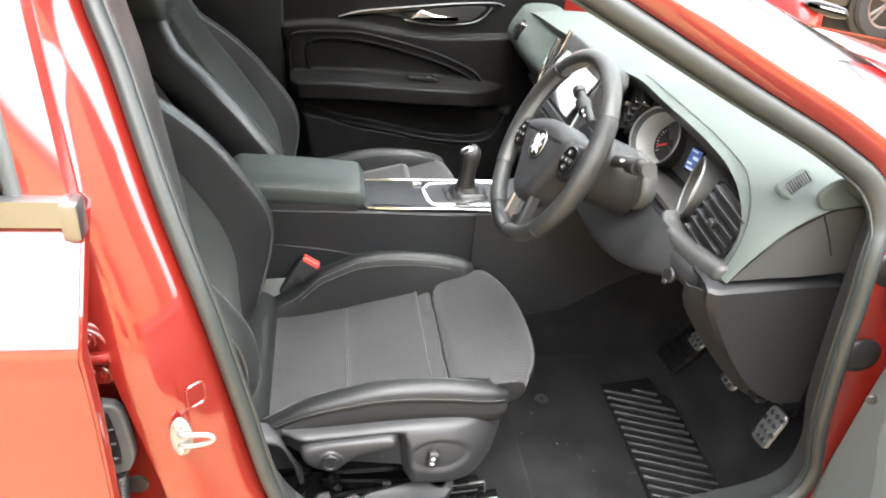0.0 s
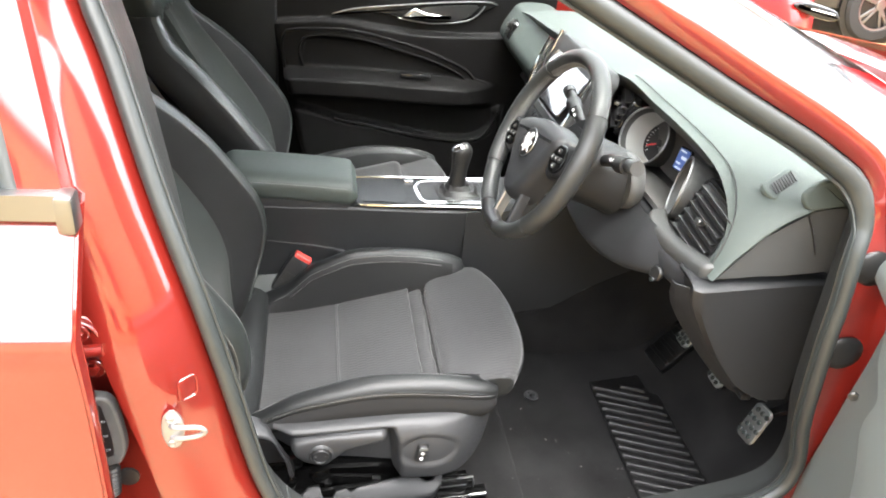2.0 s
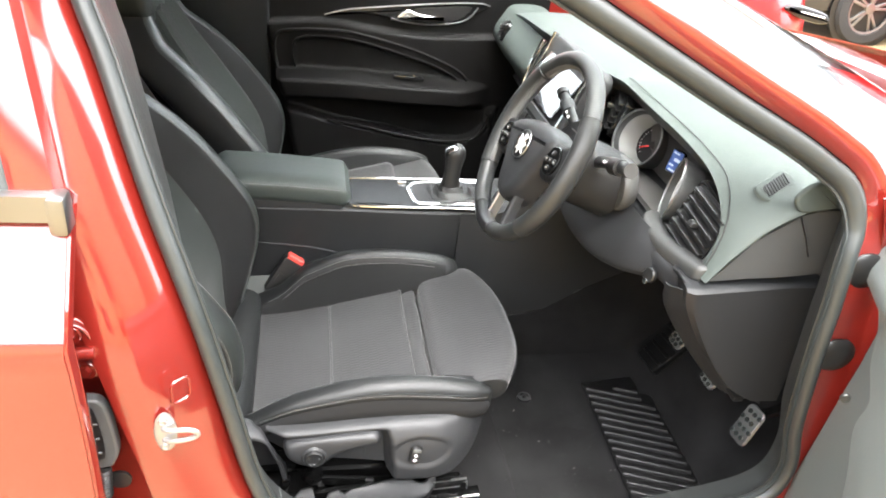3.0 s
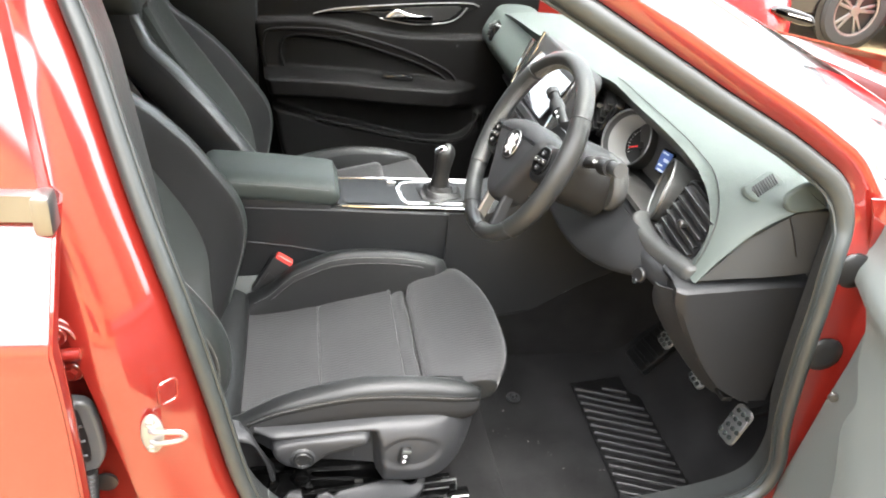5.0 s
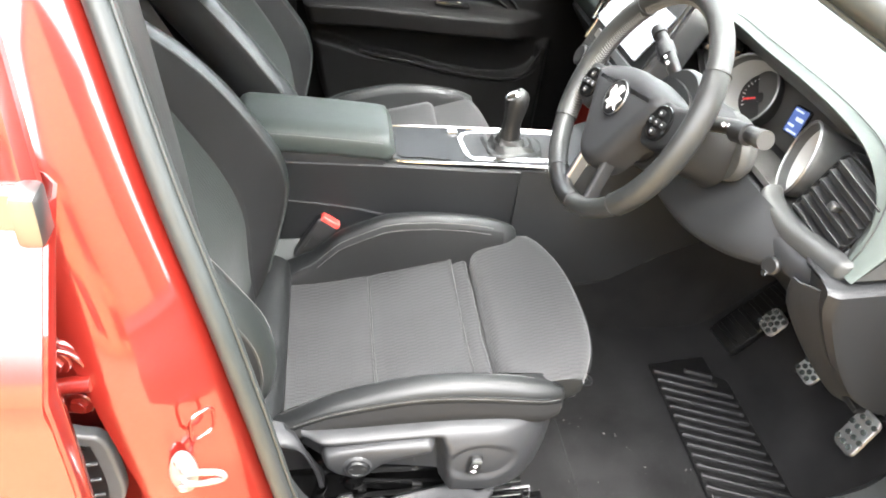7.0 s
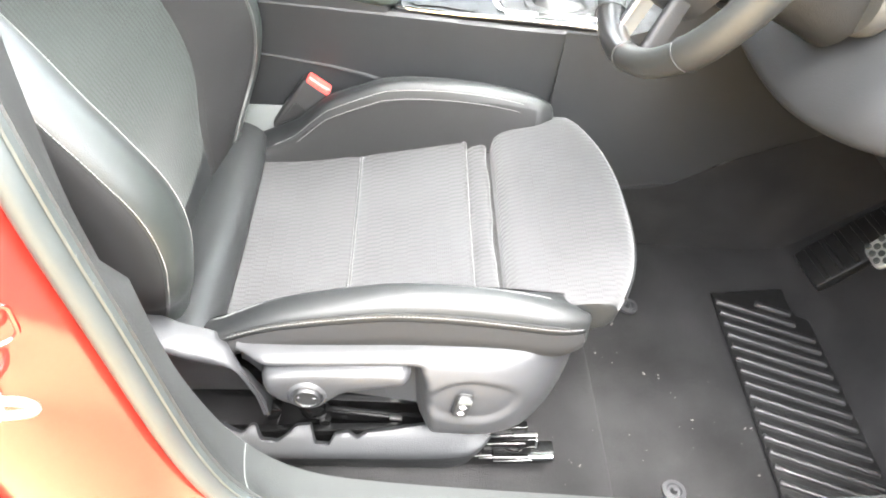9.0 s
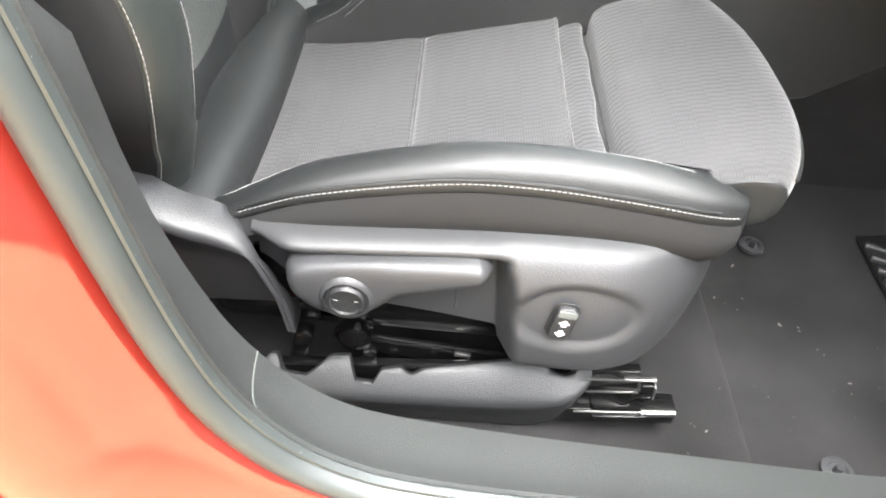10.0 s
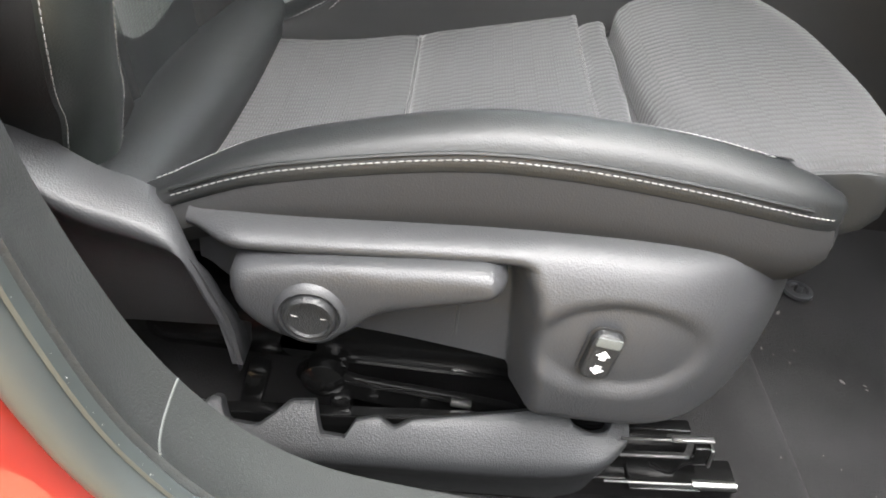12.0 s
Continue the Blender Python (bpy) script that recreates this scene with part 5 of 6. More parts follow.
sv = place((0.522, 0.985, 0.963), (0.12, -0.95, -0.22), (0.3, -0.2, 1))
av = air_vent(sv, 0.096, 0.1, 6, "side_air_vent")
part("chrome_strip", sweep(spl([sv @ Vector(p) for p in ((-0.05, -0.062, 0.004), (0.0, -0.064, 0.004), (0.05, -0.058, 0.004))], 12), disc(0.004, 8)), CHROME, av)
air_vent(place((0.553, 1.465, 0.985), (-0.35, -1, -0.05), (0.35, 0, 1)), 0.12, 0.075, 5, "centre_air_vent")
air_vent(place((0.5, 1.71, 0.985), (0, -1, 0), (0.35, 0, 1)), 0.09, 0.055, 4, "centre_air_vent")
air_vent(place((0.495, 2.255, 0.945), (-0.45, -1, 0), (0.35, 0, 1)), 0.09, 0.045, 4, "far_air_vent")

# instrument binnacle
part("binnacle_back", plate(spl([(0.97, 0.89), (0.955, 0.97), (0.975, 1.04), (1.1, 1.055), (1.3, 1.055), (1.42, 1.045), (1.45, 0.97), (1.4, 0.89), (1.2, 0.87)], 60, True), place((0.508, 0, 0), (0, 1, 0), (0.1, 0, 1)), 0.01), BINNACLE, dash, "dark instrument binnacle")
part("binnacle_floor", shell([[(x, y, 0.905 - 0.12 * (x - 0.5) + 0.01 * math.sin((y - 1.0) * 7)) for y in np.linspace(0.96, 1.45, 16)] for x in np.linspace(0.515, 0.66, 8)], 0.01), BINNACLE, dash)


def gauge(c, n, r, name):
    z = Vector(n).normalized()
    x = Vector((0, 0, 1)).cross(z).normalized()
    m = place(c, x, z.cross(x))
    g = part(name, turned([(r * 0.88, -0.062), (r * 1.0, -0.012), (r * 1.05, 0.0), (r * 1.07, 0.006), (r * 1.05, 0.009), (r * 0.98, 0.003), (r * 0.94, -0.006)], m, 40, cap=False), SHROUD, dash, "round gauge in a chrome-edged cup")
    part("cup_wall", turned([(r * 0.94, -0.004), (r * 0.86, -0.02), (r * 0.76, -0.054)], m, 40, cap=False), CUP, g)
    part("chrome_ring", sweep([m @ Vector((r * 1.05 * math.cos(t), r * 1.05 * math.sin(t), 0.009)) for t in np.linspace(0, 2 * math.pi, 48, endpoint=False)], disc(0.0022, 8), up=tuple(z), closed=True), STEEL, g)
    part("dial", plate(disc(r * 0.77, 36), m @ pose(0, 0, -0.054), 0.001), SATIN, g)
    for k in range(25):
        a = radians(-45 + 270 * k / 24)
        part("dial_mark", block((0.006 if k % 3 == 0 else 0.003, 0.0012, 0.0006), m @ pose(r * 0.62 * math.cos(a), r * 0.62 * math.sin(a), -0.0525, 0, 0, math.degrees(a)), 0), WHITE, g)
    part("needle", block((r * 0.58, 0.003, 0.001), m @ pose(0, 0, -0.049, 0, 0, -150) @ pose(r * 0.28, 0, 0), 0), NEEDLE, g)
    part("needle_hub", turned([(0.0, 0.0), (0.009, 0.0), (0.008, 0.005), (0.0, 0.006)], m @ pose(0, 0, -0.052), 16), SATIN, g)
    return m


gauge((0.56, 1.338, 0.966), (-0.82, -0.33, 0.38), 0.056, "speed_gauge")
gauge((0.54, 1.11, 0.962), (-0.9, 0.42, 0.2), 0.054, "rev_gauge")
dp = place((0.585, 1.213, 0.972), (0.3, -0.95, 0), (0.25, 0, 1))
ds = part("trip_display", plate(rounded(0.032, 0.046, 0.004), dp, 0.006, 0.002), PIANO, dash, "small lit trip display")
part("display_panel", plate(rounded(0.027, 0.041, 0.002), dp @ pose(0, 0, 0.006), 0.0008), SCREEN, ds)
for k, (x0, y0, w, h) in enumerate(((-0.003, 0.016, 0.016, 0.003), (0.004, 0.004, 0.014, 0.006), (-0.005, -0.008, 0.012, 0.004), (0.001, -0.017, 0.02, 0.003))):
    part("display_bar", plate(rounded(w, h, 0.0008, 2), dp @ pose(x0, y0, 0.0069), 0.0004), FIGURES, ds)

# centre stack with the touch screen
cs = place((0.452, 1.6, 0.985), (0, -1, 0), (0.42, 0, 1))
stack = part("centre_panel", plate(rounded(0.3, 0.24, 0.03), cs @ pose(0, -0.03, -0.05), 0.05, 0.008), TRIM_DARK, dash, "centre panel with a touch screen")
part("touch_screen", plate(rounded(0.235, 0.13, 0.008), cs @ pose(0, 0.012, 0.004, -12, 0, 0), 0.004, 0.0015), SCREENGLASS, stack, "blank touch screen mirroring the sky")
for sx in (-1, 1):
    part("chrome_edge", sweep([cs @ Vector((sx * 0.135, -0.1, 0.002)), cs @ Vector((sx * 0.14, 0.09, 0.002))], disc(0.005, 8, 0.008), up=(-1, 0, 0)), CHROME, stack)
part("button_row", plate(rounded(0.22, 0.018, 0.004), cs @ pose(0, -0.075, 0), 0.006, 0.002), STEEL, stack)
for k in range(6):
    part("button", plate(rounded(0.028, 0.012, 0.002), cs @ pose(-0.085 + 0.034 * k, -0.1, 0), 0.005, 0.0015), SATIN, stack)
for sx in (-1, 1):
    part("climate_knob", turned([(0.0, 0.0), (0.022, 0.0), (0.022, 0.012), (0.019, 0.015), (0.0, 0.016)], cs @ pose(sx * 0.1, -0.13, 0), 24), SATIN, stack)
# far fascia
fx = spl([(0.54, 0.99), (0.51, 0.95), (0.5, 0.91), (0.51, 0.87), (0.54, 0.825), (0.6, 0.745), (0.66, 0.68), (0.75, 0.65), (0.8, 0.9), (0.66, 0.98)], 60, True)
part("far_fascia", plate(fx, facing(0, 2.33, 0), 0.58, 0.01, 3), TRIM_DARK, dash, "charcoal passenger fascia")
fp = spl([(0.535, 1.0), (0.5, 0.965), (0.482, 0.932), (0.478, 0.908), (0.488, 0.886), (0.53, 0.832), (0.56, 0.83), (0.62, 0.9), (0.64, 0.99)], 48, True)
part("far_pad", plate(fp, facing(0, 2.335, 0), 0.582, 0.01, 3), DASH, dash, "soft upper passenger fascia")
part("glove_lid", plate(rounded(0.4, 0.1, 0.02), place((0.57, 2.04, 0.775), (0, -1, 0), (-0.6, 0, 0.8)), 0.012, 0.005), TRIM_DARK, dash)
part("upright_trim", sweep(spl([(0.425, 1.752, 0.93), (0.44, 1.752, 0.989), (0.462, 1.752, 1.046)], 12), disc(0.005, 8, 0.009), up=(-1, 0, 0)), CHROME, dash)
part("toe_fill", shell([[(x, y, z) for y in np.linspace(0.88, 2.36, 8)] for x, z in ((1.06, 0.62), (1.08, 0.8), (1.1, 0.97))], 0.01), CARPET, dash)

# ---- steering wheel ----
wheel = thing("steering_wheel", "black leather steering wheel with a silver lower spoke", "steering wheel")
ca, sa = math.cos(radians(24)), math.sin(radians(24))
SW = place((0.291, 1.192, 1.004), (0, -1, 0), (sa, 0, ca))


def rim_point(a, r=0.166):
    x, y = r * math.sin(a), r * math.cos(a)
    return np.array(SW @ Vector((x, y, 0)))


def rim_arc(a0, a1, n):
    return [rim_point(a) for a in np.linspace(radians(a0), radians(a1), n)]


def rim_piece(a0, a1, n, k, m, name="rim_grip", label=""):
    axis = np.array(SW.to_3x3() @ Vector((0, 0, 1)))
    return part(name, sweep(rim_arc(a0, a1, n), disc(0.015 * k, 16, 0.0172 * k), up=axis), m, wheel, label)


for a0, a1, k, m in ((-50, 50, 0.97, RIM_LEATHER), (50, 128, 1.06, RIM_LEATHER), (128, 163, 0.97, RIM_LEATHER), (197, 232, 0.97, RIM_LEATHER), (232, 310, 1.06, RIM_LEATHER)):
    rim_piece(a0, a1, 24, k, m, label="black leather rim")
rim_piece(163, 197, 16, 0.98, SATIN, "rim_base", "satin black lower rim")
for a in (-50, 50, 128, 163, 197, 232):
    ring = [rim_point(radians(a)) + np.array(SW.to_3x3() @ Vector((math.sin(radians(a)) * 0.0161 * math.cos(t), math.cos(radians(a)) * 0.0161 * math.cos(t), 0.0184 * math.sin(t)))) for t in np.linspace(0, 2 * math.pi, 24, endpoint=False)]
    part("rim_seam", sweep(ring, disc(0.0008, 5), up=(0.3, 0.2, 1), closed=True), TRIM_DARK, wheel)
bm = bmesh.new()
for a0, a1 in ((-128, -52), (-48, 48), (52, 128)):
    for a in np.arange(a0, a1, 1.6):
        for sg in (-1, 1):
            p = SW @ Vector((0.1492 * math.sin(radians(a)), 0.1492 * math.cos(radians(a)), 0.0))
            q = SW @ Vector((0.1524 * math.sin(radians(a + 1.2)), 0.1524 * math.cos(radians(a + 1.2)), 0.008 * sg))
            sweep([p, (np.array(p) + np.array(q)) / 2, q], disc(0.0009, 4), up=(0.3, 0.9, 0.2), into=bm)
part("rim_stitching", bm, THREAD, wheel, "pale crossed stitching inside the rim")
# hub
SWH = SW @ pose(-0.01, -0.008, 0, 0, 0, 12)
hubp = spl([(-0.1, 0.02), (-0.09, 0.037), (-0.04, 0.048), (0.0, 0.051), (0.04, 0.048), (0.09, 0.037), (0.1, 0.02), (0.092, 0.0), (0.066, -0.042), (0.036, -0.09), (0.0, -0.104), (-0.036, -0.09), (-0.066, -0.042), (-0.092, 0.0)], 84, True)
hubm = part("airbag_cover", plate(hubp, SWH @ pose(0, 0, -0.035), 0.05, 0.02, 5), TRIM, wheel, "charcoal airbag cover")
bd = SWH @ pose(0, 0.0, 0.0155)
bg = part("badge", turned([(0.0, 0.0), (0.028, 0.0), (0.0285, 0.002), (0.024, 0.003), (0.0, 0.0025)], bd, 28), SATIN, hubm, "round chrome badge")
part("badge_ring", turned([(0.0255, 0.002), (0.0275, 0.002), (0.027, 0.0036), (0.026, 0.0036)], bd, 28, cap=False), GUNMETAL, bg)
part("badge_shape", plate(spl([(-0.019, -0.012), (-0.012, -0.004), (-0.018, 0.004), (-0.013, 0.016), (-0.005, 0.009), (0.004, 0.02), (0.014, 0.014), (0.008, 0.005), (0.019, 0.001), (0.012, -0.008), (0.016, -0.017), (0.004, -0.012), (-0.004, -0.02), (-0.009, -0.013)], 56, True), bd @ pose(0, 0, 0.003), 0.0018, 0.0008), BADGE, bg)
for sx in (-1, 1):
    sp = spl([(sx * 0.07, 0.03), (sx * 0.11, 0.028), (sx * 0.152, 0.03), (sx * 0.156, -0.012), (sx * 0.13, -0.03), (sx * 0.085, -0.032)], 36, True)
    spk = part("side_spoke", plate(sp, SWH @ pose(0, 0, -0.022), 0.026, 0.008, 4), TRIM_DARK, wheel)
    pod = part("button_pod", plate(rounded(0.052, 0.05, 0.024), SWH @ pose(sx * 0.112, 0.0, 0.004), 0.004, 0.002), PIANO, spk, "gloss button pod")
    for bx, by in ((0, 0.013), (0, -0.013), (-0.015, 0), (0.015, 0), (0, 0)):
        part("pod_button", plate(rounded(0.011, 0.009, 0.003), SWH @ pose(sx * 0.112 + bx, by, 0.008), 0.0022, 0.001), SATIN, pod)
        part("button_mark", plate(rounded(0.004, 0.0018, 0.0006, 2), SWH @ pose(sx * 0.112 + bx, by, 0.0102), 0.0003), WHITE, pod)
    ls_ = spl([(sx * 0.028, -0.07), (sx * 0.038, -0.068), (sx * 0.044, -0.155), (sx * 0.035, -0.16)], 30, True)
    part("lower_spoke", plate(ls_, SWH @ pose(0, 0, -0.018), 0.02, 0.006, 3), GUNMETAL if sx == -1 else TRIM_DARK, wheel, "satin silver lower spoke" if sx == -1 else "black lower spoke")
part("hub_core", plate(disc(0.06, 28), SWH @ pose(0, -0.01, -0.06), 0.03, 0.004), SATIN, wheel)
# column shroud and stalks
col = part("column_shroud", sweep([SW @ Vector((0, -0.004, -0.055)), SW @ Vector((0, -0.002, -0.1)), SW @ Vector((0, 0.0, -0.14)), SW @ Vector((0, 0.0, -0.175))], disc(0.062, 24, 0.06, 0.75), up=(0, 0, 1)), TRIM_DARK, wheel, "black column shroud")
part("shroud_front", turned([(0.0, -0.058), (0.066, -0.058), (0.07, -0.064), (0.07, -0.08), (0.0, -0.08)], SW @ Matrix.Diagonal((1.0, 1.15, 1, 1)), 36), SATIN, col)
for sx, z1 in ((1, 0.03), (-1, 0.02)):
    a, b = SW @ Vector((sx * 0.06, 0.04, -0.092)), SW @ Vector((sx * 0.172, 0.075, -0.078))
    stalk = part("stalk", sweep(spl([a, (a + b) / 2 + Vector((0, 0, 0.004)), b], 14), disc(0.0085, 12, 0.011), up=(0.3, 0, 1)), SATIN, wheel, "black control stalk")
    part("stalk_end", sweep(spl([b, b + (b - a).normalized() * 0.014], 5), disc(0.0125, 14), up=(0.3, 0, 1)), SHROUD if sx == 1 else SATIN, stalk)
    part("stalk_sleeve", sweep([a * 0.45 + b * 0.55, a * 0.2 + b * 0.8], disc(0.0145, 14), up=(0.3, 0, 1)), TRIM_DARK, stalk)
    for k in range(2):
        part("stalk_mark", plate(rounded(0.008, 0.005, 0.001, 2), place(a * (0.62 - 0.12 * k) + b * (0.38 + 0.12 * k) + Vector((-0.009, 0, 0.006)), (0, -1, 0), (0.6, 0, 1)), 0.0006), WHITE, stalk)
ring = spl([(0.452, 1.3, 0.955), (0.45, 1.19, 1.0), (0.448, 1.125, 0.992), (0.447, 1.103, 0.945), (0.445, 1.13, 0.905), (0.444, 1.22, 0.892), (0.448, 1.29, 0.915)], 48, True)
bm = grid([[tuple(np.array((0.447, 1.19, 0.945)) + (p - np.array((0.447, 1.19, 0.945))) * k + np.array((d, 0, 0))) for p in ring] for k, d in ((0.8, 0.026), (0.92, 0.012), (0.93, 0.003), (0.88, -0.004), (0.5, -0.007))], around=True, cap=True)
part("column_surround", bm, SHROUD, col, "grey surround behind the stalk")

# ---- centre console ----
console = thing("centre_console", "charcoal centre console with a padded armrest and chrome-edged tray", "console")
CX0, CX1 = -0.42, 0.62
rows = []
for x in np.linspace(CX0, CX1, 40):
    zt = at(x, (-0.42, -0.2, 0.0, 0.25, 0.4, 0.5, 0.62), (0.724, 0.724, 0.721, 0.719, 0.75, 0.815, 0.88))
    y0 = at(x, (-0.42, 0.2, 0.4, 0.62), (1.475, 1.472, 1.462, 1.44))
    rows.append([(x, y0 + 0.012, 0.325), (x, y0 + 0.008, 0.45), (x, y0 + 0.004, 0.6), (x, y0, zt - 0.04), (x, y0 - 0.002, zt - 0.006), (x, y0 + 0.002, zt - 0.001), (x, y0 + 0.01, zt), (x, 1.55, zt - 0.002),
                 (x, 1.628, zt - 0.004), (x, 1.636, zt - 0.012), (x, 1.64, 0.6), (x, 1.7, 0.325)])
part("console_body", grid(rows, cap=False), SHADE_TRIM, console, "charcoal plastic console side")
part("side_crease", sweep(spl([(-0.26, 1.4805, 0.634), (-0.204, 1.4795, 0.63), (-0.1, 1.4785, 0.618), (-0.02, 1.4785, 0.6), (0.06, 1.4795, 0.575)], 24), disc(0.004, 8), up=(0, 1, 0)), SHADE_TRIM, console)
# knee bolster that widens towards the footwell
hem = lambda x: at(x, (0.2, 0.374, 0.485, 0.549, 0.683, 0.95), (0.42, 0.437, 0.47, 0.521, 0.588, 0.7))
wall = lambda x: at(x, (0.2, 0.3, 0.42, 0.55, 0.72, 0.95), (1.476, 1.47, 1.456, 1.45, 1.45, 1.45))
brow = lambda x: at(x, (0.2, 0.3, 0.36, 0.45, 0.55, 0.95), (0.715, 0.718, 0.735, 0.8, 0.86, 0.87))
part("console_cheek", shell([[(x, wall(x) + 0.004 * f, hem(x) + (brow(x) - hem(x)) * f) for x in np.linspace(0.24, 0.95, 24)] for f in np.linspace(0, 1, 8)], 0.01), SHADE_TRIM, console, "charcoal console side in the footwell")
part("tunnel_carpet", shell([[(x, wall(x) - 0.004, 0.32 + (hem(x) - 0.318) * f) for x in np.linspace(-0.1, 1.0, 24)] for f in np.linspace(0, 1, 4)], 0.008), CARPET, console, "black carpet on the tunnel")
# armrest lid
arm = part("armrest_box", block((0.27, 0.146, 0.05), pose(-0.158, 1.547, 0.727, 0, 2, 0), 0.01, 3), TRIM, console)
rows = []
for x in np.linspace(-0.31, -0.01, 26):
    k = min((x + 0.31) / 0.03, (-0.01 - x) / 0.02, 1)
    e = 1 - (1 - max(k, 0)) ** 2.5
    r = []
    for a in np.linspace(0, 2 * math.pi, 40, endpoint=False):
        cy, cz = math.cos(a), math.sin(a)
        r.append((x, 1.547 + 0.079 * (0.9 + 0.1 * e) * math.copysign(abs(cy) ** 0.35, cy), 0.746 + 0.007 * (1 - abs(cy)) * e + (0.028 if cz > 0 else 0.03) * (0.3 + 0.7 * e) * math.copysign(abs(cz) ** 0.6, cz) + 0.03 * (-x / 0.3) - 0.012 * (x / 0.3) ** 2))
    rows.append(r)
lid = part("armrest_lid", grid(rows, around=True, cap=True), ARMREST, console, "grey-black leather armrest lid")
part("stitching", stitches([(x, 1.4685, 0.764 + 0.03 * (-x / 0.3) - 0.012 * (x / 0.3) ** 2) for x in np.linspace(-0.29, -0.03, 40)]), THREAD, lid)
# chrome-edged tray
TZ = 0.722
tray = spl([(-0.018, 1.5), (-0.01, 1.482), (0.05, 1.476), (0.2, 1.474), (0.33, 1.472), (0.35, 1.5), (0.35, 1.6), (0.33, 1.622), (0.15, 1.622), (0.0, 1.62), (-0.016, 1.605)], 70, True)
tm = place((0, 0, TZ - 0.004), (1, 0, 0), (0, 1, 0))
tr = part("tray_frame", plate(tray, tm, 0.008, 0.003), TRAY, console, "gloss black tray surround")
part("chrome_rim", sweep([(p[0], p[1], TZ + 0.0035) for p in tray], disc(0.0032, 8), closed=True), CHROME, tr, "chrome edge")
part("cup_lid", plate(spl([(0.0, 1.5), (0.05, 1.492), (0.102, 1.49), (0.104, 1.55), (0.102, 1.608), (0.02, 1.608), (0.0, 1.596)], 40, True), place((0, 0, TZ + 0.003), (1, 0, 0), (0, 1, 0)), 0.003, 0.001), TRAY, tr, "gloss black sliding lid")
frame_ = spl([(0.142, 1.502), (0.134, 1.54), (0.134, 1.585), (0.16, 1.604), (0.24, 1.609), (0.33, 1.61), (0.345, 1.59), (0.347, 1.52), (0.33, 1.5), (0.24, 1.497), (0.17, 1.497)], 80, True)
part("well_frame", sweep([(p[0], p[1], TZ + 0.0055) for p in frame_], [(-0.0065, -0.003), (-0.0055, 0.0005), (0.0, 0.0018), (0.0055, 0.0005), (0.0065, -0.003)], closed=True), CHROME, tr, "broad chrome frame round the gear well")
part("gear_well", plate(frame_[:, :2], place((0, 0, TZ + 0.0035), (1, 0, 0), (0, 1, 0)), 0.0012), TRIM_DARK, tr)
part("parking_switch", plate(rounded(0.022, 0.014, 0.003), place((0.118, 1.6, TZ + 0.004), (1, 0, 0), (0, 1, 0)), 0.006, 0.002), CHROME, tr)

gear = thing("gear_lever", "short gear lever with a chrome-capped black knob", "gear lever")
rows = []
for f in np.linspace(0, 1, 16):
    c = np.array([0.236, 1.552, TZ + 0.004]) * (1 - f) + np.array([0.226, 1.552, 0.75]) * f
    hw = 0.042 * (1 - f) ** 1.6 + 0.0195
    rows.append([(c[0] + hw * math.copysign(abs(math.cos(a)) ** 0.6, math.cos(a)) * (1 + 0.06 * math.sin(7 * a + 20 * f)), c[1] + 0.9 * hw * math.copysign(abs(math.sin(a)) ** 0.6, math.sin(a)) * (1 + 0.07 * math.sin(5 * a + 13 * f)), c[2] + 0.003 * math.sin(18 * f)) for a in np.linspace(0, 2 * math.pi, 36, endpoint=False)])
part("gaiter", grid(rows, around=True, cap=True), GAITER, gear, "creased black leather gaiter")
rows = []
for z, r, x in ((0.738, 0.0205, 0.2255), (0.75, 0.021, 0.2255), (0.762, 0.0195, 0.226), (0.776, 0.0182, 0.227), (0.79, 0.0185, 0.2285), (0.804, 0.0203, 0.23), (0.818, 0.0222, 0.2305), (0.829, 0.0223, 0.23), (0.838, 0.0192, 0.2285), (0.844, 0.013, 0.227), (0.8465, 0.005, 0.226)):
    rows.append([(x + r * 1.04 * math.cos(a), 1.552 + r * 0.9 * math.sin(a), z + 0.006 * math.cos(a) * (z - 0.74) / 0.1) for a in np.linspace(0, 2 * math.pi, 30, endpoint=False)])
kn_ = part("knob", grid(rows, around=True, cap=True), GAITER, gear, "black leather knob")
cap_ = pose(0.2205, 1.551, 0.8395, 0, -22, 0) @ Matrix.Diagonal((1.25, 0.95, 1, 1))
part("knob_cap", turned([(0.0, -0.004), (0.0145, -0.004), (0.0148, 0.001), (0.0115, 0.004), (0.0, 0.0055)], cap_, 24), CHROME, kn_, "chrome cap")
part("knob_seam", tube([(0.2115, 1.537, 0.75), (0.211, 1.5375, 0.778), (0.2125, 1.5375, 0.806), (0.2135, 1.539, 0.83)], 0.0008, 5, up=(1, 0, 0)), TRIM_DARK, kn_)

# seat belt buckle between seat and console
buckle = thing("seat_belt_buckle", "black seat belt buckle with a red release button", "buckle")
bk = place((-0.144, 1.446, 0.579), (0.83, -0.1, -0.5), (0.55, 0.15, 0.83))
part("buckle_body", plate(rounded(0.05, 0.1, 0.01), bk @ pose(0, -0.02, -0.012), 0.024, 0.006, 3), TRIM_DARK, buckle)
part("release_button", plate(rounded(0.04, 0.014, 0.004), bk @ pose(0, 0.029, -0.008), 0.02, 0.004, 3), RED_PLASTIC, buckle, "red release button")
part("buckle_slot", plate(rounded(0.03, 0.03, 0.004), bk @ pose(0, -0.028, 0.012), 0.001), SATIN, buckle)
part("buckle_stalk", block((0.04, 0.008, 0.16), pose(-0.16, 1.452, 0.47, 0, 14, 0), 0.003), DARKSTEEL, buckle)
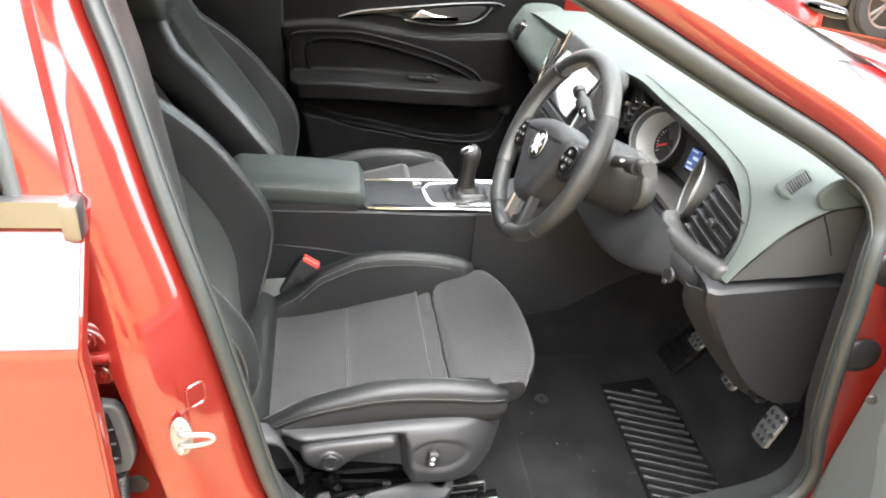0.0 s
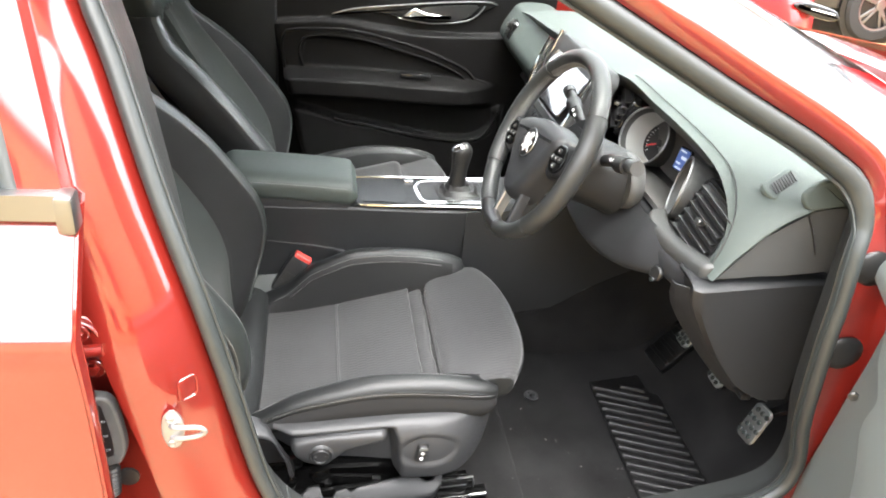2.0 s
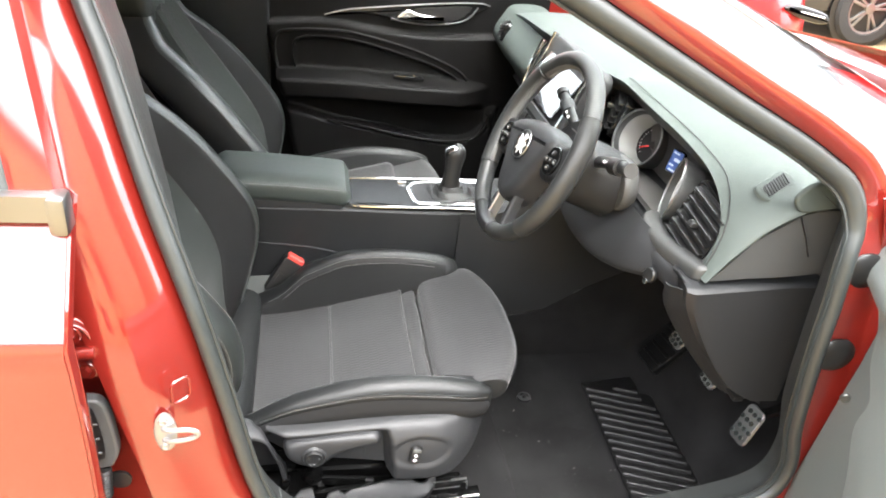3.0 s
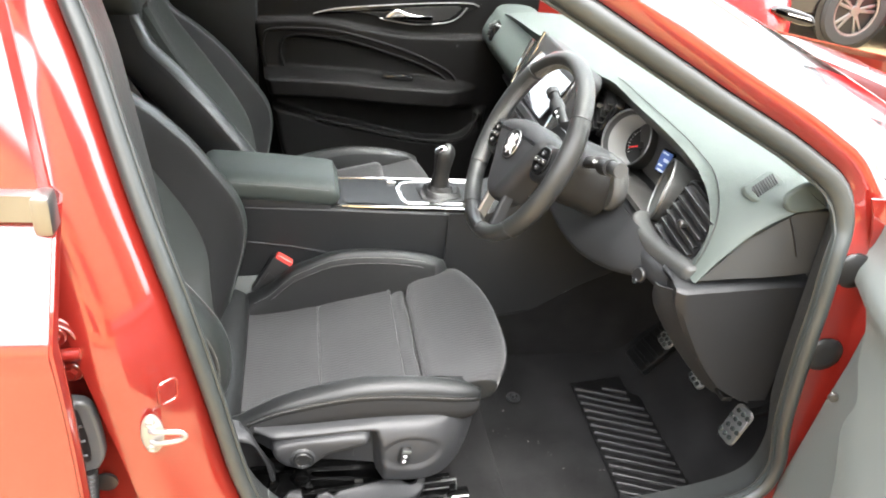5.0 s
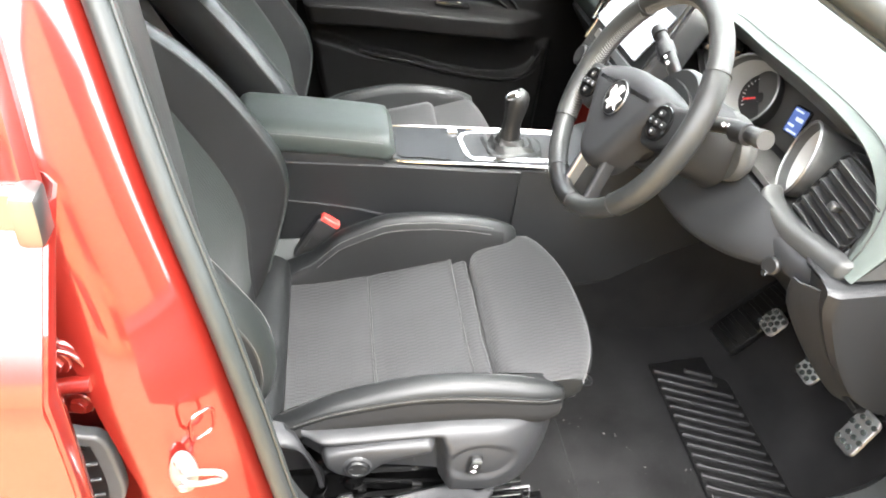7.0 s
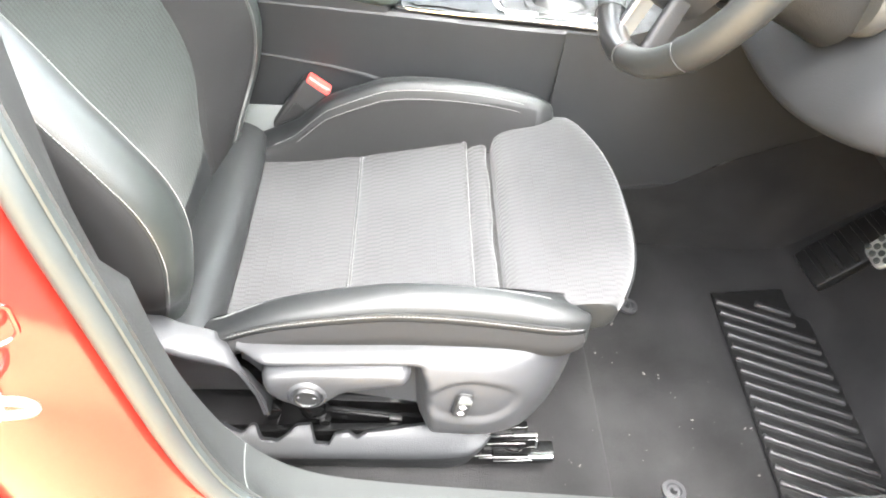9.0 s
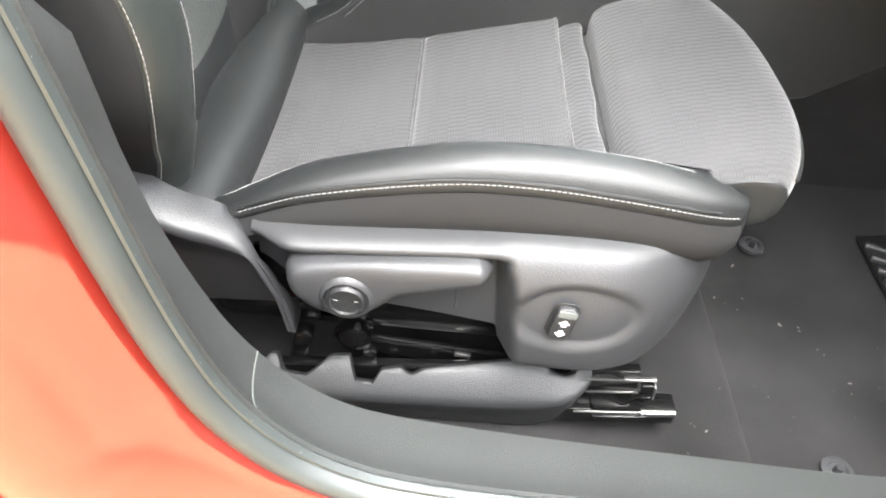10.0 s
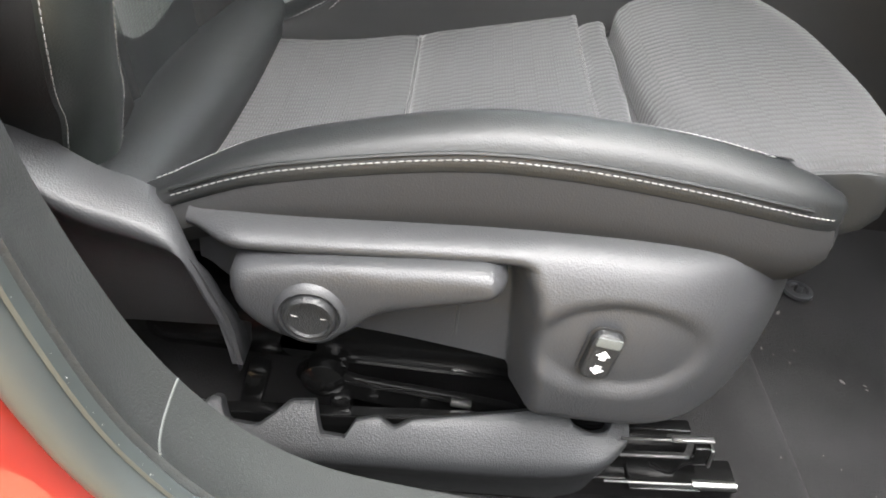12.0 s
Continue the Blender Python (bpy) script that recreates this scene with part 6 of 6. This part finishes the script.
part("belt_anchor", plate(rounded(0.09, 0.06, 0.012), place((-0.212, 1.447, 0.525), (0.96, -0.1, 0.12), (-0.1, 0.5, 0.85)), 0.006, 0.002), ANCHOR, buckle, "pale grey anchor plate")

# ---- footwell ----
mat_ = thing("heel_mat", "black rubber heel pad with raised ribs", "floor mat")
part("mat_base", plate([(0.55, 0.84), (0.716, 0.84), (0.718, 1.262), (0.694, 1.272), (0.694, 1.334), (0.56, 1.312)], place((0, 0, 0.331), (1, 0, 0), (0, 1, 0)), 0.004, 0.001), MAT, mat_)
for k in range(20):
    y0 = 1.318 - 0.0243 * k
    x0 = 0.561 - 0.01 * k / 20 + (0.07 if k == 0 else 0.0)
    x1 = 0.69 if y0 > 1.315 - 0.02 else 0.711
    if k < 2:
        x1 = 0.688
    L = (x1 - x0) / math.cos(radians(20))
    y_mid = y0 - math.tan(radians(20)) * ((x0 + x1) / 2 - 0.56)
    part("rib", plate(rounded(L, 0.0115, 0.004), pose((x0 + x1) / 2, y_mid, 0.334, 0, 0, -20), 0.0075, 0.004, 3), RIB, mat_)
foot = thing("foot_rest", "ribbed black foot rest on the toe board", "foot rest")
fm = place((0.83, 1.37, 0.44), (0.72, 0.1, 0.69), (0, 1, 0))
part("rest_plate", block((0.25, 0.09, 0.02), fm, 0.006), MAT, foot)
for k in range(8):
    part("rib", block((0.01, 0.08, 0.006), fm @ pose(-0.1 + 0.028 * k, 0, 0.012), 0.002), MAT, foot)


def pedal(name, x, y, z, w, h, lean, label, roll=0):
    p = thing(name, label, "pedal", "pedals")
    m = place((x, y, z), (0, -1, 0), (math.sin(radians(lean)), 0, math.cos(radians(lean)))) @ pose(0, 0, 0, 0, 0, roll)
    pad_ = part("pedal_pad", plate(rounded(w, h, 0.012), m, 0.006, 0.003), PEDAL, p, "drilled steel pad")
    for i in range(4):
        for j in range(3):
            c = ((j - 1) * w * 0.3 + (0.004 if i % 2 else -0.004), (i - 1.5) * h * 0.22)
            part("rubber_stud", turned([(0.0, 0.0), (0.0052, 0.0), (0.0045, 0.003), (0.0, 0.0035)], m @ pose(c[0], c[1], 0.0055), 10), RUBBER, pad_)
    top = m @ Vector((0, h * 0.3, -0.004))
    part("pedal_arm", sweep(spl([top, top + Vector((0.06, 0.0, 0.03)), top + Vector((0.12, 0.01, 0.15)), top + Vector((0.1, 0.01, 0.3))], 16), disc(0.008, 8, 0.012), up=(0, 1, 0)), DARKSTEEL, p)
    return p


pedal("accelerator_pedal", 0.742, 0.957, 0.535, 0.047, 0.08, 24, "drilled steel accelerator pedal with rubber studs", 6)
pedal("brake_pedal", 0.745, 1.105, 0.53, 0.05, 0.05, 35, "drilled steel brake pedal with rubber studs")
pedal("clutch_pedal", 0.705, 1.2, 0.56, 0.048, 0.048, 35, "drilled steel clutch pedal with rubber studs")
for x0, y0 in ((0.4, 0.938), (0.403, 1.274)):
    stud = thing("mat_stud", "small round carpet fixing stud in the floor", "stud", "floor studs")
    part("stud_ring", turned([(0.0, 0.0), (0.017, 0.0), (0.0165, 0.004), (0.011, 0.005), (0.009, 0.002), (0.0, 0.002)], pose(x0, y0, 0.33), 20), TRIM, stud)
    part("stud_post", turned([(0.0, 0.0), (0.005, 0.0), (0.004, 0.009), (0.0, 0.0095)], pose(x0, y0, 0.331), 12), TRIM, stud)
# grit and crumbs on the carpet
bm = bmesh.new()
for k in range(90):
    x0, y0 = random.uniform(0.2, 0.7), random.uniform(0.9, 1.25)
    r, flat = (random.uniform(0.0003, 0.0009), 0.6) if k < 72 else (random.uniform(0.0012, 0.0026), 0.25)
    long_ = random.uniform(1.0, 2.2)
    lap = 0.006 if x0 < 0.31 else 0.0
    bmesh.ops.create_icosphere(bm, subdivisions=1, radius=r, matrix=pose(x0, y0, 0.3265 + lap + 0.004 * math.sin(9 * x0 + 5 * y0), 0, 0, k * 37) @ Matrix.Diagonal((long_, 0.7, flat, 1)))
tagged(finish("crumbs", bm, surface("pale_grit", (0.11, 0.105, 0.1), 0.9, vary=0.6, patch=40), smooth=False), "pale grit and crumbs on the carpet", "crumbs", kind="stuff")

# ---- passenger door lining ----
pd = thing("passenger_door", "shut passenger door with a lining darkened for shade and a chrome handle", "car door")
LEDGE = lambda x: at(x, (-0.25, -0.046, 0.092, 0.235, 0.38, 0.5, 0.68), (0.9, 0.916, 0.9, 0.886, 0.889, 0.896, 0.9))
WELT = lambda x: at(x, (-0.16, -0.146, -0.13, -0.07, 0.06, 0.206, 0.291, 0.359, 0.402, 0.44), (0.74, 0.829, 0.853, 0.863, 0.851, 0.815, 0.789, 0.759, 0.723, 0.68))
REST = lambda x: at(x, (-0.25, -0.183, 0.025, 0.203, 0.386, 0.48, 0.7), (0.749, 0.749, 0.748, 0.74, 0.735, 0.726, 0.71))
POCKET = lambda x: at(x, (-0.25, -0.111, -0.04, 0.023, 0.106, 0.219, 0.334, 0.411, 0.455, 0.485, 0.505, 0.7), (0.665, 0.633, 0.613, 0.601, 0.587, 0.564, 0.551, 0.554, 0.572, 0.605, 0.66, 0.69))


def lining_depth(x, z):
    """How deep the lining lies: shoulder ledge, sunk panel, armrest, map pocket."""
    y = 2.364 - 0.024 * ease((LEDGE(x) - z) / 0.012)
    y += 0.011 * ease(min(WELT(x) - z, x + 0.151) / 0.008) * ease((z - REST(x)) / 0.02)
    out_ = 0.075 * (1 - ease((x - 0.36) / 0.14))
    t = REST(x) - z
    y -= out_ * ease((t + 0.012) / 0.022) * (1 - ease((t - 0.055) / 0.03))
    y -= 0.05 * ease((POCKET(x) - z) / 0.012) * (1 - ease((x - 0.5) / 0.03))
    return y


rows = []
for z in np.linspace(0.36, 1.115, 150):
    tail = at(z, (0.36, 0.5, 0.7, 0.85, 1.03), (-0.1, -0.15, -0.188, -0.231, -0.26))
    rows.append([(x, lining_depth(x, z) + 0.02 * ease((tail + 0.012 - x) / 0.012), z) for x in np.linspace(tail, 0.66, 110)])
part("door_lining", shell(rows, -0.01), LINING, pd, "soft door lining, near-black for the far cabin's shade", angle=1.2)
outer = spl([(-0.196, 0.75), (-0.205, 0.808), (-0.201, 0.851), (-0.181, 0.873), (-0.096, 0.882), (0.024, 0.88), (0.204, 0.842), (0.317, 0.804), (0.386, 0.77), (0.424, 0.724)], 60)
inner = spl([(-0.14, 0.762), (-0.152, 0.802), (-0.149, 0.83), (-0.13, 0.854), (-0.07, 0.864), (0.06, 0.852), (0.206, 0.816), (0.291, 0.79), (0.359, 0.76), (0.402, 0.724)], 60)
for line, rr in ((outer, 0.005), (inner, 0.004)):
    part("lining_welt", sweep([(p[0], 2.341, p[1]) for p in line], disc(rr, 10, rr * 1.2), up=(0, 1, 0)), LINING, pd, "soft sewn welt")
for dz, dy in ((-0.002, 0.0), (-0.009, -0.001)):
    part("stitching", stitches([(x, lining_depth(x, REST(x) + dz) - 0.0006 + dy, REST(x) + dz) for x in np.linspace(-0.18, 0.4, 50)], step=0.007, length=0.005), TRIM_DARK, pd)
part("window_switches", block((0.1, 0.03, 0.016), pose(0.215, 2.322, 0.752, 0, 3, 0), 0.005), PIANO, pd, "gloss black window switches")
part("switch_glint", block((0.014, 0.005, 0.003), pose(0.235, 2.312, 0.7605), 0.001), CHROME, pd)
hb = plate(spl([(-0.054, 0.925), (0.005, 0.943), (0.09, 0.956), (0.3, 0.981), (0.425, 0.99), (0.463, 0.983), (0.42, 0.955), (0.36, 0.924), (0.27, 0.913), (0.18, 0.922), (0.09, 0.934), (0.02, 0.93)], 70, True), facing(0, 2.372, 0), 0.014, 0.004)
hp = part("handle_bezel", hb, PIANO, pd, "gloss black trim strip round the handle")
part("bezel_edge", sweep(spl([(-0.054, 2.356, 0.925), (0.005, 2.356, 0.943), (0.09, 2.356, 0.956), (0.3, 2.356, 0.981), (0.425, 2.356, 0.99), (0.463, 2.358, 0.983)], 30), disc(0.0018, 6), up=(0, 1, 0)), GUNMETAL, hp)
part("bezel_edge", sweep(spl([(0.15, 2.356, 0.925), (0.2, 2.356, 0.918), (0.27, 2.356, 0.914), (0.36, 2.356, 0.925), (0.4, 2.356, 0.945), (0.424, 2.356, 0.976)], 30), disc(0.002, 6), up=(0, 1, 0)), GUNMETAL, hp)
part("handle_cup", plate(spl([(0.22, 0.957), (0.3, 0.97), (0.4, 0.977), (0.385, 0.95), (0.35, 0.93), (0.27, 0.922), (0.22, 0.93)], 40, True), facing(0, 2.359, 0), 0.002, 0.001), SATIN, hp)
part("door_handle", plate(spl([(0.166, 0.929), (0.185, 0.95), (0.203, 0.959), (0.222, 0.953), (0.25, 0.946), (0.311, 0.941), (0.313, 0.936), (0.25, 0.934), (0.197, 0.926)], 40, True), facing(0, 2.358, 0), 0.016, 0.006, 3), CHROME, pd, "chrome door handle")
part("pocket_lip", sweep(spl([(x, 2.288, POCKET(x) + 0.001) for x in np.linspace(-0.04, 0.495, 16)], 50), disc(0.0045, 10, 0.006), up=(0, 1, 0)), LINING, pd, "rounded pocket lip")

# ---- the open driver's door ----
dd = thing("driver_door", "open driver's door with a grey inner lining", "car door")
DM = place((0.715, 0.755, 0.0), (-0.342, -0.94, 0), (0, 0, 1))  # x: away from the hinge, z: out of the door


def dloc(a, b, c):
    return tuple(DM @ Vector((a, b, c)))


IN = -1 if (DM.to_3x3() @ Vector((0, 0, 1))).x > 0 else 1
wave = lambda z: at(z, (0.3, 0.5, 0.65, 0.738, 0.793, 0.838, 0.86, 0.884, 0.946, 0.97, 0.983, 1.0, 1.05), (0.22, 0.2, 0.16, 0.122, 0.08, 0.085, 0.078, 0.043, 0.016, 0.01, -0.05, -0.055, -0.06))
rows = []
for z in np.linspace(0.34, 1.06, 46):
    e = wave(z)
    bump = 0.02 * math.exp(-((z - 0.985) / 0.03) ** 2)
    rows.append([dloc(e - 0.004, z, IN * -0.006)] + [dloc(e + f * (1.0 - e), z, IN * (0.012 + bump + 0.05 * f ** 0.7 * math.exp(-((z - 0.62) / 0.2) ** 2))) for f in np.linspace(0, 1, 30)])
part("door_lining", shell(rows, 0.006), DOORGREY, dd, "grey plastic door lining")
part("door_shell", plate([(-0.03, 0.3), (1.02, 0.3), (1.04, 0.7), (1.0, 0.97), (0.0, 0.97), (-0.017, 0.94), (-0.021, 0.845), (-0.032, 0.76), (-0.041, 0.664), (-0.054, 0.553), (-0.045, 0.45)], DM @ pose(0, 0, -0.02 if IN == 1 else 0.0), 0.02, 0.006), DOOREDGE, dd, "grey plastic door edge")
rows = [[dloc(a, z, -IN * (0.1 + 0.02 * math.sin(math.pi * (z - 0.3) / 0.8))) for a in np.linspace(0.03, 1.05, 16)] for z in np.linspace(0.3, 1.06, 16)]
part("door_skin", shell(rows, 0.004), PAINT, dd, "orange-red outer skin")
part("door_rim", block((1.0, 0.74, 0.07), DM @ pose(0.52, 0.67, -IN * 0.06), 0.02), PAINT, dd)
part("door_screw", turned([(0.0, 0.0), (0.008, 0.0), (0.007, 0.004), (0.0, 0.005)], place((0.708, 0.757, 0.79), (1, -0.4, 0), (0, 0, 1)), 14), STEEL, dd)

# ---- cars parked beyond ----
def road_wheel(parent, x, y, r):
    m = place((x, y, r), (1, 0, 0), (0, 0, 1))
    w = part("wheel", turned([(r * 0.62, -0.1), (r * 0.9, -0.11), (r, -0.08), (r, 0.08), (r * 0.93, 0.105), (r * 0.7, 0.11), (r * 0.62, 0.09)], m, 40, cap=False), TYRE, parent)
    part("rim", turned([(r * 0.62, 0.1), (r * 0.7, 0.105), (r * 0.71, 0.09), (r * 0.64, 0.06), (r * 0.62, -0.05)], m, 40, cap=False), ALLOY, w)
    for k in range(5):
        for d in (-9, 9):
            part("spoke", block((r * 0.56, 0.028, 0.03), m @ pose(0, 0, 0.07, 0, 0, 72 * k + d + 10) @ pose(r * 0.37, 0, 0), 0.008), ALLOY, w)
    part("hub_cap", turned([(0.0, 0.0), (r * 0.16, 0.0), (r * 0.14, 0.03), (0.0, 0.035)], m @ pose(0, 0, 0.06), 20), ALLOY, w)
    part("brake_disc", turned([(0.0, 0.0), (r * 0.5, 0.0), (r * 0.5, 0.02), (0.0, 0.02)], m @ pose(0, 0, 0.0), 24), DARKSTEEL, w)
    return w


for x0 in (-1.3, 1.42):
    road_wheel(car, x0, 0.78, 0.335)
    road_wheel(car, x0, 2.36, 0.335)



def parked_car(name, label, paint, y0, x0, nose):
    """A parked car along x; y0: its near side; x0: its front or rear end; nose: 1 if it points to larger x."""
    c = thing(name, label, "car", "parked cars")
    L = 4.4
    T = lambda u, v, z: (x0 - nose * u, y0 + v, z)
    xs = (0.0, 0.06, 0.3, 0.9, 1.3, 1.9, 2.6, 3.3, 4.0, 4.35, 4.4)
    tops = (0.55, 0.72, 0.82, 0.95, 1.02, 1.38, 1.46, 1.42, 1.1, 0.95, 0.6)
    rows = []
    for u in np.linspace(0, L, 40):
        zt = at(u, xs, tops)
        belt = min(zt - 0.02, 0.95)
        ins = 0.3 * max(0, 1 - u / 0.35) ** 2 + 0.2 * max(0, (u - 4.1) / 0.3) ** 2
        rows.append([T(u, v, z) for v, z in ((0.15 + ins, 0.2), (0.03 + ins, 0.28), (ins, 0.55), (0.02 + ins, belt * 0.85), (0.08 + ins, belt), (0.2 + ins * 0.5, max(belt, zt - 0.06)), (0.5, zt - 0.005), (0.9, zt), (1.3, zt - 0.005), (1.6 - ins * 0.5, max(belt, zt - 0.06)),
                     (1.72 - ins, belt), (1.8 - ins, 0.55), (1.77 - ins, 0.28), (1.65 - ins, 0.2))])
    part("body", grid(rows, around=True, cap=True), paint, c)
    for u0 in (0.85, 3.5):
        road_wheel(c, x0 - nose * u0, y0 + 0.07, 0.335)
        part("wheel_arch", turned([(0.34, 0.0), (0.39, 0.0), (0.39, 0.02), (0.34, 0.02)], place((x0 - nose * u0, y0 + 0.02, 0.34), (1, 0, 0), (0, 0, 1)), 32), SATIN, c)
    lamp = spl([(0.06, 0.64), (0.2, 0.65), (0.36, 0.71), (0.3, 0.735), (0.16, 0.715), (0.07, 0.69)], 30, True)
    lm = part("headlamp", plate([(x0 - nose * a, b) for a, b in lamp], facing(0, y0 + 0.09, 0), 0.09, 0.02), SATIN, c, "dark lamp unit")
    part("lamp_streak", plate([(x0 - nose * a, b) for a, b in ((0.1, 0.675), (0.26, 0.7), (0.26, 0.708), (0.1, 0.684))], facing(0, y0 + 0.004, 0), 0.012, 0.003), WHITE, lm)
    part("bumper", block((0.5, 0.06, 0.14), pose(x0 - nose * 0.3, y0 + 0.12, 0.3), 0.03), SATIN, c)
    part("side_glass", shell([[T(u, 0.1 + 0.42 * (z - 0.95), z) for u in np.linspace(1.5 + 0.6 * (z - 0.95), 3.7, 10)] for z in np.linspace(0.97, 1.32, 6)], 0.02), PIANO, c, "dark side glass")
    return c


parked_car("red_car", "red car parked alongside", RED_PAINT, 4.05, 3.0, 1)
parked_car("black_car", "black car parked behind the red one", BLACK_PAINT, 6.3, 4.15, -1)
parked_car("red_car", "red car parked farther along the row", RED_PAINT, 5.2, 9.9, 1)
